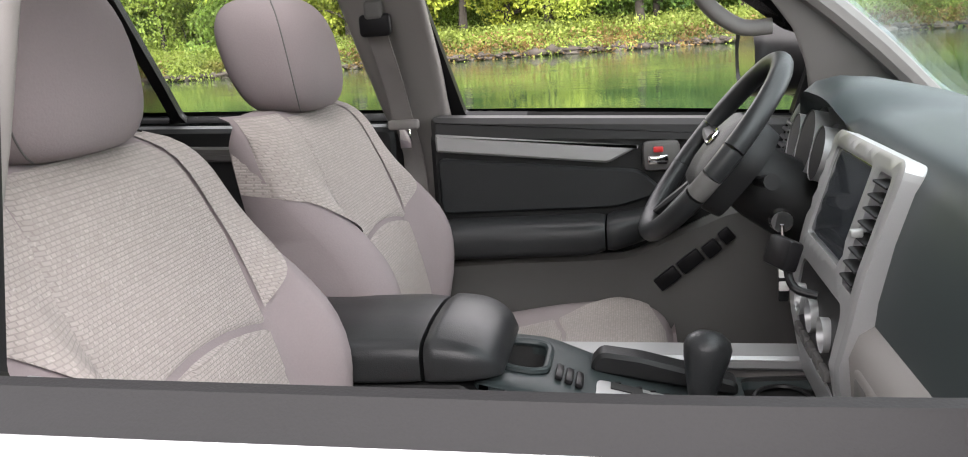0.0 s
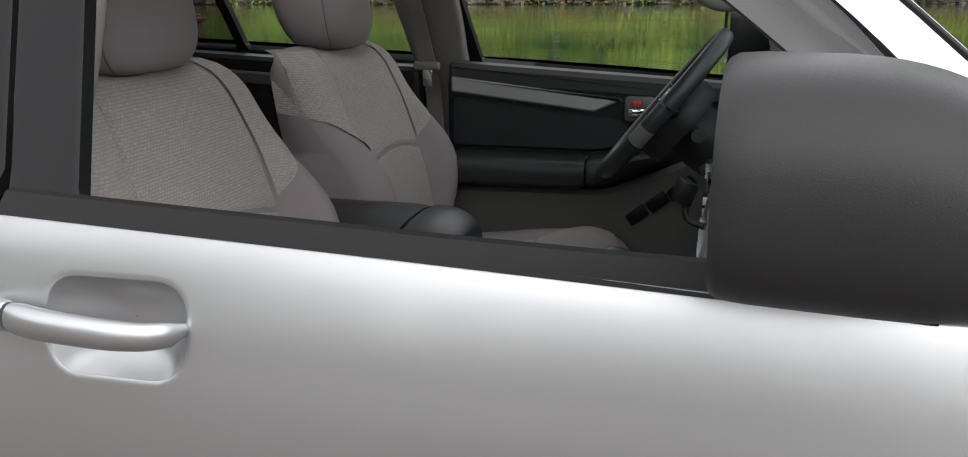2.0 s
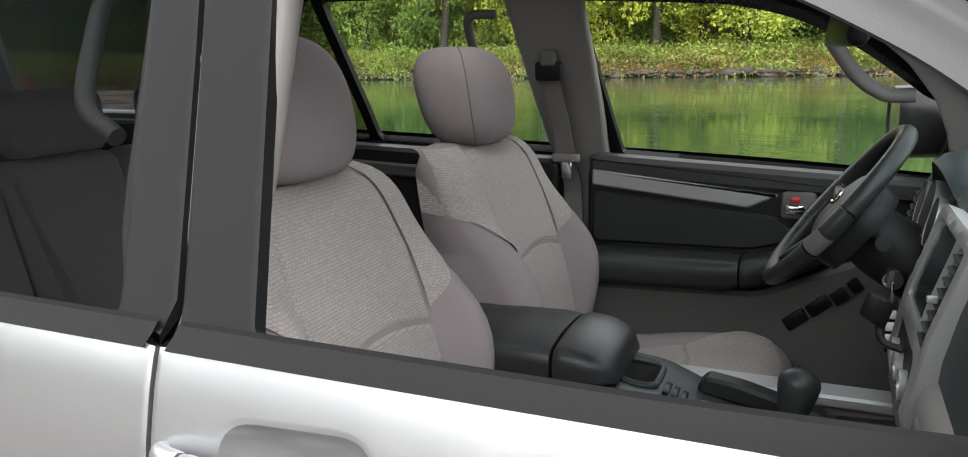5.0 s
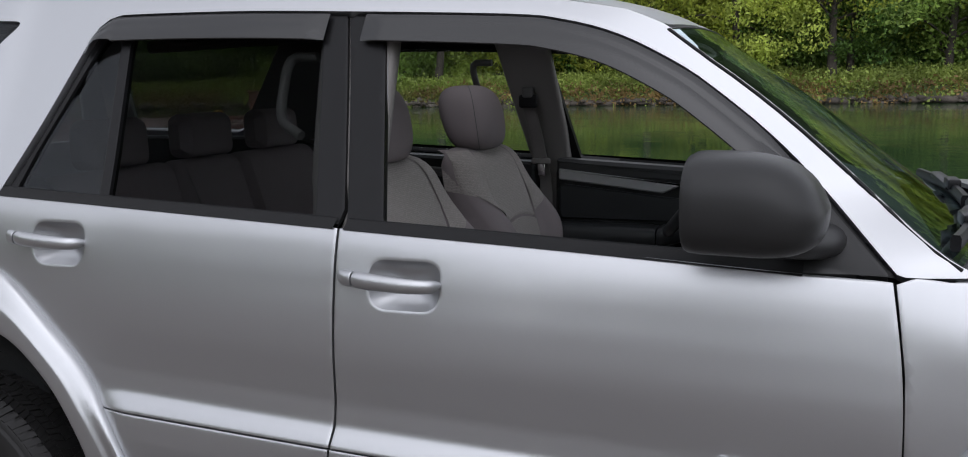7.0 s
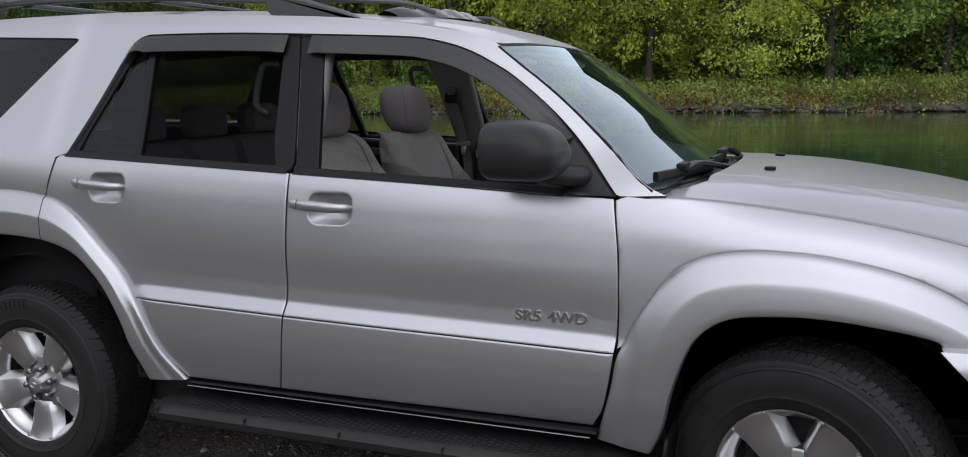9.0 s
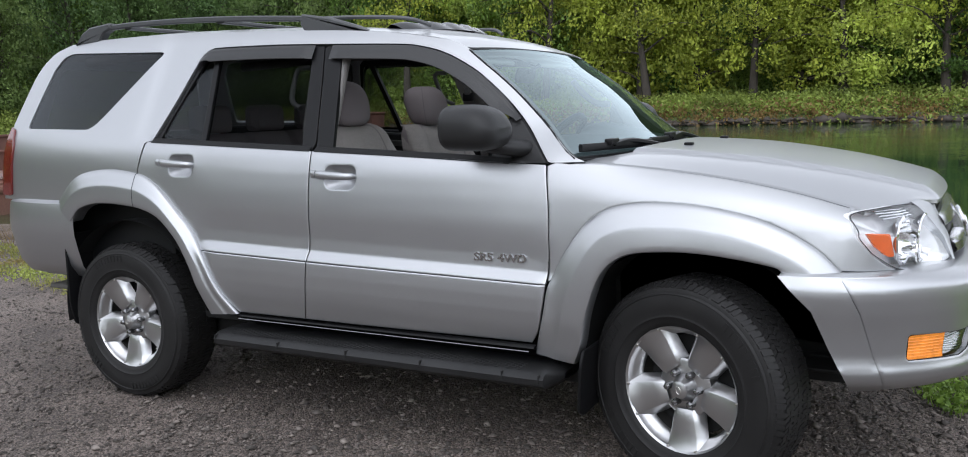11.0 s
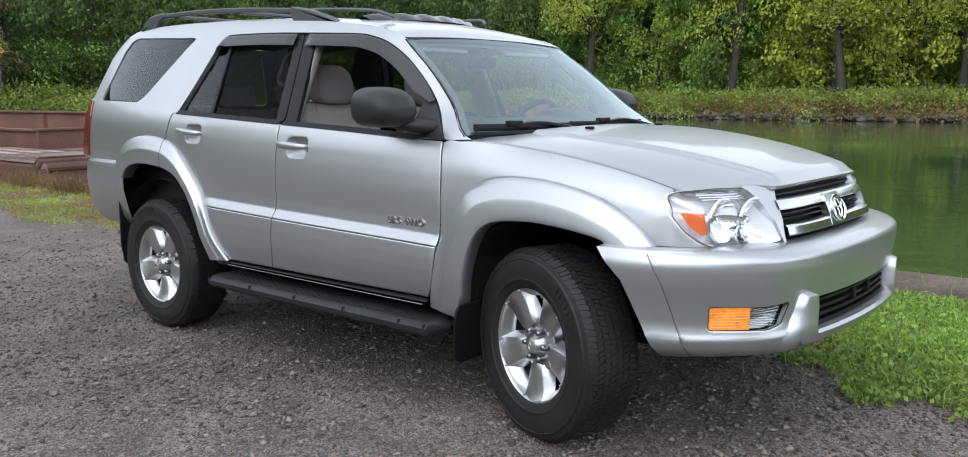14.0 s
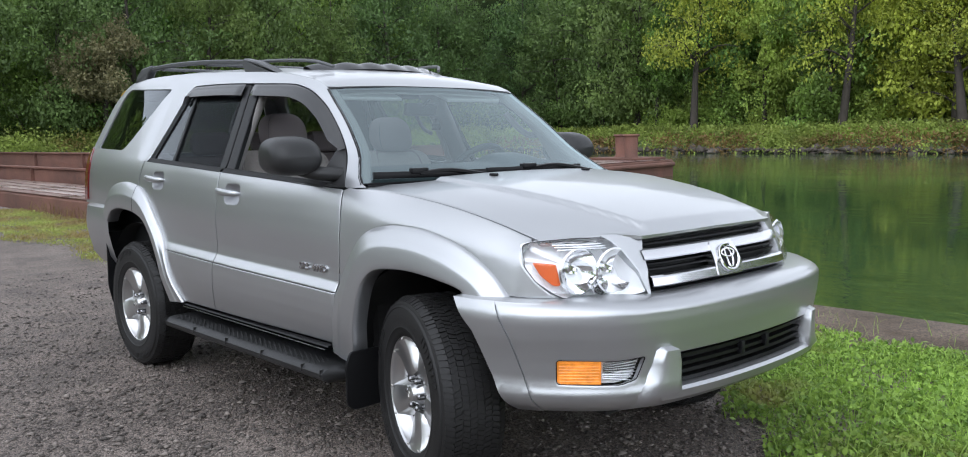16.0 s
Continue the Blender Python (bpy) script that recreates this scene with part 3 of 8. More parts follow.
def plant_trees():
    base = [make_tree(11, 12.2, 4.6, M_LEAF, "tall leafy green tree on the far bank"),
            make_tree(12, 11.2, 4.0, M_LEAF, "tall leafy green tree on the far bank"),
            make_tree(13, 13.0, 5.2, M_LEAF, "tall leafy green tree on the far bank", low=0.05),
            make_tree(14, 10.4, 3.6, M_LEAF, "tall leafy green tree on the far bank", low=0.02),
            make_tree(15, 11, 3.8, M_LEAFY, "tree with yellowing leaves on the far bank", low=0.1),
            make_tree(18, 12.5, 4.8, M_LEAFD, "dark green leafy tree on the far bank", low=0.04),
            make_tree(19, 12, 5.0, M_LEAFL, "light green leafy tree on the far bank", low=0.03),
            make_tree(20, 18, 4.9, M_LEAF, "leafy green tree behind the gravel yard", low=0.04, nleaf=3200, lsize=0.56),
            make_tree(22, 12.5, 4.9, M_LEAF, "leafy green tree deeper in the wood", low=0.05, nleaf=6500, lsize=0.38)]
    brown = make_tree(23, 10, 4.2, M_OLIVE, "broad tree with brownish leaves across the canal", low=0.10)
    brown.matrix_basis = pose(-66.5, 22.0, float(land_z(np.array(-66.5), np.array(22.0))), 0, 0, 40)
    bare = make_tree(16, 12, 5.6, M_LEAFY, "thick dark trunk with yellow-green leaves on the far bank", low=0.30, nleaf=8500, lsize=0.24, thick=0.032)
    for i, (x, y, q) in enumerate(((-18.9, 62.3, 20), (-28.0, 63.2, 130), (1.2, 62.6, 250), (-5.2, 63.6, 80), (-41.0, 62.8, 300), (11.5, 63.0, 190), (-11.5, 64.0, 350))):
        m = pose(x, y, float(land_z(np.array(x), np.array(y))), (i * 37 % 13) - 6, (i * 23 % 11) - 5, q)
        if i:
            copy_thing(bare, m @ Matrix.Diagonal((1, 1, 1.3 if x < -14 else 1.0, 1)))
        else:
            bare.matrix_basis = m
    r = np.random.default_rng(21)
    spots = []
    for x in np.arange(-66, 44, 5.2):
        for row, y in enumerate((65.5, 72.5)):
            spots.append((x + r.uniform(-1.8, 1.8) + row * 1.7, y + r.uniform(-1.5, 1.5), row))
    for y in np.arange(2, 66, 6.0):
        for row, x in enumerate((-70.0, -78.0)):
            spots.append((x + r.uniform(-1.5, 1.5), y + r.uniform(-2, 2) + row * 2, row))
    for x in np.arange(-46, 56, 3.6):
        spots.append((x + r.uniform(-2, 2), -46 + r.uniform(-6, 2), 3))
    for y in np.arange(-44, 1, 4.0):
        spots.append((-66 + r.uniform(-3, 3), y + r.uniform(-1, 1), 3))
    for y in np.arange(-40, -2, 4.0):
        spots.append((-43 + r.uniform(-2.5, 2.5), y + r.uniform(-1, 1), 3))
    for x in np.arange(-66, -46, 4.0):
        spots.append((x + r.uniform(-1, 1), -44 + r.uniform(-3, 3), 3))
    for y in np.arange(-44, 40, 5.0):
        spots.append((60 + r.uniform(-3, 3), y + r.uniform(-1, 1), 3) if y < -2 else (64 + r.uniform(-3, 3), y - 44, 3))
    first = {}
    for i, (x, y, row) in enumerate(spots):
        k = int(r.integers(0, 4))
        if row < 2 and y > 50 and r.uniform() < (0.55 if x > -24 else 0.06):
            k = 4
        elif row < 2 and y > 50 and -20 < x < 16 and r.uniform() < 0.65:
            k = 6
        if x < -48 and y > 0:
            k = int(r.choice([5, 5, 5, 5, 5]))
        if row == 3:
            k = 7 if x > -38 else 8
        elif row == 1:
            k = 8
        s = r.uniform(0.85, 1.2) * (1.04 if row != 3 else 1.06 if x < -20 else 0.75)
        tall = 1.3 if x < -14 and y > 0 else 1.0
        m = pose(x, y, float(land_z(np.array(x), np.array(y))), r.uniform(-4, 4), r.uniform(-4, 4), r.uniform(0, 360))
        m = m @ Matrix.Diagonal((s, s, s * tall, 1))
        if k in first:
            copy_thing(base[k], m)
        first.setdefault(k, m)
    for k, m in first.items():
        base[k].matrix_basis = m


plant_trees()


def make_shrub(seed, w, h, label):
    r = np.random.default_rng(seed)
    b = thing("shrub", label, "shrub", "undergrowth below the trees")
    n = 3200
    c = r.normal(size=(40, 3)) * (w * 0.32, w * 0.32, h * 0.22) + (0, 0, h * 0.5)
    pick = r.integers(0, 40, n)
    d = r.normal(size=(n, 3))
    d /= np.linalg.norm(d, axis=1)[:, None]
    q = c[pick] + d * r.uniform(0.4, 1, (n, 1)) * (w * 0.22, w * 0.22, h * 0.18)
    q = q[q[:, 2] > 0]
    part("foliage", quick_mesh("foliage", *leaves(q, 0.26, r)), M_LEAF, b)
    part("trunk", join(*[tube([(0, 0, -0.2), tuple(c[i] * (0.4, 0.4, 0.6)), tuple(c[i])], [0.05, 0.03, 0.01], 5) for i in range(8)]), M_BARK, b)
    return b


def plant_shrubs():
    base = [make_shrub(71, 5.0, 5.0, "dense green undergrowth at the foot of the trees"), make_shrub(72, 4.2, 3.6, "dense green undergrowth at the foot of the trees"), make_shrub(73, 5.5, 6.5, "dense green undergrowth at the foot of the trees")]
    r = np.random.default_rng(74)
    used = set()
    spots = [(x + r.uniform(-1, 1), 66.5 + r.uniform(-1.5, 3.5)) for x in np.arange(-66, 44, 2.9)] + [(-68.5 - r.uniform(0, 4), y + r.uniform(-1, 1)) for y in np.arange(-4, 64, 3.2)]
    spots += [(x + r.uniform(-1, 1), 76 + r.uniform(-2, 2)) for x in np.arange(-66, 44, 5)]
    for x, y in spots:
        k = int(r.integers(0, 3))
        m = pose(x, y, float(land_z(np.array(x), np.array(y))) - 0.1, 0, 0, r.uniform(0, 360))
        if k in used:
            copy_thing(base[k], m)
        else:
            used.add(k)
            base[k].matrix_basis = m


plant_shrubs()


def make_backdrop():
    """The depth of the wood: a wall far behind the trees, its shade painted near-black green."""
    m = mat("wood_shade", (0.008, 0.015, 0.006), 0.95, color2=(0.034, 0.050, 0.015), scale=3, fine=1.1, spec=0.1)
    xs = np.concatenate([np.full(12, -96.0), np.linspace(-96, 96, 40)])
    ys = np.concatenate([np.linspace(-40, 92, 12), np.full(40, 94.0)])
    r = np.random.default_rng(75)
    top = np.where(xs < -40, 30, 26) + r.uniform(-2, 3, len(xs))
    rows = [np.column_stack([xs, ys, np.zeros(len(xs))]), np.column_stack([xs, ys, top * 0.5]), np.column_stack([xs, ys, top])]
    tagged(part("backdrop", loft(rows), m), "backdrop wall painted as the shaded depth of the wood", "wood", kind="structure")


make_backdrop()


def bank_growth():
    """Low bushes, weeds and long grass all along the far bank."""
    r = np.random.default_rng(31)
    out = {0: [], 1: []}
    for i in range(4200):
        side_bank = r.uniform() < 0.25
        d = r.uniform(-0.5, 6.5) if r.uniform() < 0.8 else r.uniform(4, 9)
        u = r.uniform(-64, 40)
        x, y = (BANK_X - d, 2 + (u + 64) * 0.58) if side_bank else (u, BANK_Y + d)
        z = float(land_z(np.array(x), np.array(y)))
        h = r.uniform(0.5, 1.25) + 0.8 * max(0, noise.noise((u * 0.12, d * 0.2, 5)))
        h *= 1.45 if side_bank else 1.0
        n = 46
        q = r.normal(size=(n, 3))
        q /= np.linalg.norm(q, axis=1)[:, None]
        c = np.array((x, y, z + h * 0.35)) + q * np.array((h * 1.3, h, h * 0.75)) * r.uniform(0.5, 1, (n, 1))
        dry = not side_bank and d < 1.6 and noise.noise((u * 0.15, 9, 5)) > -0.15 and r.uniform() < 0.7
        out[1 if dry else 0].append(c)
    for k, (m, lab) in enumerate(((M_BUSH, "low green bushes and weeds covering the far bank"), (M_BROWNLEAF, "dry brown weeds low on the far bank"))):
        c = np.vstack(out[k])
        o = part("bank_bushes", quick_mesh("bank_bushes", *leaves(c, 0.23, r)), m)
        tagged(o, lab, "bushes", kind="stuff")


bank_growth()


def bank_stones():
    r = np.random.default_rng(41)
    shapes = []
    for k in range(5):
        bm = bmesh.new()
        bmesh.ops.create_icosphere(bm, subdivisions=2, radius=0.5)
        for v in bm.verts:
            v.co *= 1 + 0.35 * noise.noise(v.co * 2.2 + Vector((k * 7, 0, 0)))
            v.co.z *= 0.6
        me = bpy.data.meshes.new("stone")
        bm.to_mesh(me)
        bm.free()
        me.materials.append(M_ROCK)
        shapes.append(me)
    for i in range(46):
        u = r.uniform(-60, 36)
        s = r.choice([0.5, 0.7, 0.9, 1.5], p=[0.4, 0.3, 0.22, 0.08])
        ob = new("stone", shapes[int(r.integers(0, 5))])
        ob.matrix_world = pose(u, BANK_Y - 0.15 + r.uniform(-0.15, 0.35), WATER_Z + 0.05 * s, 0, 0, r.uniform(0, 360)) @ Matrix.Diagonal((s * 1.2, s * 0.8, s * 0.8, 1))
        tagged(ob, "grey boulder at the waterline of the far bank", "rock", "boulders on the far bank")


bank_stones()


def bank_rubble():
    """Small dark stones and clods all along the waterline of the far bank."""
    r = np.random.default_rng(42)
    n = 2600
    u, s = r.uniform(-62, 40, n), 0.10 + 0.14 * r.exponential(0.7, n).clip(0, 3)
    c = np.column_stack([u, BANK_Y - 0.1 + r.uniform(-0.25, 0.55, n), WATER_Z + 0.02 + r.uniform(0, 0.30, n)])
    k = np.array([(1, 0, 0), (-1, 0, 0), (0, 1, 0), (0, -1, 0), (0, 0, 0.7), (0, 0, -0.5)], float)
    f0 = np.array([(0, 2, 4), (2, 1, 4), (1, 3, 4), (3, 0, 4), (2, 0, 5), (1, 2, 5), (3, 1, 5), (0, 3, 5)])
    v = c[:, None] + k[None] * r.uniform(0.6, 1.4, (n, 6, 1)) * s[:, None, None] * np.array((1.5, 1, 1))
    f = (f0[None] + 6 * np.arange(n)[:, None, None]).reshape(-1, 3)
    m = mat("dark_bank_earth", (0.022, 0.018, 0.014), 0.9, color2=(0.10, 0.082, 0.066), scale=8, fine=30, bump=0.6)
    tagged(part("bank_rubble", quick_mesh("bank_rubble", v.reshape(-1, 3), f), m), "dark stones and earth along the waterline", "rubble", kind="stuff")


bank_rubble()


def grass_blades(spots, r, h, w):
    """Bent blades, two faces each."""
    n = len(spots)
    ang = r.uniform(0, 2 * np.pi, n)
    d = np.column_stack([np.cos(ang), np.sin(ang), np.zeros(n)])
    p = np.column_stack([-np.sin(ang), np.cos(ang), np.zeros(n)])
    hh = (h * r.uniform(0.4, 1.5, n))[:, None]
    ww = (w * r.uniform(0.6, 1.4, n))[:, None]
    up = np.array((0, 0, 1.0))
    mid = spots + d * hh * 0.25 + up * hh * 0.6
    tip = spots + d * hh * 0.75 + up * hh * r.uniform(0.5, 1.0, n)[:, None]
    v = np.stack([spots - p * ww / 2, spots + p * ww / 2, mid + p * ww * 0.4, mid - p * ww * 0.4, tip + p * ww * 0.08, tip - p * ww * 0.08], 1).reshape(-1, 3)
    k = np.arange(n)[:, None] * 6
    f = np.concatenate([k + (0, 1, 2, 3), k + (3, 2, 4, 5)])
    return v, f


def make_grass():
    r = np.random.default_rng(51)
    pts = []
    n = 130000
    x, y = r.uniform(1.3, 9, n), r.uniform(-1.5, 2.95, n)
    edge = 0.85 - 0.42 * (x - 1.65) + 0.12 * np.sin(x * 5) + 0.10 * np.sin(x * 13 + 1)
    near = np.exp(-((x - 2.6) / 2.8) ** 2)
    thin = 0.5 + 0.5 * np.sin(x * 3.1 + 2 * np.sin(y * 2.3)) * np.sin(y * 4.1 + 1.5 * np.sin(x * 2.7 + 1))
    keep = (r.uniform(0, 1, n) < 0.45 + 0.9 * thin) & (y > edge + r.exponential(0.06, n) - 0.05) & (y < 2.68 + 0.1 * np.sin(x * 4) - r.exponential(0.12, n)) & (r.uniform(0, 1, n) < 0.25 + 0.75 * near)
    pts.append(np.column_stack([x, y, np.zeros(n)])[keep])
    n = 12000
    x, y = r.uniform(-4, 1.5, n), r.uniform(1.2, 2.8, n)
    pts.append(np.column_stack([x, y, np.zeros(n)]))
    n = 26000
    x, y = r.uniform(-16, -3.4, n), r.uniform(0.2, 2.3, n)
    keep = y > 0.75 + 0.10 * (x + 6) * 0.3 + 0.15 * np.sin(x * 2.1) + r.exponential(0.12, n) - 0.05
    thin = 0.5 + 0.5 * np.sin(x * 1.9 + 2 * np.sin(y * 3.3)) * np.sin(y * 5.1 + 1.5 * np.sin(x * 2.2 + 1))
    keep &= r.uniform(0, 1, n) < 0.25 + 0.9 * thin
    pts.append(np.column_stack([x, y, np.zeros(n)])[keep])
    for p, m, word in ((np.vstack(pts[:2]), M_GRASS, "bright green uncut"), (pts[2], M_DRYGRASS, "yellowing patchy")):
        v, f = grass_blades(p[::2], r, 0.075, 0.0052)
        tagged(part("grass", quick_mesh("grass", v, f), m), word + " grass between gravel and canal", "grass", kind="stuff")
        c = np.repeat(p[1::2], 3, axis=0) + (0, 0, 0.034)
        c = c + r.normal(size=c.shape) * (0.022, 0.022, 0.013)
        v, f = leaves(c, 0.030, r, aspect=0.66)
        tagged(part("weeds", quick_mesh("weeds", v, f), m), word + " broad-leaved weeds among the grass", "weeds", kind="stuff")
    # thin seed stalks at the water and dry weeds before the barge
    n = 260
    x = r.uniform(-3, 8, n)
    q = np.column_stack([x, np.minimum(edge_y(x), 3.55) - 0.55 + r.normal(size=n) * 0.22, np.zeros(n)])
    v, f = grass_blades(q, r, 0.13, 0.0032)
    tagged(part("seed_stalks", quick_mesh("seed_stalks", v, f), M_GRASS), "thin green seed stalks on the canal rim", "stalks", kind="stuff")
    n = 1500
    x = np.concatenate([r.normal(-9.2, 0.25, n // 3), r.normal(-10.6, 0.5, n // 3), r.uniform(-15, -5, n // 3)])
    q = np.column_stack([x, 2.25 + r.normal(size=n) * 0.12, np.zeros(n)])
    v, f = grass_blades(q, r, 0.26, 0.007)
    tagged(part("dry_weeds", quick_mesh("dry_weeds", v, f), M_BROWNLEAF), "dry brown weed stalks in front of the barge", "weeds", kind="stuff")


make_grass()


def make_pebbles():
    """Loose stones on the gravel."""
    r = np.random.default_rng(61)
    n = 200000
    x, y = r.uniform(-6, 5, n), r.uniform(-3.2, 1.2, n)
    keep = r.uniform(0, 1, n) < np.exp(-np.hypot(x - 1.6, y + 1.0) / 3)
    x, y = x[keep], y[keep]
    s = 0.0032 + 0.0045 * r.exponential(0.7, len(x)).clip(0, 5.0)
    k = np.array([(1, 0, 0), (-1, 0, 0), (0, 1, 0), (0, -1, 0), (0, 0, 0.6), (0, 0, -0.4)], float)
    f0 = np.array([(0, 2, 4), (2, 1, 4), (1, 3, 4), (3, 0, 4), (2, 0, 5), (1, 2, 5), (3, 1, 5), (0, 3, 5)])
    jit = r.uniform(0.6, 1.35, (len(x), 6, 1))
    a = r.uniform(0, 6.3, len(x))
    rot = np.stack([np.stack([np.cos(a), -np.sin(a), 0 * a], 1), np.stack([np.sin(a), np.cos(a), 0 * a], 1), np.stack([0 * a, 0 * a, 0 * a + 1], 1)], 1)
    v = np.einsum("nij,nkj->nki", rot, k[None] * jit * s[:, None, None] * np.array((1.3, 0.9, 1))) + np.stack([x, y, s * 0.25], 1)[:, None]
    f = (f0[None] + 6 * np.arange(len(x))[:, None, None]).reshape(-1, 3)
    m = mat("pebbles", (0.10, 0.092, 0.085), 0.85, vary=0.3, scale=40, fine=120)
    nn, kk = m.node_tree.nodes, m.node_tree.links
    geo, mix = nn.new("ShaderNodeNewGeometry"), nn.new("ShaderNodeMix")
    mix.data_type = "RGBA"
    mix.inputs["A"].default_value, mix.inputs["B"].default_value = (0.06, 0.052, 0.046, 1), (0.25, 0.215, 0.19, 1)
    pw = nn.new("ShaderNodeMath")
    pw.operation = "POWER"
    pw.inputs[1].default_value = 1.9
    kk.new(geo.outputs["Random Per Island"], pw.inputs[0])
    kk.new(pw.outputs[0], mix.inputs["Factor"])
    kk.new(mix.outputs["Result"], nn["Principled BSDF"].inputs["Base Color"])
    tagged(part("gravel_stones", quick_mesh("gravel_stones", v.reshape(-1, 3), f), m), "loose grey gravel stones on the yard", "gravel", kind="stuff")


make_pebbles()
def make_sign():
    """A small yellow diamond sign on a post among the trees."""
    z0 = float(land_z(np.array(-64.5), np.array(22.9)))
    g = thing("road_sign", "yellow diamond warning sign on a grey post across the canal", "sign", at=pose(-64.5, 22.9, z0, 0, 0, 70))
    m = mat("sign_yellow", (0.50, 0.30, 0.03), 0.5, vary=0.1, scale=12, fine=60)
    part("post", box(-0.035, 0.035, -0.02, 0.02, -0.3, 4.55 - z0, 0.006), M_RACK, g, "grey steel post")
    d = 0.42
    part("plate", prism(rounded([(-d, 4.82 - z0), (0, 4.82 - d - z0), (d, 4.82 - z0), (0, 4.82 + d - z0)], 0.04), "y", -0.030, -0.022, 0.002), m, g, "yellow diamond plate")
    part("mark", prism([(-0.06, 4.70 - z0), (0.06, 4.70 - z0), (0.06, 4.96 - z0), (-0.06, 4.96 - z0)], "y", -0.034, -0.031, 0.0005), M_TRIM, g, "dark bar")


make_sign()
# ---- the rusty barge ----
M_RUST = mat("rusty_steel", (0.060, 0.030, 0.023), 0.8, color2=(0.185, 0.085, 0.060), scale=9, fine=30, bump=0.5)
M_DECK = mat("wet_deck", (0.075, 0.038, 0.030), 0.3, color2=(0.30, 0.20, 0.18), scale=8, fine=20, bump=0.3, rvary=0.6)
M_PLATE = mat("worn_plate", (0.13, 0.085, 0.072), 0.3, color2=(0.34, 0.26, 0.23), scale=10, fine=16, bump=0.2, rvary=0.5)
M_ROPE = mat("yellow_rope", (0.45, 0.25, 0.05), 0.8, vary=0.2)


def make_barge():
    b = thing("barge", "rusty red steel work barge moored at the canal edge", "barge")
    hull = [(-11.6, 2.75), (-13.0, 3.4), (-17.0, 26.5), (-38.0, 25.0), (-37.0, 2.3)]
    part("hull", prism(rounded(hull, 0.15), "z", -1.0, 0.30, 0.05), M_RUST, b, "rusty steel hull")
    part("deck", prism(rounded([(x * 0.985 - 0.22, 2.95 + (y - 2.95) * 0.985) for x, y in hull], 0.1), "z", 0.305, 0.325, 0.005), M_DECK, b, "wet rust-red deck")
    for (x0, y0), (x1, y1), h in (((-15.4, 4.4), (-18.0, 16.0), 0.42), ((-15.4, 4.5), (-36.0, 4.2), 0.40), ((-17.6, 6.6), (-20.8, 18.0), 0.72), ((-17.6, 6.6), (-35.6, 6.3), 0.72)):
        d = np.array((x1 - x0, y1 - y0))
        ln = np.hypot(*d)
        ang = np.degrees(np.arctan2(d[1], d[0]))
        at = pose(x0, y0, 0.32, 0, 0, ang)
        part("coaming", moved(join(box(0, ln, -0.03, 0.03, 0, h, 0.01), box(-0.02, ln + 0.02, -0.10, 0.10, h - 0.03, h + 0.02, 0.01), *[box(k, k + 0.04, -0.12, 0.12, 0, h - 0.02, 0) for k in np.arange(2.2, ln, 4.6)]), at), M_RUST, b, "rusty steel coaming")
    for y, x1 in ((2.92, -34.0), (3.36, -29.5), (3.80, -33.0), (4.15, -24.0)):
        part("deck_plate", box(x1, -14.1, y, y + 0.26, 0.327, 0.345, 0.004), M_PLATE, b, "wet worn deck plate")
    for x, y in ((-17.4, 24.3), (-18.6, 25.2)):
        part("bollard", moved(lathe([(0.0, 1.0), (0.30, 1.0), (0.33, 0.95), (0.26, 0.88), (0.24, 0.2), (0.34, 0.0)], 20, "z"), pose(x, y, 0.32)), M_RUST, b, "rusty mooring bollard")
    part("bollard_base", box(-19.3, -16.9, 23.9, 25.8, 0.32, 0.42, 0.02), M_RUST, b)
    for x, y in ((-19.0, 23.5),):
        part("cleat", moved(lathe([(0.0, 0.34), (0.14, 0.33), (0.15, 0.28), (0.09, 0.22), (0.09, 0.0)], 16, "z"), pose(x, y, 0.32)), M_ROPE, b, "yellow-painted cleat")
    part("fender_rail", tube([(-11.7, 2.9, 0.12), (-13.05, 3.5, 0.12), (-16.9, 26.3, 0.12)], 0.09, 10), M_RUST, b)
    return b


make_barge()
# ---- the car: body ----
def smooth_table(qs, ws, sigma, n=600):
    q = np.linspace(qs[0], qs[-1], n)
    w = np.interp(q, qs, ws)
    k = int(4 * sigma / (q[1] - q[0]))
    g = np.exp(-0.5 * (np.arange(-k, k + 1) * (q[1] - q[0]) / sigma) ** 2)
    return q, np.convolve(np.pad(w, k, mode="reflect", reflect_type="odd"), g / g.sum(), "valid")


def curve(xs, ys, soft=0.0):
    """A smooth curve through a few stations, as a function."""
    p = spline(np.column_stack([xs, ys]), 400)
    p = p[np.argsort(p[:, 0])]
    if soft:
        q, w = smooth_table(p[:, 0], p[:, 1], soft, 900)
        return lambda x: np.interp(x, q, w)
    return lambda x: np.interp(x, p[:, 0], p[:, 1])


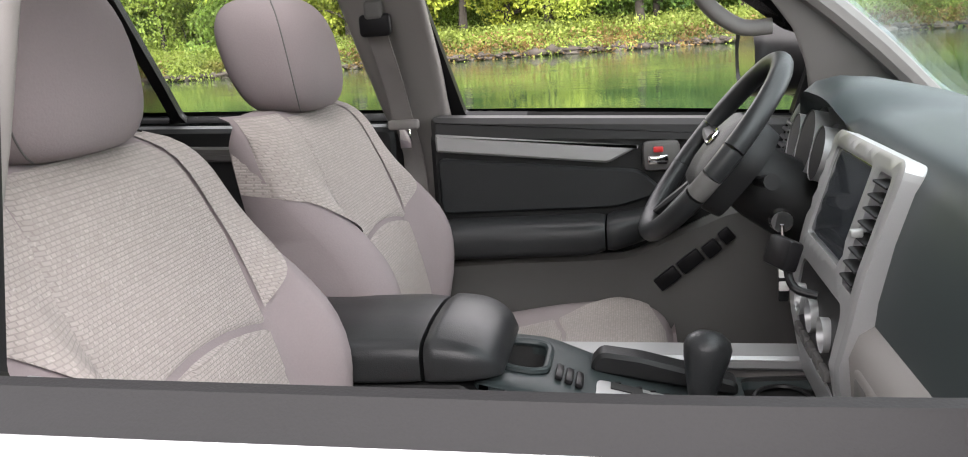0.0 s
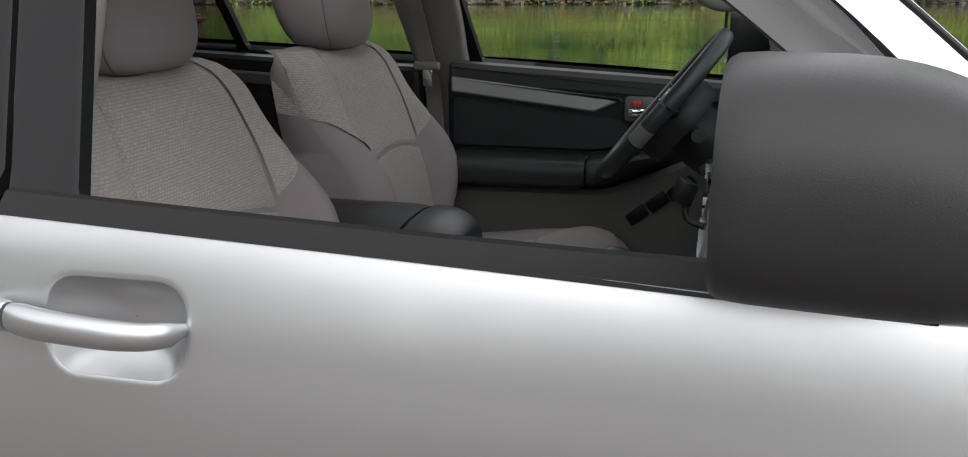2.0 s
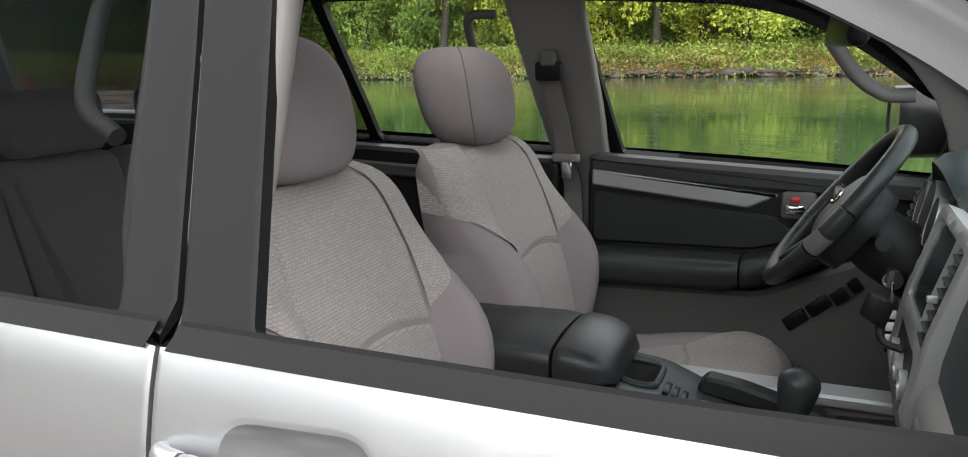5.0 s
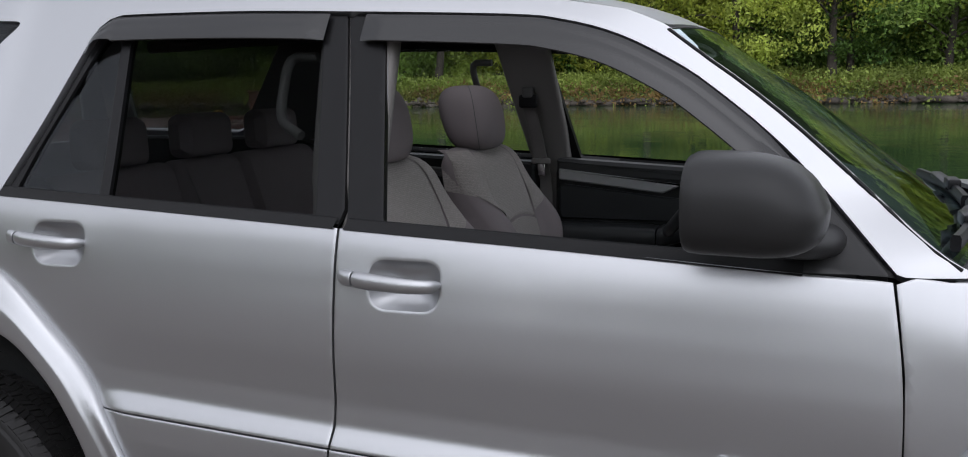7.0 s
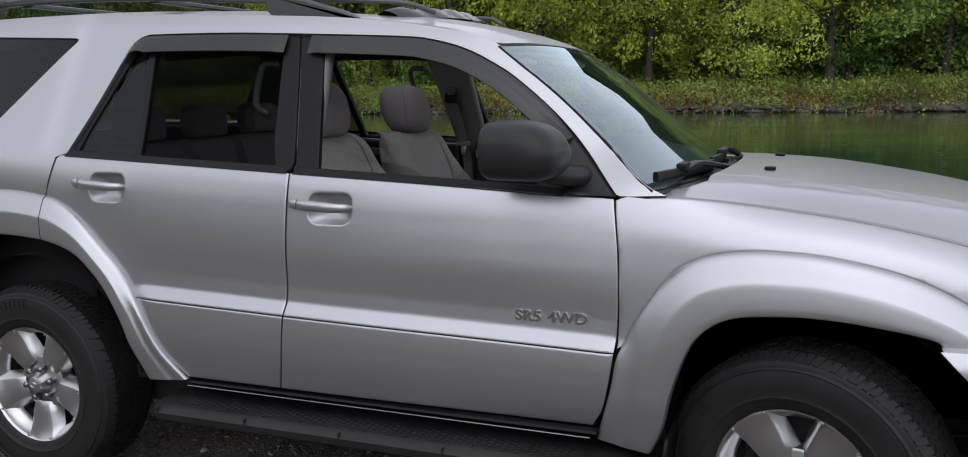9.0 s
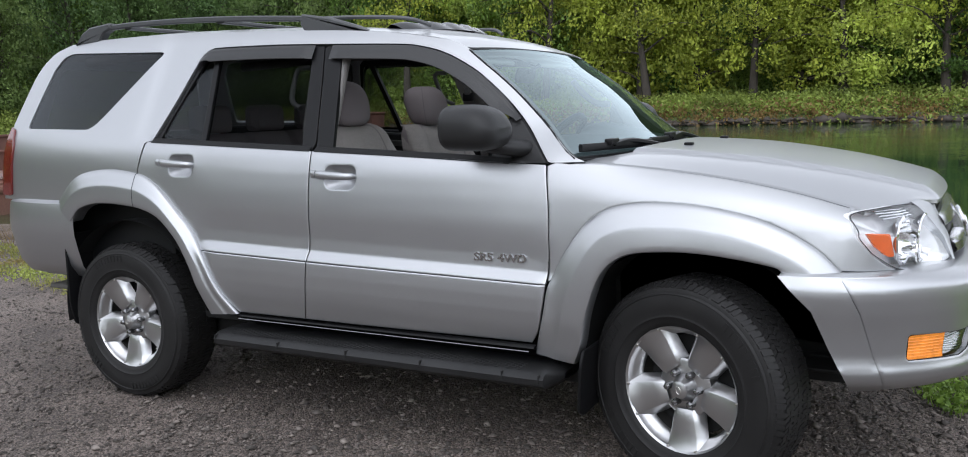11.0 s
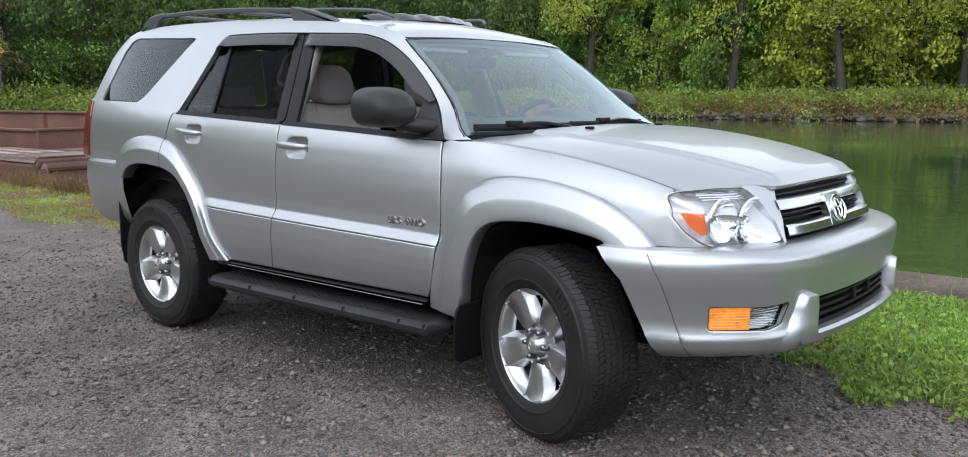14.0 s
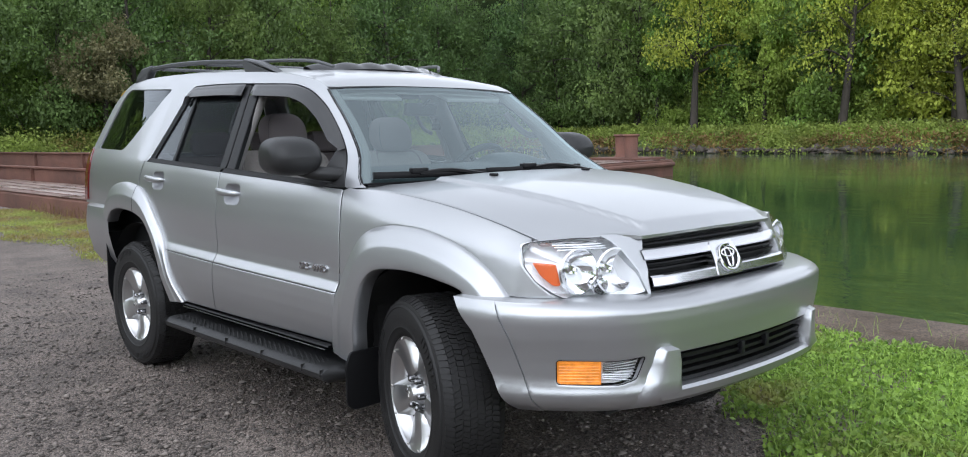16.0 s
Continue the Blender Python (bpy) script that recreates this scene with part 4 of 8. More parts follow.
belt = curve([-2.5, -1.8, -1.14, -0.2, 0.3, 0.845, 1.0, 1.2, 1.5, 1.75, 1.9, 2.1], [1.295, 1.29, 1.266, 1.222, 1.197, 1.163, 1.168, 1.150, 1.112, 1.060, 1.014, 0.97], 0.045)
beltw = curve([-2.5, -2.2, -1.8, -1.2, -0.2, 0.4, 0.85, 1.2, 1.6, 1.9, 2.1], [0.763, 0.803, 0.833, 0.853, 0.856, 0.840, 0.813, 0.806, 0.803, 0.783, 0.728], 0.2)
rail = curve([-2.5, -2.3, -2.2, -2.1, -1.9, -1.2, -0.4, 0.0, 0.3, 0.375, 0.424, 0.49, 0.575, 0.66, 0.74, 0.82, 0.885, 0.93, 0.958, 1.1], [1.46, 1.63, 1.712, 1.755, 1.780, 1.778, 1.742, 1.708, 1.660, 1.637, 1.613, 1.563, 1.502, 1.435, 1.365, 1.292, 1.234, 1.199, 1.182, 1.08])
roof_rail = curve([-2.5, -2.3, -2.2, -2.1, -1.9, -1.2, -0.4, 0.0, 0.3, 0.445, 0.6], [1.46, 1.63, 1.712, 1.755, 1.780, 1.778, 1.742, 1.708, 1.660, 1.607, 1.550])
QT, WT = smooth_table([0, .2, .4, .6, .8, .93, .985, 1.0, 1.035, 1.09, 1.2, 1.4, 1.52, 1.65, 1.8, 1.9, 1.97, 2.0],
                      [.030, .047, .060, .0675, .0695, .0680, .0665, .066, .057, .041, .0375, .0425, .0415, .036, .026, .016, .006, .0], 0.011)
QP, WPL = smooth_table([0, .5, 1.0, 1.5, 1.75, 1.9, 1.97, 2.0], [.016, .040, .044, .040, .032, .018, .006, .0], 0.05)


def ease(t):
    t = np.clip(t, 0, 1)
    return t * t * (3 - 2 * t)


def rail_w(x):
    """Half width where the body side meets the roof or the windscreen."""
    x = np.asarray(x, float)
    return beltw(x) - 0.012 - 0.5 * (rail(x) - belt(x)) - 0.045 * ease((x - 0.2) / 0.75) - 0.012 * (1 - ease((x - 0.2) / 0.22))


def side_w(x, z, plain=False):
    """Half width of the body at x and height z; plain: without the fold along the doors."""
    x, z = np.asarray(x, float), np.asarray(z, float)
    zs, ws, zr = belt(x), beltw(x), rail(x)
    zc = 0.772 - (x + 0.85) * 0.0287
    q = np.where(z < zc, (z - 0.45) / (zc - 0.45), 1 + (z - zc) / (zs - zc))
    fade = ease((x + 0.92) / 0.16) * ease((0.93 - x) / 0.10)
    flat = np.interp(q, QP, WPL)
    low = ws + (flat if plain else flat + fade * (np.interp(q, QT, WT) - flat)) + ease((x - 0.3) / 1.0) * 0.022 * ease((2 - q) / 0.9)
    low = np.where(q < 0, low + q * 0.1, low)
    fr = ease((x - 0.85) / 0.45)
    low -= fr * 0.05 * np.clip((q - 1.72) / 0.28, 0, 1) ** 2
    lin = ws - 0.012 * ease((x + 1.33) / 0.12) - 0.5 * (z - zs) - 0.045 * ease((x - 0.2) / 0.75)
    k = np.clip((z - (zr - 0.07)) / 0.07, 0, 1)
    up = lin - 0.012 * k ** 2.5 * (1 - ease((x - 0.2) / 0.22))
    up = up + (1 - ease((z - zs) / 0.17)) * ease((x - 0.5) / 0.4) * (ws - fr * 0.05 - (ws - 0.012 - 0.045 * ease((x - 0.2) / 0.75)))
    return np.where(z <= zs, low, up)


def side(s, off=0.0):
    """The body side as a map of (x, z); s is -1 for the passenger side, +1 for the driver's."""
    return lambda x, z: (x, s * (side_w(x, z) + off), z)


def roof_z(x, y):
    return roof_rail(x) + 0.04 * np.interp(x, [-2.3, -1.9, 0.05, 0.44], [0.3, 1.0, 1.0, 0.55]) * (1 - np.clip(np.abs(y) / rail_w(np.minimum(x, 0.44)), 0, 1) ** 2.4)


hood_c = curve([0.95, 1.2, 1.5, 1.8, 2.0, 2.12, 2.2], [1.217, 1.210, 1.185, 1.140, 1.096, 1.062, 1.03])


def hood_edge(x):
    return side_w(x, belt(x))


FOLD_AT = curve([0.9, 1.12, 1.36, 1.6, 1.77, 1.97, 2.1, 2.25], [0.575, 0.60, 0.665, 0.632, 0.608, 0.578, 0.545, 0.50], 0.05)


def hood_z(x, y):
    """The bonnet: a broad raised middle between two folds, falling to its edges."""
    e = hood_edge(x)
    t = np.clip(np.abs(y) / e, 0, 1)
    zc, ze = hood_c(x), belt(x)
    fold = FOLD_AT(x)
    a = np.clip(t / fold, 0, 1)
    b = np.clip((t - fold) / (1 - fold), 0, 1)
    step = 0.015 * ease(b / 0.11)
    inner = zc - 0.012 * a ** 2
    z = inner - np.where(t > fold, step * np.clip((1 - b), 0, 1) ** 0.5 + (zc - 0.012 - ze) * b ** 1.5, 0)
    a = np.abs(y)
    k = np.clip(1 - (np.interp(a, [0, 0.2, 0.40, 0.45, 0.54, 0.645, 0.725, 0.76], [2.158, 2.152, 2.138, 2.11, 2.06, 1.99, 1.93, 1.90]) - x) / 0.055, 0, 1)
    zn = np.interp(a, [0, 0.42, 0.5, 0.62, 0.76], [1.024, 1.020, 1.028, 1.028, 1.012])
    return z + (np.minimum(zn, z) - z) * k ** 2.2


def nose_x(y, z):
    """The front face round the headlamps and grille."""
    a = np.abs(y)
    base = np.interp(a, NOSE_Y, NOSE_X)
    return base - 0.30 * (z - 0.82) - 0.25 * np.clip(z - 0.90, 0, 1) * 1.0


def lamp_x(y, z):
    """The face of the headlamps: the front face that runs out flush into the fender."""
    a = np.abs(y)
    k = ease((a - 0.60) / 0.15) * ease((1.0 - z) / 0.06)
    return nose_x(y, z) * (1 - k) + k * np.interp(a - 0.075 * (0.98 - z), NOSE_Y, NOSE_X)


_ny = spline([(0, 2.215), (0.2, 2.212), (0.38, 2.20), (0.5, 2.165), (0.62, 2.113), (0.705, 2.05), (0.762, 1.98), (0.803, 1.90), (0.823, 1.82)], 200)
NOSE_Y, NOSE_X = _ny[:, 0], _ny[:, 1]

MID = 0.028
car = thing("car", "silver four-wheel-drive wagon parked on the gravel, front window down", "car", at=pose(0, MID, 0))

# outlines on the side, in x and z
FRONT_SPLIT = [(-0.213, 1.215), (-0.216, 1.0), (-0.222, 0.80), (-0.241, 0.60), (-0.262, 0.497)]
DOOR_FRONT = [(0.80, 0.492), (0.835, 0.56), (0.862, 0.70), (0.871, 0.85), (0.866, 1.0), (0.846, 1.158)]
REAR_CUT = [(-0.640, 0.497), (-0.718, 0.572), (-0.762, 0.64), (-0.805, 0.715), (-0.85, 0.785), (-0.905, 0.865), (-0.985, 0.945), (-1.088, 1.040), (-1.186, 1.096), (-1.240, 1.112), (-1.228, 1.17), (-1.205, 1.25)]
g = 0.0028
front_door_poly = spline(np.array(FRONT_SPLIT)[::-1] + (g, 0), 40)[::-1].tolist() + spline(DOOR_FRONT, 40).tolist()
front_door_poly = [(x, z) for x, z in front_door_poly] + [(x, float(belt(x)) - 0.004) for x in np.linspace(0.82, -0.19, 24)]
rear_door_poly = (spline(np.array(FRONT_SPLIT) - (g, 0), 40).tolist() + spline(REAR_CUT, 60).tolist()
                  + [(x, float(belt(x)) - 0.004) for x in np.linspace(-1.19, -0.23, 24)])
WIN_OUT = [(-1.172, 1.268), (-1.10, 1.43), (-1.035, 1.60), (-1.012, 1.655), (-0.975, 1.685), (-0.92, 1.693), (-0.6, 1.688), (-0.33, 1.676), (0.083, 1.653),
           (0.2, 1.638), (0.313, 1.607), (0.42, 1.556), (0.514, 1.496), (0.667, 1.369), (0.852, 1.170)]
WS_EDGE = [(x, float(rail(x))) for x in (0.954, 0.93, 0.885, 0.82, 0.74, 0.66, 0.575, 0.49, 0.424)]
QUARTER = [(-2.165, 1.335), (-2.135, 1.50), (-2.10, 1.64), (-2.05, 1.705), (-1.98, 1.722), (-1.26, 1.690), (-1.40, 1.545), (-1.545, 1.395), (-1.60, 1.345), (-1.65, 1.323)]


def quarter_glass():
    return rounded(QUARTER, [.03, 0, 0, .03, .03, .03, 0, .02, .02, .02])


def fold_z(x):
    """The fold along the doors, where the lower panel begins."""
    return 0.772 - (x + 0.85) * 0.0287 - 0.002


def halves(poly):
    """A door outline parted at the fold, with a narrow joint."""
    p = dense(np.array(poly, float), 0.012)
    res = []
    for sgn in (1, -1):
        d = sgn * (p[:, 1] - fold_z(p[:, 0])) - 0.0018
        q = []
        for i in range(len(p)):
            j = (i + 1) % len(p)
            if d[i] >= 0:
                q.append(p[i])
            if (d[i] >= 0) != (d[j] >= 0):
                q.append(p[i] + (p[j] - p[i]) * d[i] / (d[i] - d[j]))
        res.append(np.array(q))
    return res


def sheared(poly):
    """An outline on the side, laid so that the fold runs level."""
    p = np.array(poly, float)
    return np.column_stack([p[:, 0], p[:, 1] + (p[:, 0] + 0.85) * 0.0287])


def sheared_side(s, off=0.0):
    return lambda x, v: side(s, off)(x, v - (x + 0.85) * 0.0287)


def body_side(s):
    out = []
    out += [(0.992, float(belt(0.992)) + 0.003), (0.975, 1.176)] + spline(WS_EDGE, 30).tolist()
    out += [(x, float(rail(x))) for x in np.linspace(0.41, -2.18, 70)]
    out += spline([(-2.222, 1.685), (-2.262, 1.60), (-2.305, 1.40), (-2.335, 1.18), (-2.355, 0.965)], 24).tolist()
    out += spline([(-1.83, 0.965), (-1.74, 1.055), (-1.655, 1.100), (-1.53, 1.123), (-1.40, 1.128), (-1.30, 1.122), (-1.246, 1.114)], 24).tolist()
    out += [(-1.234, 1.17), (-1.21, 1.255)]
    out += spline(WIN_OUT, 70).tolist()
    out += [(x, float(belt(x)) + 0.003) for x in (0.865, 0.90, 0.94, 0.97)]
    rows = np.concatenate([[1.62, 1.65, 1.67, 1.69, 1.70, 1.71, 1.72, 1.73, 1.74, 1.75, 1.76]])
    return skin(out, side(s), 0.04, 0.03, holes=[quarter_glass()], edge=0.0, out=(0, s, 0), rows=rows)


def flare(outer, inner, s, n=60):
    """A wheel-arch flare: lofted from its outer line to the rim of the arch, with a rolled lip."""
    a, b = spline(outer, n), spline(inner, n)
    rows = []
    for f, h in ((0, -0.012), (0, 0.001), (0.012, 0.006), (0.04, 0.0115), (0.1, 0.0180), (0.2, 0.0265), (0.3, 0.0340), (0.38, 0.0395), (0.43, 0.0428), (0.455, 0.0439), (0.48, 0.0445), (0.56, 0.0450), (0.7, 0.0456), (0.84, 0.0460), (0.93, 0.0453), (0.97, 0.043), (0.99, 0.036), (1.0, 0.026), (1.0, 0.0), (0.98, -0.03)):
        p = a + (b - a) * f
        w, full = side_w(p[:, 0], p[:, 1], True), side_w(p[:, 0], p[:, 1])
        w = w + (np.maximum(full - w, 0) + 0.005) * (1 - ease(f / 0.4))
        rows.append(np.column_stack([p[:, 0], s * (w + h), p[:, 1]]))
    return loft(rows)


FL_F_OUT = [(0.812, 0.455), (0.8435, 0.56), (0.8605, 0.63), (0.8715, 0.70), (0.888, 0.745), (0.937, 0.84), (1.02, 0.955), (1.10, 1.006), (1.21, 1.028), (1.32, 1.030), (1.43, 1.022), (1.577, 0.993), (1.69, 0.953), (1.80, 0.890), (1.872, 0.821)]
FL_F_IN = [(0.975, 0.430), (1.005, 0.50), (1.035, 0.63), (1.075, 0.745), (1.11, 0.80), (1.16, 0.838), (1.22, 0.857), (1.32, 0.866), (1.40, 0.867), (1.48, 0.862), (1.56, 0.853), (1.63, 0.843), (1.685, 0.831), (1.70, 0.819)]
FL_R_OUT = [(-1.835, 0.968), (-1.74, 1.058), (-1.655, 1.104), (-1.53, 1.127), (-1.40, 1.132), (-1.25, 1.116), (-1.186, 1.100), (-1.088, 1.044), (-0.985, 0.949), (-0.905, 0.868), (-0.85, 0.788), (-0.805, 0.718), (-0.762, 0.643), (-0.718, 0.575), (-0.640, 0.490)]
FL_R_IN = [(-1.705, 0.87), (-1.655, 0.92), (-1.595, 0.948), (-1.50, 0.966), (-1.40, 0.968), (-1.30, 0.963), (-1.20, 0.952), (-1.09, 0.920), (-1.01, 0.86), (-0.945, 0.785), (-0.89, 0.68), (-0.86, 0.60), (-0.80, 0.478)]

FENDER = ([(x, float(belt(x)) - 0.003) for x in np.linspace(0.935, 1.885, 42)]
          + spline([(1.893, 1.002), (1.906, 0.945), (1.96, 0.875), (2.00, 0.838)], 12).tolist() + [(2.03, 0.822)]
          + [(1.95, 0.822), (1.878, 0.824)] + spline(FL_F_OUT[4:], 60)[::-1].tolist() + [(0.874, 0.735), (0.8755, 0.85), (0.871, 1.0), (0.852, 1.155), (0.885, 1.168)])


def fender_map(s):
    def f(x, z):
        w = side_w(x, z)
        plan = np.interp(x, NOSE_X[::-1], NOSE_Y[::-1]) + 0.075 * (0.98 - z)
        t = ease((x - 1.80) / 0.2) * ease((belt(x) - z) / 0.06)
        return (x, s * (w * (1 - t) + t * plan), z)
    return f


# bumper: a line in plan with a profile of its own
_bh = [(1.69, 0.935), (1.80, 0.930), (1.91, 0.905), (2.00, 0.868), (2.08, 0.815), (2.165, 0.738), (2.228, 0.655), (2.272, 0.55), (2.303, 0.42), (2.325, 0.22)]
BUMP = spline([(x, -y) for x, y in _bh] + [(2.332, 0.0)] + _bh[::-1], 401)
_bs = np.linspace(-1, 1, 401)
_bt = np.gradient(BUMP, axis=0)
_bn = np.column_stack([_bt[:, 1], -_bt[:, 0]]) / np.linalg.norm(_bt, axis=1)[:, None]
BP_Z, BP_O = smooth_table([.40, .43, .455, .48, .508, .528, .56, .62, .66, .70, .75, .786, .802, .82, .84], [-.14, -.078, -.034, -.014, -.006, -.013, -.016, -.009, -.002, .006, .012, .012, .002, -.040, -.10], 0.006)


def bumper_map(u, z):
    o = np.interp(z, BP_Z, BP_O) * np.clip(1.15 - np.abs(u) * 0.2, 0.5, 1)
    o = o * (1 + (np.clip(2.1 - 2 * np.abs(u), 0.25, 1.3) - 1) * ease((z - 0.765) / 0.04))
    return (np.interp(u, _bs, BUMP[:, 0]) + o * np.interp(u, _bs, _bn[:, 0]), np.interp(u, _bs, BUMP[:, 1]) + o * np.interp(u, _bs, _bn[:, 1]), z)


def us(y):
    """The bumper's place along its line where it is y wide of the middle (driver's side positive)."""
    return float(np.interp(y, BUMP[:, 1], _bs))


def ux(x, s):
    """The same where it is x far ahead, on the side s."""
    h = BUMP[200:] if s > 0 else BUMP[:201][::-1]
    uu = _bs[200:] if s > 0 else _bs[:201][::-1]
    return float(np.interp(-x, -h[:, 0], uu))


FOG = [(-0.815, 0.628), (-0.66, 0.622), (-0.565, 0.630), (-0.595, 0.552), (-0.65, 0.538), (-0.815, 0.543)]


def fog_hole(s):
    return rounded([(us(-s * y), z) for y, z in FOG], 0.012)


def make_body():
    for s in (-1, 1):
        part("side_panel", body_side(s), M_PAINT, car, "silver painted side panel and pillars")
        part("fender", skin(FENDER, fender_map(s), 0.035, 0.01, out=(0, s, 0)), M_PAINT, car)
        part("front_flare", flare(FL_F_OUT, FL_F_IN, s), M_PAINT, car, "silver wheel-arch flare")
        rear = flare(FL_R_OUT, FL_R_IN, s)
        part("rear_flare", rear, M_PAINT, car, "silver wheel-arch flare")
        col = rear[0].reshape(-1, 60, 3)[1:-2, int(np.argmin(np.abs(rear[0].reshape(-1, 60, 3)[0, :, 0] + 1.24)))]
        part("flare_seam", tube(col - (0, s * 0.0006, 0), 0.0019, 6), M_DARK, car)
        part("quarter_window", skin(quarter_glass(), side(s, -0.006), 0.08, 0.004, out=(0, s, 0)), M_SHADE, car, "dark privacy glass")
        # front bumper corner
        end = [(ux(1.694, s), 0.816), (ux(1.80, s), 0.817), (ux(1.8815, s), 0.8175), (ux(1.9375, s), 0.70), (ux(1.983, s), 0.56), (ux(2.008, s), 0.485), (ux(2.034, s), 0.432), (ux(1.932, s), 0.430), (ux(1.902, s), 0.485), (ux(1.851, s), 0.588), (ux(1.798, s), 0.709)]
        part("bumper_end", skin(end, bumper_map, 0.02, 0.02, edge=0.0, out=(0.3, s, 0)), M_PAINT, car)
    roof = [(x, -float(rail_w(x))) for x in np.linspace(-2.18, 0.412, 50)] + spline([(0.423, -0.555), (0.430, -0.40), (0.436, -0.2), (0.439, 0), (0.436, 0.2), (0.430, 0.4), (0.423, 0.555)], 24).tolist() + [(x, float(rail_w(x))) for x in np.linspace(0.412, -2.18, 50)] + [(-2.225, 0.4), (-2.24, 0), (-2.225, -0.4)]
    sun_hole = rounded([(-0.52, -0.40), (0.02, -0.40), (0.02, 0.40), (-0.52, 0.40)], 0.05)
    part("roof", skin(roof, lambda x, y: (x, y, roof_z(x, y)), 0.05, 0.02, holes=[sun_hole], edge=0.0, out=(0, 0, 1)), M_PAINT, car)
    part("sunroof_pane", skin(sun_hole, lambda x, y: (x, y, roof_z(x, y) - 0.004), 0.08, 0.006, out=(0, 0, 1)), M_REARGLASS, car, "tinted glass sunroof with its shade open").visible_shadow = False
    e = [(x, -float(hood_edge(x)) + 0.0055) for x in np.linspace(0.945, 1.90, 50)]
    nose = spline([(1.93, -0.725), (1.99, -0.645), (2.06, -0.54), (2.11, -0.45), (2.138, -0.40), (2.152, -0.2), (2.158, 0), (2.152, 0.2), (2.138, 0.40), (2.11, 0.45), (2.06, 0.54), (1.99, 0.645), (1.93, 0.725)], 40)
    back = spline([(0.945, 0.715), (1.032, 0.62), (1.094, 0.36), (1.119, 0), (1.094, -0.36), (1.032, -0.62), (0.945, -0.715)], 30)
    hood = e + nose.tolist() + [(x, -y) for x, y in e[::-1]] + back.tolist()
    part("bonnet", skin(hood, lambda x, y: (x, y, hood_z(x, y)), 0.017, 0.012, edge=0.004, out=(0, 0, 1)), M_PAINT, car, "silver bonnet with a raised middle")
    lo = [(u, 0.432) for u in np.linspace(ux(2.036, -1), ux(2.036, 1), 60)]
    hi = [(u, 0.8175) for u in np.linspace(ux(1.8835, 1), ux(1.8835, -1), 80)]
    right = [(ux(2.010, 1), 0.485), (ux(1.985, 1), 0.56), (ux(1.9395, 1), 0.70)]
    left = [(ux(1.9395, -1), 0.70), (ux(1.985, -1), 0.56), (ux(2.010, -1), 0.485)]
    intake = rounded([(us(-0.455), 0.625), (us(0.455), 0.625), (us(0.44), 0.505), (us(-0.44), 0.505)], 0.01)
    part("front_bumper", skin(lo + right + hi + left, bumper_map, 0.022, 0.02, holes=[fog_hole(1), fog_hole(-1), intake], out=(1, 0, 0), rows=np.arange(0.44, 0.82, 0.012)), M_PAINT, car, "silver painted bumper")
    # the bumper's top runs back under lamps and grille
    u = np.linspace(ux(1.70, -1), ux(1.70, 1), 130)
    top = np.column_stack(bumper_map(u, np.full(130, 0.8165)))
    low = np.column_stack(bumper_map(u, np.full(130, 0.806)))
    inward = np.column_stack([np.interp(u, _bs, _bn[:, 0]), np.interp(u, _bs, _bn[:, 1]), np.zeros(130)])
    rows = [low - inward * 0.004] + [top - inward * d + (0, 0, h) for d, h in ((0.0, 0), (0.03, 0.0035), (0.08, 0.0045), (0.17, 0.004))]
    part("bumper_shelf", loft(rows), M_PAINT, car)
    # tailgate and rear bumper
    gate = [(y, z) for y, z in rounded([(-0.72, 0.93), (0.72, 0.93), (0.74, 1.25), (0.57, 1.70), (-0.57, 1.70), (-0.74, 1.25)], 0.05)]
    gwin = rounded([(-0.60, 1.29), (0.60, 1.29), (0.50, 1.66), (-0.50, 1.66)], 0.05)

    def gate_map(y, z):
        return (np.interp(z, [0.9, 1.25, 1.75], [-2.40, -2.385, -2.245]) + 0.07 * (np.abs(y) / 0.72) ** 2.5, y, z)

    part("tailgate", skin(gate, gate_map, 0.05, 0.02, holes=[gwin], out=(-1, 0, 0)), M_PAINT, car)
    part("tailgate_glass", skin(gwin, gate_map, 0.1, 0.004, out=(-1, 0, 0)), M_SHADE, car, "dark rear glass").visible_shadow = False
    rb = spline([(-1.69, -0.913), (-1.95, -0.903), (-2.2, -0.873), (-2.34, -0.805), (-2.42, -0.64), (-2.45, -0.3), (-2.455, 0), (-2.45, 0.3), (-2.42, 0.64), (-2.34, 0.805), (-2.2, 0.873), (-1.95, 0.903), (-1.69, 0.913)], 90)
    tn = np.gradient(rb, axis=0)
    nn = np.column_stack([tn[:, 1], -tn[:, 0]]) / np.linalg.norm(tn, axis=1)[:, None]
    if nn[0, 1] > 0:
        nn = -nn
    rows = []
    for z, o in ((0.985, -0.10), (0.968, -0.03), (0.955, -0.006), (0.93, 0.0), (0.85, 0.008), (0.80, 0.006), (0.72, -0.01), (0.64, -0.03), (0.58, -0.07), (0.56, -0.12)):
        zz = np.full(len(rb), z)
        if z < 0.9:
            lift = np.clip((rb[:, 0] + 1.95) / 0.26, 0, 1)
            zz = zz + 0 * lift
        q = rb + nn * o
        rows.append(np.column_stack([q, zz]))
    part("rear_bumper", loft(rows), M_PAINT, car, "silver painted bumper")
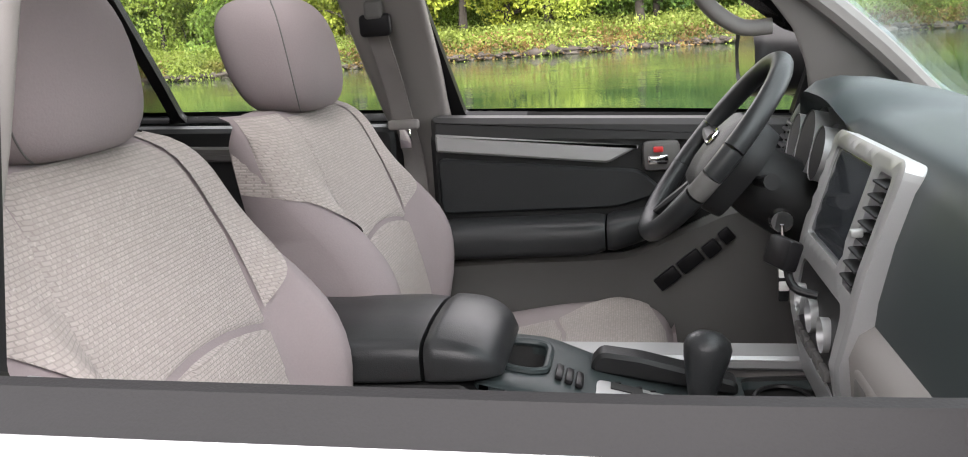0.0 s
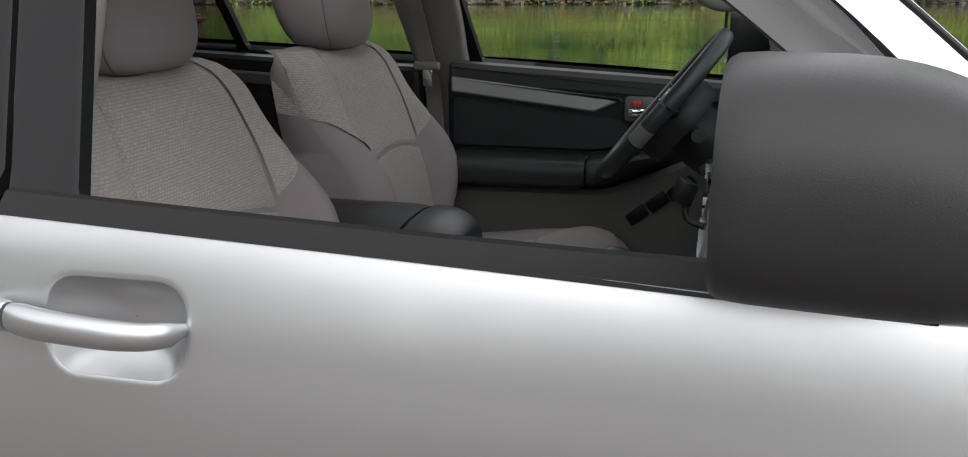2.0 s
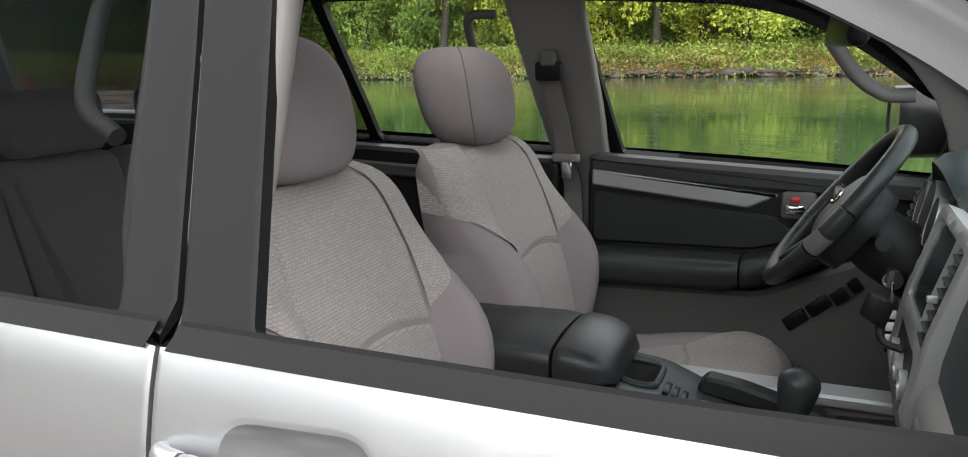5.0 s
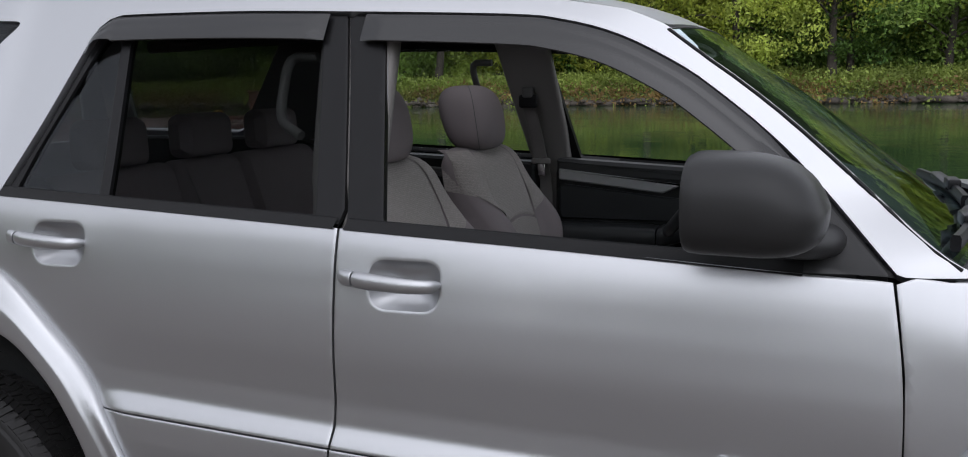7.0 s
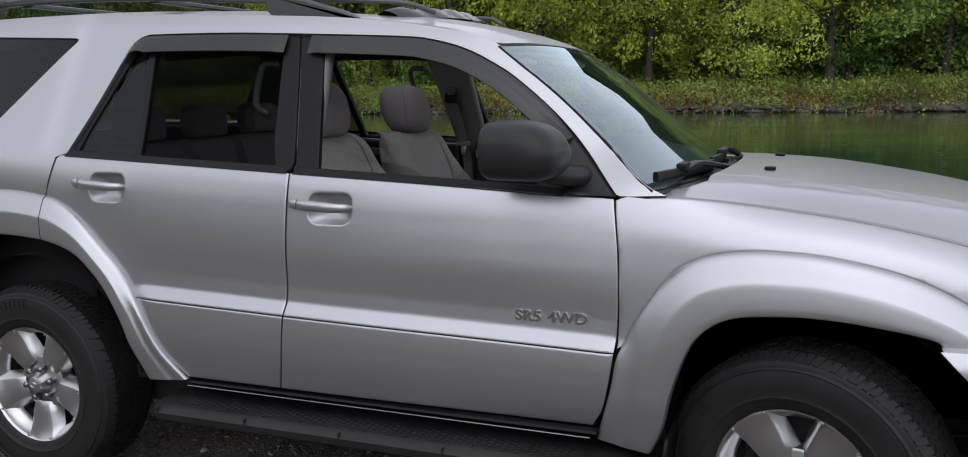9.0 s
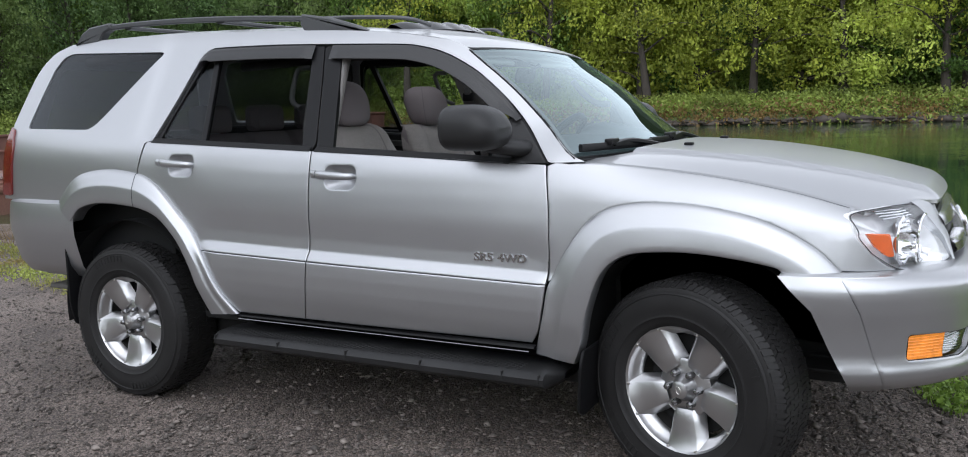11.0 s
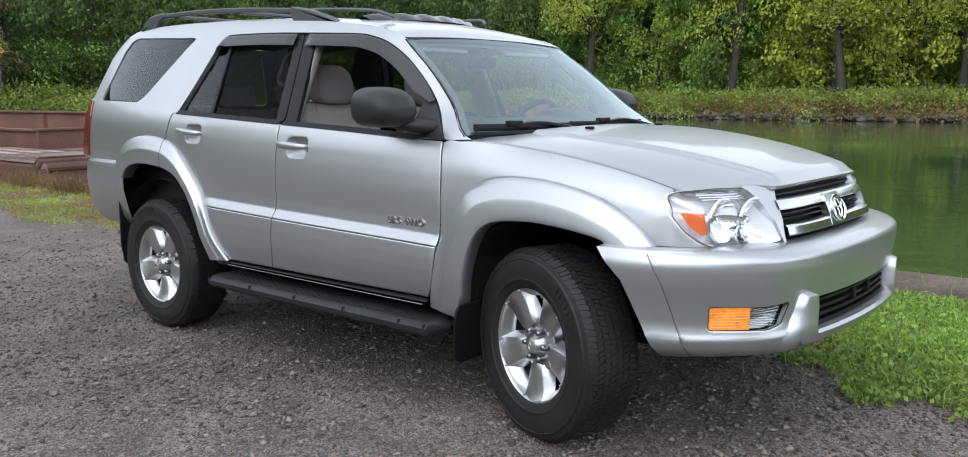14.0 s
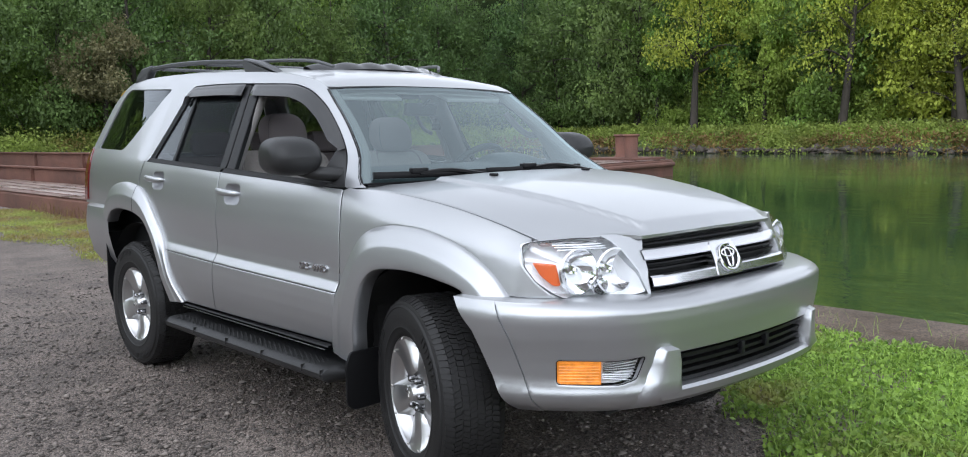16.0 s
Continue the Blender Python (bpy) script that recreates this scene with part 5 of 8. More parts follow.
    for s in (-1, 1):
        lamp = rounded([(-2.358, 0.985), (-2.268, 0.985), (-2.245, 1.25), (-2.275, 1.335), (-2.315, 1.35)], 0.015)
        part("tail_lamp", skin(lamp, lambda x, z, s=s: (x, s * (side_w(x, z) + 0.012), z), 0.03, 0.05, out=(0, s, 0)), M_REDLENS, car, "red tail lamp")


make_body()
# ---- doors, windows, mirrors ----
F_OPEN = [(-0.125, 1.226), (-0.178, 1.50), (-0.205, 1.640), (0.08, 1.628), (0.21, 1.608), (0.33, 1.566), (0.43, 1.508), (0.53, 1.434), (0.62, 1.356), (0.695, 1.285), (0.705, 1.178)]
R_OPEN = [(-0.285, 1.232), (-0.335, 1.50), (-0.362, 1.632), (-0.905, 1.650), (-0.90, 1.60), (-0.858, 1.35), (-0.845, 1.256)]
R_FIXED = [(-0.875, 1.258), (-0.888, 1.35), (-0.93, 1.60), (-0.938, 1.650), (-0.975, 1.648), (-0.998, 1.62), (-1.055, 1.48), (-1.105, 1.36), (-1.135, 1.270)]


def sweep_side(xz, prof, s):
    """A moulding along a line on the body side; prof is rows of (across, out)."""
    p = np.array(xz, float)
    t = np.gradient(p, axis=0)
    t /= np.linalg.norm(t, axis=1)[:, None]
    nn = np.column_stack([-t[:, 1], t[:, 0]])
    rows = []
    for a, o in prof:
        q = p + nn * a
        rows.append(np.column_stack([q[:, 0], s * (side_w(q[:, 0], q[:, 1]) + o), q[:, 1]]))
    return loft(rows)


def dish_line(x, z):
    return np.array(rounded([(-0.076, -0.052), (0.076, -0.052), (0.081, 0.048), (-0.081, 0.048)], 0.040, 8)) + (x + 0.030, z - 0.004)


def handle(parent, x, z, s):
    """A pull handle over a shallow dish."""
    w = float(side_w(x, z))
    dish = []
    for f, d in ((1.0, -0.002), (0.96, -0.006), (0.87, -0.014), (0.73, -0.023), (0.55, -0.030), (0.35, -0.0345), (0.15, -0.036), (0.01, -0.0365)):
        o = dish_line(x, z)
        c = o.mean(0)
        o = c + (o - c) * f
        dish.append(np.column_stack([o[:, 0], s * (side_w(o[:, 0], o[:, 1]) + d), o[:, 1]]))
    part("handle_dish", loft(dish, True), M_PAINT, parent)
    def grip(pts, r0):
        p = spline(pts, 22)
        zz = z + 0.004 - 0.05 * (p[:, 0] - x)
        return tube(np.column_stack([p[:, 0], s * p[:, 1], zz]), r0, 16, flat=1.42)

    k = np.linspace(0, 1, 22)
    bar_r = np.interp(k, [0, .04, .1, .6, .9, 1], [.0105, .0118, .0122, .0112, .0095, .005])
    part("handle", grip([(x - 0.068, w + 0.0255), (x - 0.03, w + 0.031), (x + 0.03, w + 0.032), (x + 0.075, w + 0.026), (x + 0.098, w + 0.012), (x + 0.106, w - 0.006)], bar_r), M_PAINT, parent, "body-coloured pull handle")
    cap_r = np.interp(k, [0, .25, .5, .95, 1], [.005, .0095, .0115, .0122, .0112])
    part("handle_cap", grip([(x - 0.108, w - 0.004), (x - 0.104, w + 0.010), (x - 0.092, w + 0.020), (x - 0.0705, w + 0.0255)], cap_r), M_PAINT, parent, "body-coloured handle end")


def visor(line, s, parent):
    """A smoked rain visor over a window's top edge."""
    prof = [(0.006, 0.001), (0.002, 0.006), (-0.010, 0.010), (-0.014, 0.009), (-0.018, 0.0115), (-0.030, 0.0145), (-0.042, 0.0155), (-0.052, 0.0155), (-0.0545, 0.013), (-0.040, 0.0105), (-0.02, 0.007), (0.002, 0.002)]
    p = np.array(line)
    v, f = sweep_side(p, [(-a, o) for a, o in prof] if p[0, 0] > p[-1, 0] else prof, s)
    n = len(p)
    run = np.concatenate([[0], np.cumsum(np.linalg.norm(np.diff(p, axis=0), axis=1))])
    near = ease(np.minimum(run, run[-1] - run) / 0.05)
    far = run if parent.name.startswith("rear") == (p[0, 0] < p[-1, 0]) else run[-1] - run
    thin = np.tile(0.22 + 0.78 * ease(far / 0.13), len(prof))
    mid = np.tile(p, (len(prof), 1))
    v[:, 0] = mid[:, 0] + (v[:, 0] - mid[:, 0]) * thin
    v[:, 2] = mid[:, 1] + (v[:, 2] - mid[:, 1]) * thin
    v[:, 1] -= s * np.repeat([o for _, o in prof], n) * np.tile(0.75 * (1 - near), len(prof))
    ends = [tuple(i * n for i in range(len(prof))), tuple(i * n + n - 1 for i in range(len(prof)))[::-1]]
    part("rain_visor", (v, f + ends), M_VISOR, parent, "smoked plastic rain visor")


def make_doors():
    for s in (-1, 1):
        for nm in ("front", "rear"):
            front = nm == "front"
            door = new(nm + "_door")
            door.parent = car
            tagged(door, "silver front door with its window down" if front else "silver rear door with tinted glass")
            upper, lower = halves(front_door_poly if front else rear_door_poly)
            rows = np.concatenate([np.arange(0.7855, 0.83, 0.004), np.arange(0.835, 0.90, 0.010)])
            part("door_skin", skin(sheared(upper), sheared_side(s), 0.035, 0.02, holes=[sheared(dish_line(-0.086, 1.113) if front else dish_line(-0.988, 1.158))], edge=0.002, out=(0, s, 0), rows=rows, rim_step=0.012), M_PAINT, door)
            part("lower_panel", skin(sheared(lower), sheared_side(s, 0.0008), 0.035, 0.02, edge=0.002, out=(0, s, 0), rows=np.arange(0.66, 0.758, 0.008), rim_step=0.012), M_PAINT, door)
            if front:
                part("door_jamb", skin([(0.80, 0.52), (0.96, 0.52), (0.96, 1.15), (0.80, 1.15)], side(s, -0.05), 0.08, 0.01, out=(0, s, 0)), M_DARK, car)
            if front:
                a = [(x, float(belt(x)) + 0.0) for x in np.linspace(0.843, -0.207, 24)]
                outl = a + [(-0.212, 1.25), (-0.262, 1.50), (-0.298, 1.664)] + [q for q in spline(WIN_OUT, 120).tolist() if q[0] > -0.29]
                outl = [(x, z - 0.007 if i >= len(a) + 2 else z) for i, (x, z) in enumerate(outl)]
                holes = [rounded(F_OPEN, [.01, 0, .03, 0, 0, 0, 0, 0, .0, .02, .01])]
            else:
                a = [(x, float(belt(x)) + 0.0) for x in np.linspace(-0.22, -1.165, 24)]
                w = [q for q in spline(WIN_OUT, 120).tolist() if q[0] < -0.31]
                outl = a + [(x + 0.006 if z < 1.66 else x, z - 0.007) for x, z in w] + [(-0.306, 1.666), (-0.270, 1.50), (-0.220, 1.25)]
                holes = [rounded(R_OPEN, 0.012), rounded(R_FIXED, 0.01)]
            part("window_frame", skin(outl, side(s, -0.011), 0.035, 0.020, holes=holes, out=(0, s, 0)), M_TRIM, door, "black window frame")
            if not front:
                part("window_pane", skin(holes[0], side(s, -0.022), 0.12, 0.004, out=(0, s, 0)), M_REARGLASS if s < 0 else M_CLEAR, door, "tinted window glass" if s < 0 else "clear window glass")
                part("fixed_pane", skin(holes[1], side(s, -0.02), 0.12, 0.004, out=(0, s, 0)), M_SHADE, door, "dark fixed window glass")
            # weather strip along the sill
            xs = np.linspace(0.70, -0.20, 30) if front else np.linspace(-0.225, -1.165, 30)
            part("weather_strip", sweep_side(np.column_stack([xs[::-1], belt(xs[::-1]) + 0.002]), [(-0.011, -0.002), (-0.011, 0.004), (0.0, 0.006), (0.008, 0.003), (0.0095, -0.006)], s), M_STRIP, door, "black rubber strip")
            w = spline(WIN_OUT, 160)
            line = w[(w[:, 0] > -0.262) & (w[:, 0] < 0.70)] if front else w[(w[:, 0] > -1.06) & (w[:, 0] < -0.34) & (w[:, 1] > 1.60)]
            visor(line - (0, 0.012), s, door)
            handle(door, -0.086 if front else -0.988, 1.113 if front else 1.158, s)
        make_mirror(s)


def make_mirror(s):
    m = new("door_mirror")
    m.parent = car
    tagged(m, "matt black door mirror")
    # housing: a rounded shell, blunt towards the front, flat behind
    def sg(c, p):
        return np.sign(c) * np.abs(c) ** p

    q = np.linspace(0, 2 * np.pi, 40, endpoint=False)
    rows = []
    for a in np.concatenate([np.linspace(0.0, 0.5, 14) * np.pi, [2.0, 2.05, 2.06, 2.07]]):
        if a <= np.pi / 2:
            f, dx = sg(np.sin(a), 0.62), 0.128 * sg(np.cos(a), 0.75)
        else:
            f, dx = {2.0: (1.0, -0.07), 2.05: (0.985, -0.088), 2.06: (0.95, -0.094), 2.07: (0.90, -0.08)}[round(float(a), 2)]
        f = max(f, 0.004)
        y, z = 0.122 * sg(np.cos(q), 0.74) * f, 0.088 * sg(np.sin(q), 0.74) * f
        z = np.where(z < 0, z * 0.95, z)
        rows.append(np.column_stack([dx - 0.42 * np.clip(z, 0, 1) * (dx > 0) - 0.06 * y * s * -1, y, z]))
    hv, hf = loft(rows, True, False)
    at = pose(0.612, s * ((0.895 if s < 0 else 0.845) + MID), 1.300, 0, 0, 7 * s)
    part("housing", moved((hv, hf), at), M_MIRROR, m, "grained black mirror housing", sharp=50)
    gl = np.array(rounded([(-0.105, -0.070), (0.105, -0.068), (0.108, 0.06), (0.075, 0.074), (-0.085, 0.072), (-0.106, 0.05)], .04, 6))
    part("mirror_glass", moved(prism(gl, "x", -0.078, -0.083), at), M_CHROME, m, "mirror glass")
    arm = tube(spline([(0.625, s * 0.885, 1.240), (0.672, s * 0.855, 1.228), (0.712, s * 0.805, 1.220), (0.735, s * 0.735, 1.214)], 10), np.linspace(0.040, 0.046, 10), 16, flat=0.72)
    part("arm", arm, M_MIRROR, m)
    sail = [(0.60, 1.172), (0.842, 1.166), (0.66, 1.362), (0.635, 1.32)]
    part("sail", skin(rounded(sail, .008), side(s, -0.003), 0.05, 0.03, out=(0, s, 0)), M_MIRROR, m, "black triangular mirror mount")


make_doors()
# ---- glass in front, cowl, wipers, lamps, grille ----
def ws_point(u, v):
    """The windscreen: u across from -1 to 1, v from the cowl (0) up to the roof (1)."""
    u, v = np.asarray(u, float), np.asarray(v, float)
    q = 1 - u ** 2
    xe = 0.954 + (0.424 - 0.954) * v
    hw = side_w(xe, rail(xe)) + 0.001
    ze = rail(xe) - 0.003
    bow = -0.006 * np.sin(np.pi * v) * q
    return (xe + q * (0.114 * (1 - v) + 0.015 * v) + bow, u * hw, ze + q * 0.020 * v + bow)


def bar(path, w, h):
    """A flat bar along a path: w across (level), h tall."""
    p = np.array(path, float)
    t = np.gradient(p, axis=0)
    t /= np.linalg.norm(t, axis=1)[:, None]
    a = np.cross(t, (0, 0, 1.0))
    a /= np.linalg.norm(a, axis=1)[:, None] + 1e-9
    b = np.cross(a, t)
    rows = []
    for i in range(len(p)):
        rows.append([p[i] + a[i] * u * w / 2 + b[i] * q * h / 2 for u, q in ((-1, -.6), (-.6, -1), (.6, -1), (1, -.6), (1, .6), (.6, 1), (-.6, 1), (-1, .6))])
    return loft(rows, True, True)


def make_windscreen():
    us_, vs_ = np.linspace(-1, 1, 25), np.linspace(0, 1, 13)
    rows = [np.column_stack(ws_point(us_, np.full(25, v))) for v in vs_]
    part("windscreen", loft(rows), M_WS, car, "clear windscreen").visible_shadow = False
    # black band and seal round it
    ring = []
    for k in range(25):
        ring.append((us_[k], 0.0))
    ring += [(1, v) for v in vs_[1:]] + [(u, 1) for u in us_[::-1][1:]] + [(-1, v) for v in vs_[::-1][1:-1]]
    ring = np.array(ring)
    rows = []
    for f, d in ((1.004, -0.010), (1.005, -0.001), (0.999, 0.002), (0.993, 0.002), (0.988, 0.0006)):
        u = ring[:, 0] * f
        v = (ring[:, 1] - 0.5) * f + 0.5
        x, y, z = ws_point(u, v)
        rows.append(np.column_stack([x + d * 0.65, y, z + d * 0.75]))
    part("windscreen_seal", loft(rows, True), M_TRIM, car, "black windscreen seal")
    # cowl
    uu = np.linspace(-0.97, 0.97, 41)
    x0, y0, z0 = ws_point(uu, np.zeros(41))
    yb = uu * 0.735
    xb = 1.128 - 0.17 * np.abs(uu) ** 3
    hz = hood_z(np.maximum(xb + 0.02, 0.96), yb)
    rows = [np.column_stack([x0 - 0.015, y0, z0 + 0.004]), np.column_stack([x0 + 0.015, y0, z0 - 0.010]), np.column_stack([x0 * 0.5 + xb * 0.5 + 0.005, yb, np.minimum(z0 - 0.018, hz * 0.6 + z0 * 0.4 - 0.02)]), np.column_stack([xb + 0.02, yb, hz - 0.016]), np.column_stack([xb + 0.05, yb, hz - 0.07])]
    part("cowl_panel", loft(rows), M_TRIM, car, "black plastic cowl")
    for u0, u1 in ((-0.52, -0.93), (0.36, -0.20)):
        w = new("wiper")
        w.parent = car
        tagged(w, "black windscreen wiper")
        ub = np.linspace(u0 + 0.30, u1, 24)
        bx, by, bz = ws_point(ub, np.full(24, 0.04) + 0.012 * np.linspace(0, 1, 24))
        part("blade", bar(np.column_stack([bx + 0.008, by, bz + 0.016]), 0.018, 0.030), M_TRIM, w)
        px, py, pz = ws_point(np.array([u0 + 0.42]), np.array([-0.05]))
        mx, my, mz = ws_point(np.array([u0 + 0.08]), np.array([0.065]))
        ex, ey, ez = ws_point(np.array([(u0 + u1) / 2 + 0.06]), np.array([0.055]))
        a = spline([(px[0] + 0.045, py[0], pz[0] + 0.012), (mx[0] + 0.025, my[0], mz[0] + 0.022), (ex[0] + 0.012, ey[0], ez[0] + 0.018)], 16)
        part("wiper_arm", bar(a, 0.030, 0.018), M_TRIM, w)
        part("joint", moved(box(-0.016, 0.016, -0.045, 0.045, -0.008, 0.018, 0.006), pose(a[-1][0], a[-1][1], a[-1][2] + 0.006)), M_TRIM, w)
        part("pivot_cap", moved(lathe([(0, 0.03), (0.014, 0.028), (0.018, 0.018), (0.02, 0.0)], 16, "z"), pose(px[0] + 0.045, py[0], pz[0] - 0.008)), M_TRIM, w)
    for y in (-0.30, 0.30):
        x = 1.24
        part("washer_nozzle", moved(box(-0.018, 0.018, -0.013, 0.013, 0, 0.012, 0.004), pose(x, y, float(hood_z(np.array(x), np.array(y))) - 0.001)), M_TRIM, car)


HEAD = [(-0.766, 1.002), (-0.742, 1.009), (-0.645, 1.018), (-0.565, 1.016), (-0.522, 1.008), (-0.492, 0.972), (-0.470, 0.910), (-0.456, 0.826), (-0.575, 0.812), (-0.680, 0.814), (-0.734, 0.823), (-0.753, 0.838), (-0.783, 0.875), (-0.800, 0.930), (-0.795, 0.958), (-0.779, 0.985)]


def make_lamps():
    for s in (-1, 1):
        lamp = new("headlamp")
        lamp.parent = car
        tagged(lamp, "clear headlamp with chrome bowls and amber corner")
        o = rounded([(-s * y, z) for y, z in HEAD], 0.012, 4)

        def deep(f, d):
            c = o.mean(0)
            q = c + (o - c) * f
            return np.column_stack([lamp_x(q[:, 0], q[:, 1]) - d, q[:, 0], q[:, 1]])

        part("bowl", loft([deep(1.0, 0.004), deep(0.97, 0.03), deep(0.90, 0.085), deep(0.02, 0.09)], True), M_SILVERED, lamp, "silvered lamp bowl")
        part("lens", skin(o, lambda y, z: (lamp_x(y, z) + 0.004, y, z), 0.04, 0.003, out=(1, 0, 0)), M_LENS, lamp, "clear lens").visible_shadow = False
        ring = np.vstack([o, o[:1]])
        part("lamp_seal", tube(np.column_stack([lamp_x(ring[:, 0], ring[:, 1]) + 0.001, ring[:, 0], ring[:, 1]]), 0.0018, 6), M_RACK, lamp)
        for y, z, r in ((0.655, 0.905, 0.079), (0.530, 0.900, 0.080), (0.594, 0.858, 0.034)):
            x = float(lamp_x(np.array(y), np.array(z)))
            prof = [(r, 0.0), (r * 1.04, 0.004), (r * 0.97, 0.008), (r * 0.8, -0.022), (r * 0.5, -0.045), (0.018, -0.055), (0.014, -0.03), (0.012, -0.018), (0.0, -0.016)]
            part("reflector", moved(lathe(prof, 36), Matrix.Translation((x - 0.035, s * y, z)) @ Matrix.Rotation(radians(-90 + 12 * s), 4, "Z")), M_CHROME, lamp, "round chrome reflector")
        for z in (0.978, 0.986, 0.994, 1.002):
            yq = np.linspace(0.535, 0.70, 12)
            part("lamp_flute", tube(np.column_stack([lamp_x(yq, np.full(12, z)) - 0.022, s * yq, np.full(12, z)]), 0.0032, 6), M_CHROME, lamp)
        am = rounded([(s * y, z) for y, z in ((0.782, 0.942), (0.734, 0.936), (0.727, 0.862), (0.745, 0.862), (0.768, 0.895))], 0.008)
        part("turn_signal", skin(am, lambda y, z: (lamp_x(y, z) - 0.012, y, z), 0.02, 0.012, out=(1, 0, 0)), M_AMBER, lamp, "amber corner lens")
        # sill strip under the lamp
        fil = rounded([(s * y, z) for y, z in ((0.736, 0.819), (0.68, 0.811), (0.575, 0.808), (0.456, 0.820), (0.456, 0.785), (0.62, 0.775), (0.80, 0.805))], 0.004)
        part("lamp_filler", skin(fil, lambda y, z: (lamp_x(y, z) + 0.002, y, z), 0.03, 0.04, out=(1, 0, 0)), M_PAINT, car)
        # fog and parking lamp
        fog = new("bumper_lamp")
        fog.parent = car
        tagged(fog, "bumper lamp, amber outside and ribbed clear inside")
        h = fog_hole(s)

        def fmap(d):
            return lambda u, z: tuple(a - d * b for a, b in zip(bumper_map(u, z), (np.interp(u, _bs, _bn[:, 0]), np.interp(u, _bs, _bn[:, 1]), 0)))

        cut = us(s * 0.708)

        def clip(keep_gt):
            out = []
            for a, b in zip(h, np.roll(h, -1, axis=0)):
                ia, ib = (a[0] > cut) == keep_gt, (b[0] > cut) == keep_gt
                if ia:
                    out.append(a)
                if ia != ib:
                    t = (cut - a[0]) / (b[0] - a[0])
                    out.append(a + (b - a) * t)
            return np.array(out)

        oa, ia = clip(s > 0), clip(s < 0)
        part("amber_lens", skin(oa, fmap(0.012), 0.02, 0.02, out=(1, 0, 0)), M_AMBERFOG, fog, "lit amber lens")
        part("fog_back", skin(ia, fmap(0.036), 0.02, 0.01, out=(1, 0, 0)), M_FOGBACK, fog, "silvered reflector")
        part("fog_lens", skin(ia, fmap(0.012), 0.02, 0.003, out=(1, 0, 0)), M_LENS, fog, "clear lens").visible_shadow = False
        zlo, zhi = 0.545, 0.622
        for i in range(7):
            z = zlo + (zhi - zlo) * (i + 0.7) / 7.6
            uu = np.linspace(oa[:, 0].min() + 0.006, oa[:, 0].max() - 0.006, 8)
            x, y, zz = fmap(0.0115)(uu, np.full(8, z))
            part("amber_rib", tube(np.column_stack([x, y, zz]), 0.0013, 5), M_AMBERFOG, fog)
        for i in range(9):
            z = zlo + (zhi - zlo) * (i + 0.5) / 9
            uu = np.linspace(ia[:, 0].min() + 0.006, ia[:, 0].max() - 0.012, 8)
            x, y, zz = fmap(0.030)(uu, np.full(8, z))
            part("lens_rib", tube(np.column_stack([x, y, zz + 0.008 * np.linspace(-1, 1, 8) * (i - 4) / 4]), 0.0022, 5), M_CHROME, fog)
        rim = np.vstack([h, h[:1]])
        x, y, z = fmap(0.004)(rim[:, 0], rim[:, 1])
        part("lamp_frame", tube(np.column_stack([x, y, z]), 0.002, 6), M_TRIM, fog)


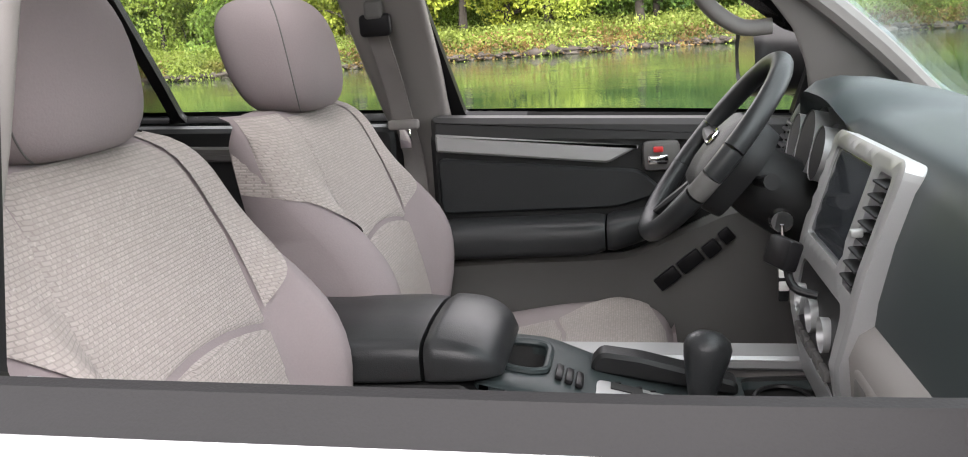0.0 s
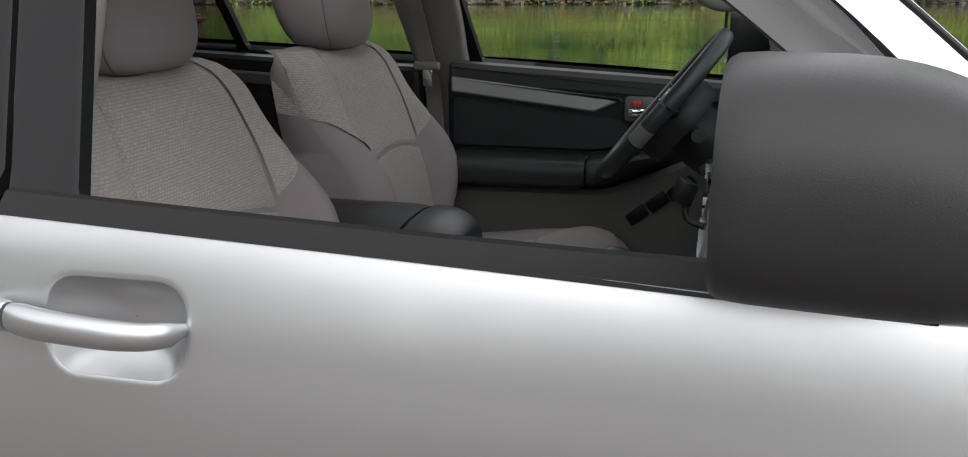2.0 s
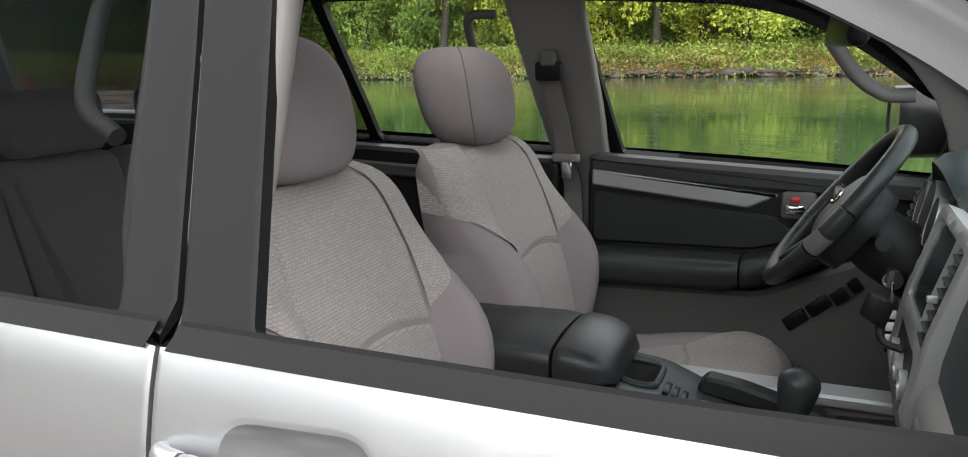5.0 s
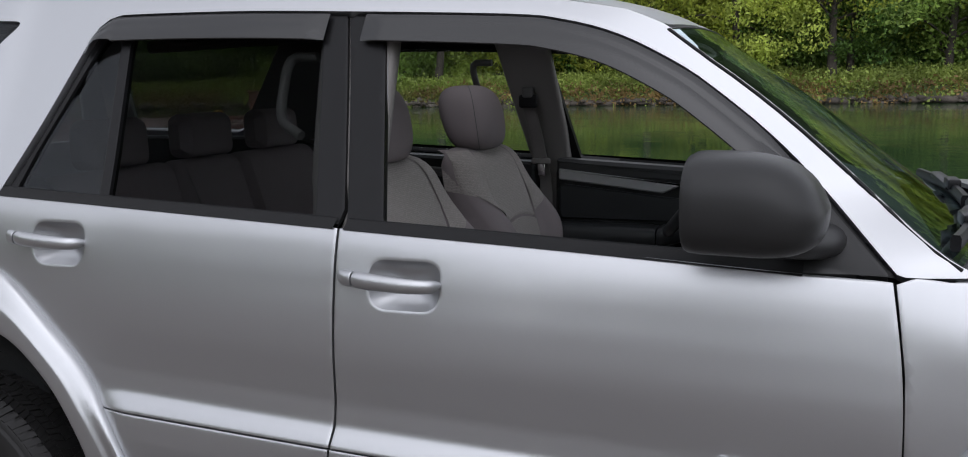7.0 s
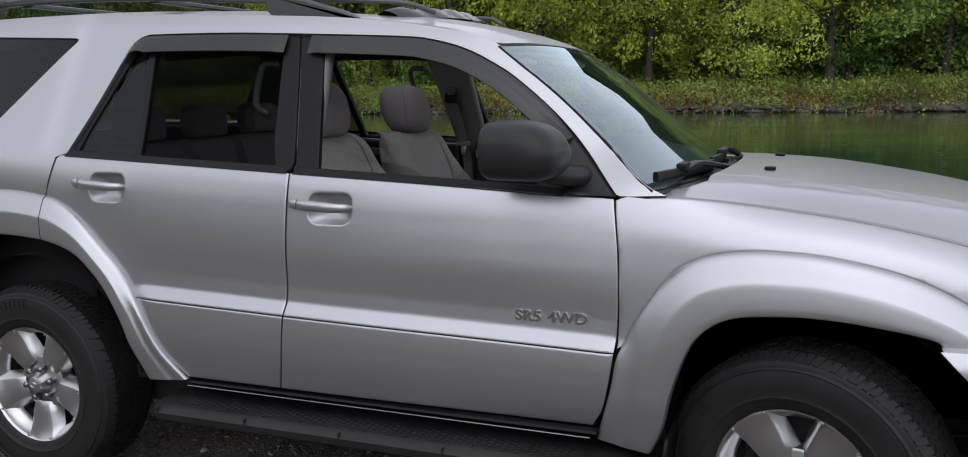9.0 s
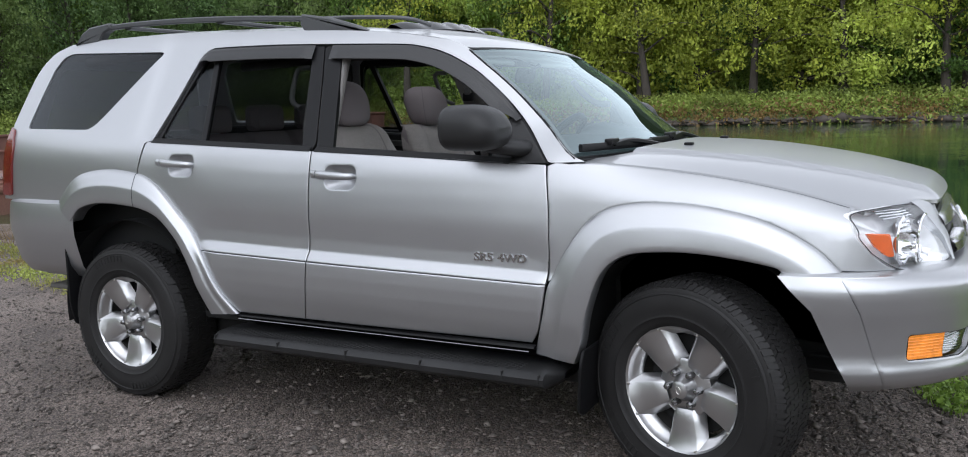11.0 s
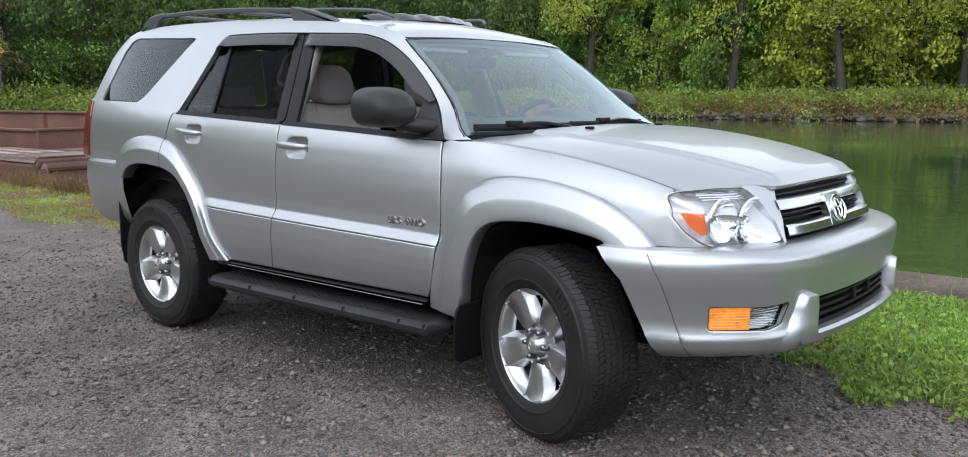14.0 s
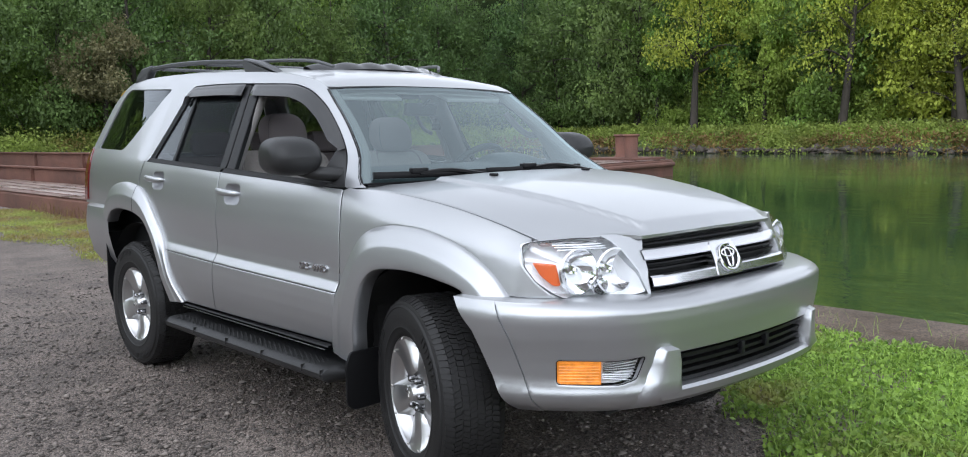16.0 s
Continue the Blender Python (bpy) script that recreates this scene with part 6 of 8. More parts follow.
def make_grille():
    g = new("grille")
    g.parent = car
    tagged(g, "dark grille with chrome bars and a round badge")
    o = rounded([(-0.46, 0.80), (0.46, 0.80), (0.455, 0.92), (0.43, 1.012), (-0.43, 1.012), (-0.455, 0.92)], 0.02)
    part("grille_back", skin(o, lambda y, z: (nose_x(y, z) - 0.055, y, z), 0.05, 0.01, out=(1, 0, 0)), M_DARK, g)
    ys = np.linspace(-0.44, 0.44, 40)

    def slat(z, h, d, m, nm, y=ys, label=""):
        rows = []
        for a, b in ((-h / 2, -0.03), (-h / 2, d - 0.006), (-h / 2 + 0.005, d), (h / 2 - 0.007, d), (h / 2, d - 0.008), (h / 2, -0.03)):
            zz = np.full(len(y), z + a)
            rows.append(np.column_stack([nose_x(y, zz) + b, y, zz]))
        rows.append(rows[0])
        part(nm, loft(rows), m, g, label)

    slat(0.950, 0.037, 0.016, M_SATIN, "chrome_bar", label="chrome bar")
    slat(0.860, 0.038, 0.020, M_SATIN, "chrome_bar", label="chrome bar")
    lip = [(y, z) for y, z in ((-0.42, 1.032), (0.42, 1.032), (0.405, 1.008), (0.2, 1.012), (0, 1.013), (-0.2, 1.012), (-0.405, 1.008))]
    part("grille_lip", skin(lip, lambda y, z: (nose_x(y, z) + 0.012, y, z), 0.02, 0.05, edge=0.004, out=(1, 0, 0)), M_PAINT, car, "silver lip over the grille")
    for z in (0.915, 0.897, 0.982, 0.822):
        slat(z, 0.007, -0.015, M_TRIM, "slat")
    slat(0.800, 0.012, 0.004, M_TRIM, "slat")
    for s in (-1, 1):
        side_p = rounded([(s * y, z) for y, z in ((0.395, 1.030), (0.56, 1.024), (0.533, 1.006), (0.503, 0.968), (0.477, 0.905), (0.457, 0.815), (0.447, 0.815), (0.441, 0.88), (0.424, 0.97), (0.405, 1.008))], 0.004)
        part("grille_surround", skin(side_p, lambda y, z: (nose_x(y, z) + 0.010, y, z), 0.02, 0.06, edge=0.004, out=(1, 0, 0)), M_PAINT, car, "silver strip between lamp and grille")
    # a plain oval badge on a chrome plate
    plate = rounded([(-0.092, 0.842), (0.092, 0.842), (0.080, 0.968), (-0.080, 0.968)], 0.02)
    part("badge_plate", skin(plate, lambda y, z: (nose_x(y, z) + 0.024, y, z), 0.03, 0.03, out=(1, 0, 0)), M_SATIN, g, "chrome badge plate")
    q = np.linspace(0, 2 * np.pi, 41)

    def oval(a, b, r, zc=0.905):
        y, z = a * np.cos(q), zc + b * np.sin(q)
        return tube(np.column_stack([nose_x(y, z) + 0.030, y, z]), r, 8, False)

    part("badge", join(oval(0.060, 0.045, 0.0060), oval(0.040, 0.0145, 0.0040, 0.921), oval(0.019, 0.035, 0.0040)), M_CHROME, g, "chrome oval badge")
    disc = np.column_stack([0.059 * np.cos(q[:-1]), 0.905 + 0.044 * np.sin(q[:-1])])
    part("badge_field", skin(disc, lambda y, z: (nose_x(y, z) + 0.027, y, z), 0.03, 0.01, out=(1, 0, 0)), M_TRIM, g)
    # lower intake
    a = new("lower_intake")
    a.parent = car
    tagged(a, "black slatted air intake in the bumper")
    yy = np.linspace(-0.46, 0.46, 30)
    uu = np.array([us(v) for v in yy])

    def inset(z, d):
        x, y, zz = bumper_map(uu, np.full(30, z))
        return np.column_stack([x - d, y, zz])

    part("intake_back", loft([inset(0.635, 0.06), inset(0.495, 0.06)]), M_DARK, a)
    for z in (0.605, 0.575, 0.548, 0.522):
        part("slat", loft([inset(z - 0.006, 0.05), inset(z - 0.006, 0.016), inset(z + 0.006, 0.016), inset(z + 0.006, 0.05)]), M_TRIM, a)
    for y in (-0.05, 0.12):
        x, yq, z = bumper_map(np.array([us(y)]), np.array([0.578]))
        part("clip", moved(box(-0.01, 0.012, -0.012, 0.012, -0.022, 0.022, 0.003), pose(x[0] - 0.015, y, 0.582)), M_TRIM, a)
    # guard beneath: posts and lower rail
    for s in (-1, 1):
        rows = []
        for z, w0, w1, d in ((0.655, 0.465, 0.515, 0.0), (0.645, 0.452, 0.53, 0.028), (0.60, 0.445, 0.54, 0.034), (0.54, 0.442, 0.565, 0.034), (0.50, 0.440, 0.60, 0.032), (0.45, 0.44, 0.62, 0.024), (0.425, 0.45, 0.63, -0.02)):
            f = np.array([0, 0, 0.04, 0.12, 0.3, 0.5, 0.68, 0.82, 0.92, 1.0])
            yq = s * (w0 + (w1 - w0) * f)
            dd = np.array([-0.05, d - 0.006, d - 0.001, d, d, d, d * 0.96, d * 0.82, d * 0.3, -0.004])
            x, y, zz = bumper_map(np.array([us(v) for v in yq]), np.full(10, z))
            rows.append(np.column_stack([x + dd, y, zz]))
        part("guard_post", loft(rows, False), M_PAINT, car, "silver bumper guard post", sharp=60)
    uu = np.array([us(v) for v in np.linspace(-0.52, 0.52, 30)])
    part("guard_rail", loft([inset(0.512, 0.05), inset(0.510, -0.012), inset(0.500, -0.024), inset(0.47, -0.026), inset(0.44, -0.018), inset(0.425, 0.02), inset(0.42, 0.08)]), M_PAINT, car, "silver lower bumper rail")


M_WS = glass("windscreen_glass", (0.64, 0.74, 0.75), gloss=0.21, shine=(0.76, 0.88, 0.91))
M_SATIN = mat("satin_chrome", (0.64, 0.64, 0.66), 0.20, 1.0, vary=0.04, scale=40)
M_FOGBACK = mat("frosted_reflector", (0.80, 0.80, 0.80), 0.4, 0.1, vary=0.08, scale=60, fine=90)
M_SILVERED = mat("silvered", (0.86, 0.86, 0.87), 0.30, 0.35, vary=0.06, scale=60, fine=90)
make_windscreen()
make_lamps()
make_grille()


M_LETTER = mat("dark_chrome_letters", (0.48, 0.48, 0.49), 0.2, 1.0, vary=0.02)


def make_badge_text():
    """Raised chrome lettering low on the front doors."""
    for s in (-1, 1):
        for txt, x in (("SR5", 0.604), ("4WD", 0.724)):
            c = bpy.data.curves.new("door_lettering", "FONT")
            c.body, c.size, c.extrude, c.align_x = txt, 0.043, 0.004, "CENTER"
            c.offset = 0.0011
            me = bpy.data.meshes.new_from_object(bpy.data.objects.new("lettering_source", c))
            o = part("door_lettering", me, M_LETTER, car, "raised chrome lettering")
            w = float(side_w(x, 0.815))
            o.matrix_local = pose(x, s * (w + 0.003), 0.796, 90, 0, 0 if s < 0 else 180) @ Matrix.Diagonal((1.22, 1, 1, 1))


make_badge_text()
# ---- wheels, steps, roof rack, underside ----
M_LUG = mat("dark_chrome", (0.22, 0.22, 0.225), 0.2, 0.9, vary=0.05)


# Barrel colour: brake dust, with the shade behind the spokes painted in.
M_DUST_SHADE = mat("dust_and_shade", (0.055, 0.053, 0.05), 0.6, 0.3, vary=0.3, scale=60, fine=300)


def make_wheel():
    w = new("wheel")
    w.parent = car
    tagged(w, "five-spoke alloy wheel with an all-terrain tyre")
    prof = [(0.222, -0.105), (0.232, -0.118), (0.245, -0.122), (0.258, -0.126), (0.262, -0.130), (0.266, -0.129), (0.270, -0.128), (0.290, -0.1325), (0.325, -0.130), (0.338, -0.127), (0.341, -0.1295), (0.345, -0.128), (0.348, -0.122), (0.358, -0.120), (0.364, -0.116), (0.372, -0.104), (0.376, -0.098),
            (0.379, -0.06), (0.380, 0.0), (0.379, 0.06), (0.376, 0.098), (0.364, 0.116), (0.325, 0.130), (0.262, 0.126), (0.235, 0.118), (0.222, 0.105), (0.222, -0.105)]
    tyre = part("tyre", lathe(prof, 72), M_RUBBER, w, "black all-terrain tyre", sharp=50)
    r = np.random.default_rng(3)
    blocks = []
    for ring, (y0, y1, n, hh) in enumerate(((-0.118, -0.088, 104, 0), (-0.086, -0.059, 118, 0), (-0.057, -0.030, 112, 0), (-0.028, -0.001, 118, 0), (0.001, 0.028, 112, 0), (0.030, 0.057, 118, 0), (0.059, 0.086, 112, 0), (0.088, 0.118, 104, 0))):
        for i in range(n):
            a0 = 2 * np.pi * (i + 0.5 * (ring % 2)) / n
            a0 += 2 * np.pi / n * r.uniform(-0.14, 0.14)
            da = 2 * np.pi / n * r.uniform(0.55, 0.86)
            sk = r.uniform(0.004, 0.03) * (1 if ring % 2 else -1)
            hh = r.uniform(0.0015, 0.0055)
            edge = ring in (0, 7)
            pts = []
            for rr in (0.372, 0.380 + hh):
                for y, t in ((y0, -0.5), (y1, -0.5), (y1, 0.5), (y0, 0.5)):
                    q = a0 + t * da + (sk if y == y1 else -sk) * 0.5
                    rad = rr - (0.018 if edge and abs(y) > 0.11 else 0)
                    pts.append((rad * np.cos(q), y, rad * np.sin(q)))
            blocks.append((pts, [(4, 5, 6, 7), (0, 1, 5, 4), (1, 2, 6, 5), (2, 3, 7, 6), (3, 0, 4, 7)]))
    tagged(part("tread", join(*blocks), M_RUBBER, tyre, sharp=20), kind="stuff")
    # raised unreadable marks on the side wall
    marks = []
    for c, n in ((1.9, 9), (-1.2, 9), (3.9, 6)):
        for i in range(n):
            q = c + (i - n / 2) * 0.075
            marks.append(moved(box(-0.007, 0.007, -0.0012, 0.0012, -0.016, 0.016, 0.0), Matrix.Translation((0.318 * np.cos(q), -0.1325, 0.318 * np.sin(q))) @ Matrix.Rotation(-(q - np.pi / 2), 4, "Y")))
    tagged(part("sidewall_relief", join(*marks), M_RUBBER, tyre), kind="stuff")
    rim = part("rim", lathe([(0.206, -0.070), (0.212, -0.082), (0.222, -0.095), (0.228, -0.112), (0.236, -0.118), (0.237, -0.110), (0.228, -0.10)], 64), M_ALLOY, w, "silver alloy rim")
    part("barrel", lathe([(0.224, 0.10), (0.216, 0.095), (0.205, 0.02), (0.200, -0.045), (0.206, -0.070)], 64), M_DUST_SHADE, rim, "dusty inside of the rim with shade painted in")
    for i in range(5):
        # a broad flat spoke
        rows = []
        for rr, hw, d, t in ((0.076, 0.046, -0.078, 0.05), (0.092, 0.052, -0.086, 0.05), (0.12, 0.058, -0.089, 0.045), (0.165, 0.066, -0.092, 0.04), (0.20, 0.072, -0.100, 0.03), (0.226, 0.077, -0.112, 0.02)):
            rows.append([(rr, d + t, -hw - 0.010), (rr, d + 0.022, -hw), (rr, d + 0.002, -hw + 0.013), (rr, d, -hw + 0.017), (rr, d - 0.001, 0), (rr, d, hw - 0.017), (rr, d + 0.002, hw - 0.013), (rr, d + 0.022, hw), (rr, d + t, hw + 0.010)])
        sp = loft(rows)
        part("spoke", moved(sp, Matrix.Rotation(2 * np.pi * i / 5 + 0.31, 4, "Y")), M_ALLOY, rim)
        for e in (-1, 1):
            q = 2 * np.pi * i / 5 + 0.31 + e * 0.26
            part("rivet", moved(lathe([(0, -0.004), (0.004, -0.003), (0.005, 0.002)], 8), Matrix.Translation((0.218 * np.cos(q), -0.111, -0.218 * np.sin(q)))), M_STEEL, rim)
    part("rim_face", lathe([(0.190, -0.052), (0.192, -0.062), (0.198, -0.072), (0.208, -0.084), (0.216, -0.096), (0.219, -0.108), (0.226, -0.114)], 64), M_ALLOY, rim)
    part("hub", lathe([(0.0, -0.070), (0.096, -0.073), (0.104, -0.069), (0.106, -0.02)], 40), M_ALLOY, rim)
    part("centre_cap", lathe([(0.0, -0.118), (0.018, -0.117), (0.030, -0.112), (0.034, -0.100), (0.046, -0.082), (0.05, -0.07)], 32), M_ALLOY, rim, "silver centre cap")
    q = np.linspace(0, 2 * np.pi, 25)
    part("cap_mark", tube(np.column_stack([0.013 * np.cos(q), np.full(25, -0.118), 0.009 * np.sin(q)]), 0.0016, 6, False), M_STEEL, rim)
    for i in range(6):
        q = 2 * np.pi * i / 6 + 0.2
        at = Matrix.Translation((0.060 * np.cos(q), 0, 0.060 * np.sin(q)))
        part("lug_nut", moved(lathe([(0.0, -0.108), (0.008, -0.106), (0.0125, -0.099), (0.0135, -0.07)], 12), at), M_LUG, rim, sharp=20)
    part("brake_disc", lathe([(0.0, -0.01), (0.178, -0.01), (0.178, 0.012), (0.0, 0.012)], 40), M_DARK, w)
    return w


def place_wheels():
    w = make_wheel()
    y = 0.770
    w.matrix_basis = pose(-1.395, -y, 0.380)
    for x, s, turn in ((1.395, -1, -17), (-1.395, 1, 0), (1.395, 1, -17)):
        copy_thing(w, pose(x, s * y, 0.380, 0, 70 * (x > 0), turn) if s < 0 else pose(x, s * y, 0.380, 0, 25, 180 + turn))


place_wheels()


def make_steps():
    for s in (-1, 1):
        st = new("side_step")
        st.parent = car
        tagged(st, "black running board with a studded tread")
        xs = spline([(-0.80, 0), (-0.77, 0), (-0.70, 0), (0.0, 0), (0.80, 0), (0.905, 0), (0.93, 0)], 40)[:, 0]
        taper = np.clip(np.minimum((xs + 0.805) / 0.07, (0.935 - xs) / 0.03), 0.15, 1) ** 0.5
        rows = []
        for y, z in ((0.74, 0.405), (0.83, 0.412), (0.93, 0.408), (0.965, 0.400), (0.980, 0.385), (0.975, 0.362), (0.95, 0.345), (0.88, 0.338), (0.74, 0.345)):
            rows.append(np.column_stack([xs, s * (0.80 + (y - 0.80) * np.where(y > 0.8, taper, 1)), 0.378 + (z - 0.378) * taper]))
        part("board", loft(rows), M_MIRROR, st, "black moulded board")
        studs = []
        for i in range(62):
            for j in range(4):
                x, y = -0.66 + i * 0.0235, 0.865 + j * 0.022 + 0.011 * (i % 2)
                studs.append(moved(prism(rounded([(-0.007, 0), (0, -0.006), (0.007, 0), (0, 0.006)], 0.001, 2), "z", 0, 0.003, 0.001), pose(x, s * y, 0.4085)))
        tagged(part("stud_pattern", join(*studs), M_MIRROR, st), kind="stuff")
        for x in (-0.72, -0.36, 0.0, 0.36, 0.72, 0.87):
            part("seam", box(x - 0.002, x + 0.002, min(s * 0.96, s * 0.981), max(s * 0.96, s * 0.981), 0.372, 0.402, 0), M_DARK, st)
        sx = np.linspace(-0.66, 0.82, 12)
        rows = []
        for y, z in ((0.876, 0.487), (0.900, 0.484), (0.904, 0.478), (0.894, 0.471), (0.83, 0.455), (0.76, 0.40)):
            rows.append(np.column_stack([sx, np.full(12, s * y), np.full(12, z)]))
        part("rocker_strip", loft(rows), M_TRIM, car, "black sill under the doors")
        part("rocker_bright", tube([(-0.64, s * 0.906, 0.468), (0.80, s * 0.906, 0.466)], 0.0028, 8), M_LUG, car, "thin bright strip on the sill")
        # mud flaps
        for pts, x0 in (([(0.70, 0.50), (0.93, 0.50), (0.95, 0.44), (0.94, 0.27), (0.90, 0.245), (0.72, 0.25), (0.70, 0.30)], 0.985), ([(0.68, 0.80), (0.90, 0.80), (0.905, 0.45), (0.88, 0.33), (0.70, 0.32), (0.68, 0.36)], -1.80)):
            part("mud_flap", moved(prism(rounded([(s * y, z) for y, z in pts], 0.02), "x", 0, 0.012, 0.003), pose(x0, 0, 0, 0, 4 if x0 > 0 else 0, 0)), M_TRIM, car, "black mud flap")
        # wheel-well liners
        for xc in (1.395, -1.395):
            q = np.linspace(np.radians(8), np.radians(188), 30)
            rad = 0.505 if xc > 0 else 0.50
            rows = [np.column_stack([xc + rad * np.cos(q), np.full(30, s * y), 0.40 + rad * 0.96 * np.sin(q)]) for y in (0.845, 0.80, 0.60, 0.42)]
            rows.append(np.column_stack([np.full(30, xc), np.full(30, s * 0.42), np.full(30, 0.5)]))
            part("wheel_well", loft(rows), M_DARK, car, "black wheel-well liner")


def make_rack():
    rk = new("roof_rack")
    rk.parent = car
    tagged(rk, "dark grey roof rack with cross bars")
    m = M_RACK
    for s in (-1, 1):
        p = spline([(-1.92, 0.545, 0.0), (-1.87, 0.548, 0.045), (-1.77, 0.55, 0.068), (-1.5, 0.55, 0.075), (-0.9, 0.55, 0.072), (-0.40, 0.55, 0.062)], 40)
        z = np.array([float(rail(x)) for x in p[:, 0]]) - 0.01 + p[:, 2]
        part("side_rail", bar(np.column_stack([p[:, 0], s * p[:, 1], z]), 0.036, 0.026), m, rk, "dark grey side rail")
        for pts in ([(-2.00, -0.008), (-1.95, 0.045), (-1.88, 0.076), (-1.72, 0.088), (-1.72, 0.056), (-1.77, 0.04), (-1.81, -0.006)], [(-0.46, 0.078), (-0.30, 0.060), (-0.16, 0.028), (-0.06, -0.006), (-0.44, -0.006), (-0.47, 0.03)]):
            o = rounded([(x, float(rail(x)) - 0.004 + z) for x, z in pts], 0.012)
            part("rail_foot", prism(o, "y", s * 0.525, s * 0.578, 0.008), m, rk, "dark grey rail end")
        part("front_loop", tube(spline([(-0.40, s * 0.55, float(rail(-0.4)) + 0.052), (-0.22, s * 0.5, float(rail(-0.22)) + 0.062), (0.0, s * 0.42, float(rail(0.0)) + 0.07), (0.09, s * 0.35, float(rail(0.09)) + 0.05)], 20), 0.009, 8), m, rk)
    for x in (-1.62, -0.98):
        y = np.linspace(-0.545, 0.545, 16)
        part("cross_bar", bar(np.column_stack([np.full(16, x), y, np.full(16, float(rail(x)) + 0.052)]), 0.05, 0.018), m, rk, "dark grey cross bar")
    # wind deflector over the sunroof
    y = np.linspace(-0.42, 0.42, 60)
    zz = np.array([float(roof_z(0.06, v)) for v in y])
    wav = 0.010 * np.abs(np.sin(y * 22))
    rows = [np.column_stack([np.full(60, 0.10) - 0.1 * (y / 0.42) ** 2, y, zz + 0.001]), np.column_stack([np.full(60, 0.05) - 0.1 * (y / 0.42) ** 2, y, zz + 0.026 + wav]), np.column_stack([np.full(60, 0.02) - 0.1 * (y / 0.42) ** 2, y, zz + 0.032 + wav]), np.column_stack([np.full(60, -0.03) - 0.1 * (y / 0.42) ** 2, y, zz + 0.002])]
    part("wind_deflector", loft(rows), M_VISOR, car, "smoked sunroof wind deflector")


make_steps()
make_rack()


def make_underside():
    """Floor pan, frame rails and axles that close the car beneath."""
    # The third, deep box is added to darken the ground under the car.
    part("floor_pan", join(box(-1.72, 1.0, -0.74, 0.74, 0.40, 0.46, 0.02), box(-2.3, -1.7, -0.74, 0.74, 0.60, 0.66, 0.02), box(-1.7, 0.98, -0.64, 0.64, 0.27, 0.42, 0.03)), M_DARK, car)
    part("engine_bay", box(0.95, 1.95, -0.42, 0.42, 0.36, 0.94, 0.04), M_DARK, car, "dark engine bay")
    for s in (-1, 1):
        part("frame_rail", box(-1.9, 2.0, min(s * 0.38, s * 0.46), max(s * 0.38, s * 0.46), 0.34, 0.44, 0.01), M_DARK, car)
    # An unseen sheet, added to keep light off the ground below the bumper.
    part("ground_shade_sheet", box(1.0, 2.05, -0.60, 0.60, 0.415, 0.43, 0.006), M_DARK, car, "black sheet added under the engine to darken the ground")
    part("rear_axle", tube([(-1.395, -0.66, 0.38), (-1.395, 0.66, 0.38)], 0.05, 12), M_DARK, car)
    part("front_axle", tube([(1.395, -0.62, 0.37), (1.395, 0.62, 0.37)], 0.04, 12), M_DARK, car)
    part("firewall", box(0.93, 0.97, -0.74, 0.74, 0.42, 1.10, 0), M_DARK, car)


make_underside()
# ---- the cabin ----
def weave(name, a, b, base, light, size=0.0075):
    """Woven seat cloth: rows of small raised dashes, laid out on two axes."""
    m = mat(name, base, 0.85, vary=0.06, scale=30, fine=500, spec=0.2)
    n, k = m.node_tree.nodes, m.node_tree.links
    pb = n["Principled BSDF"]
    tc, sp, cb, br = n.new("ShaderNodeTexCoord"), n.new("ShaderNodeSeparateXYZ"), n.new("ShaderNodeCombineXYZ"), n.new("ShaderNodeTexBrick")
    k.new(tc.outputs["Object"], sp.inputs[0])
    k.new(sp.outputs[a], cb.inputs[0])
    k.new(sp.outputs[b], cb.inputs[1])
    k.new(cb.outputs[0], br.inputs["Vector"])
    br.inputs["Scale"].default_value = 1.0
    br.inputs["Brick Width"].default_value, br.inputs["Row Height"].default_value = size, size * 0.62
    br.inputs["Mortar Size"].default_value, br.inputs["Mortar Smooth"].default_value = size * 0.12, 0.8
    c = np.array(base)
    br.inputs["Color1"].default_value, br.inputs["Color2"].default_value, br.inputs["Mortar"].default_value = (*(c * 1.10), 1), (*(c * 0.95), 1), (*(c * 0.84), 1)
    ns = n.new("ShaderNodeTexNoise")
    ns.inputs["Scale"].default_value, ns.inputs["Detail"].default_value = 260, 1
    k.new(tc.outputs["Object"], ns.inputs["Vector"])
    mr = n.new("ShaderNodeMapRange")
    mr.inputs["From Min"].default_value, mr.inputs["From Max"].default_value = 0.62, 0.90
    k.new(ns.outputs["Fac"], mr.inputs["Value"])
    mx = n.new("ShaderNodeMix")
    mx.data_type = "RGBA"
    k.new(mr.outputs[0], mx.inputs["Factor"])
    k.new(br.outputs["Color"], mx.inputs["A"])
    mx.inputs["B"].default_value = (*light, 1)
    k.new(mx.outputs["Result"], pb.inputs["Base Color"])
    bp = n.new("ShaderNodeBump")
    bp.inputs["Strength"].default_value, bp.inputs["Distance"].default_value = 0.4, 0.002
    bp.invert = True
    k.new(br.outputs["Fac"], bp.inputs["Height"])
    k.new(bp.outputs[0], pb.inputs["Normal"])
    return m


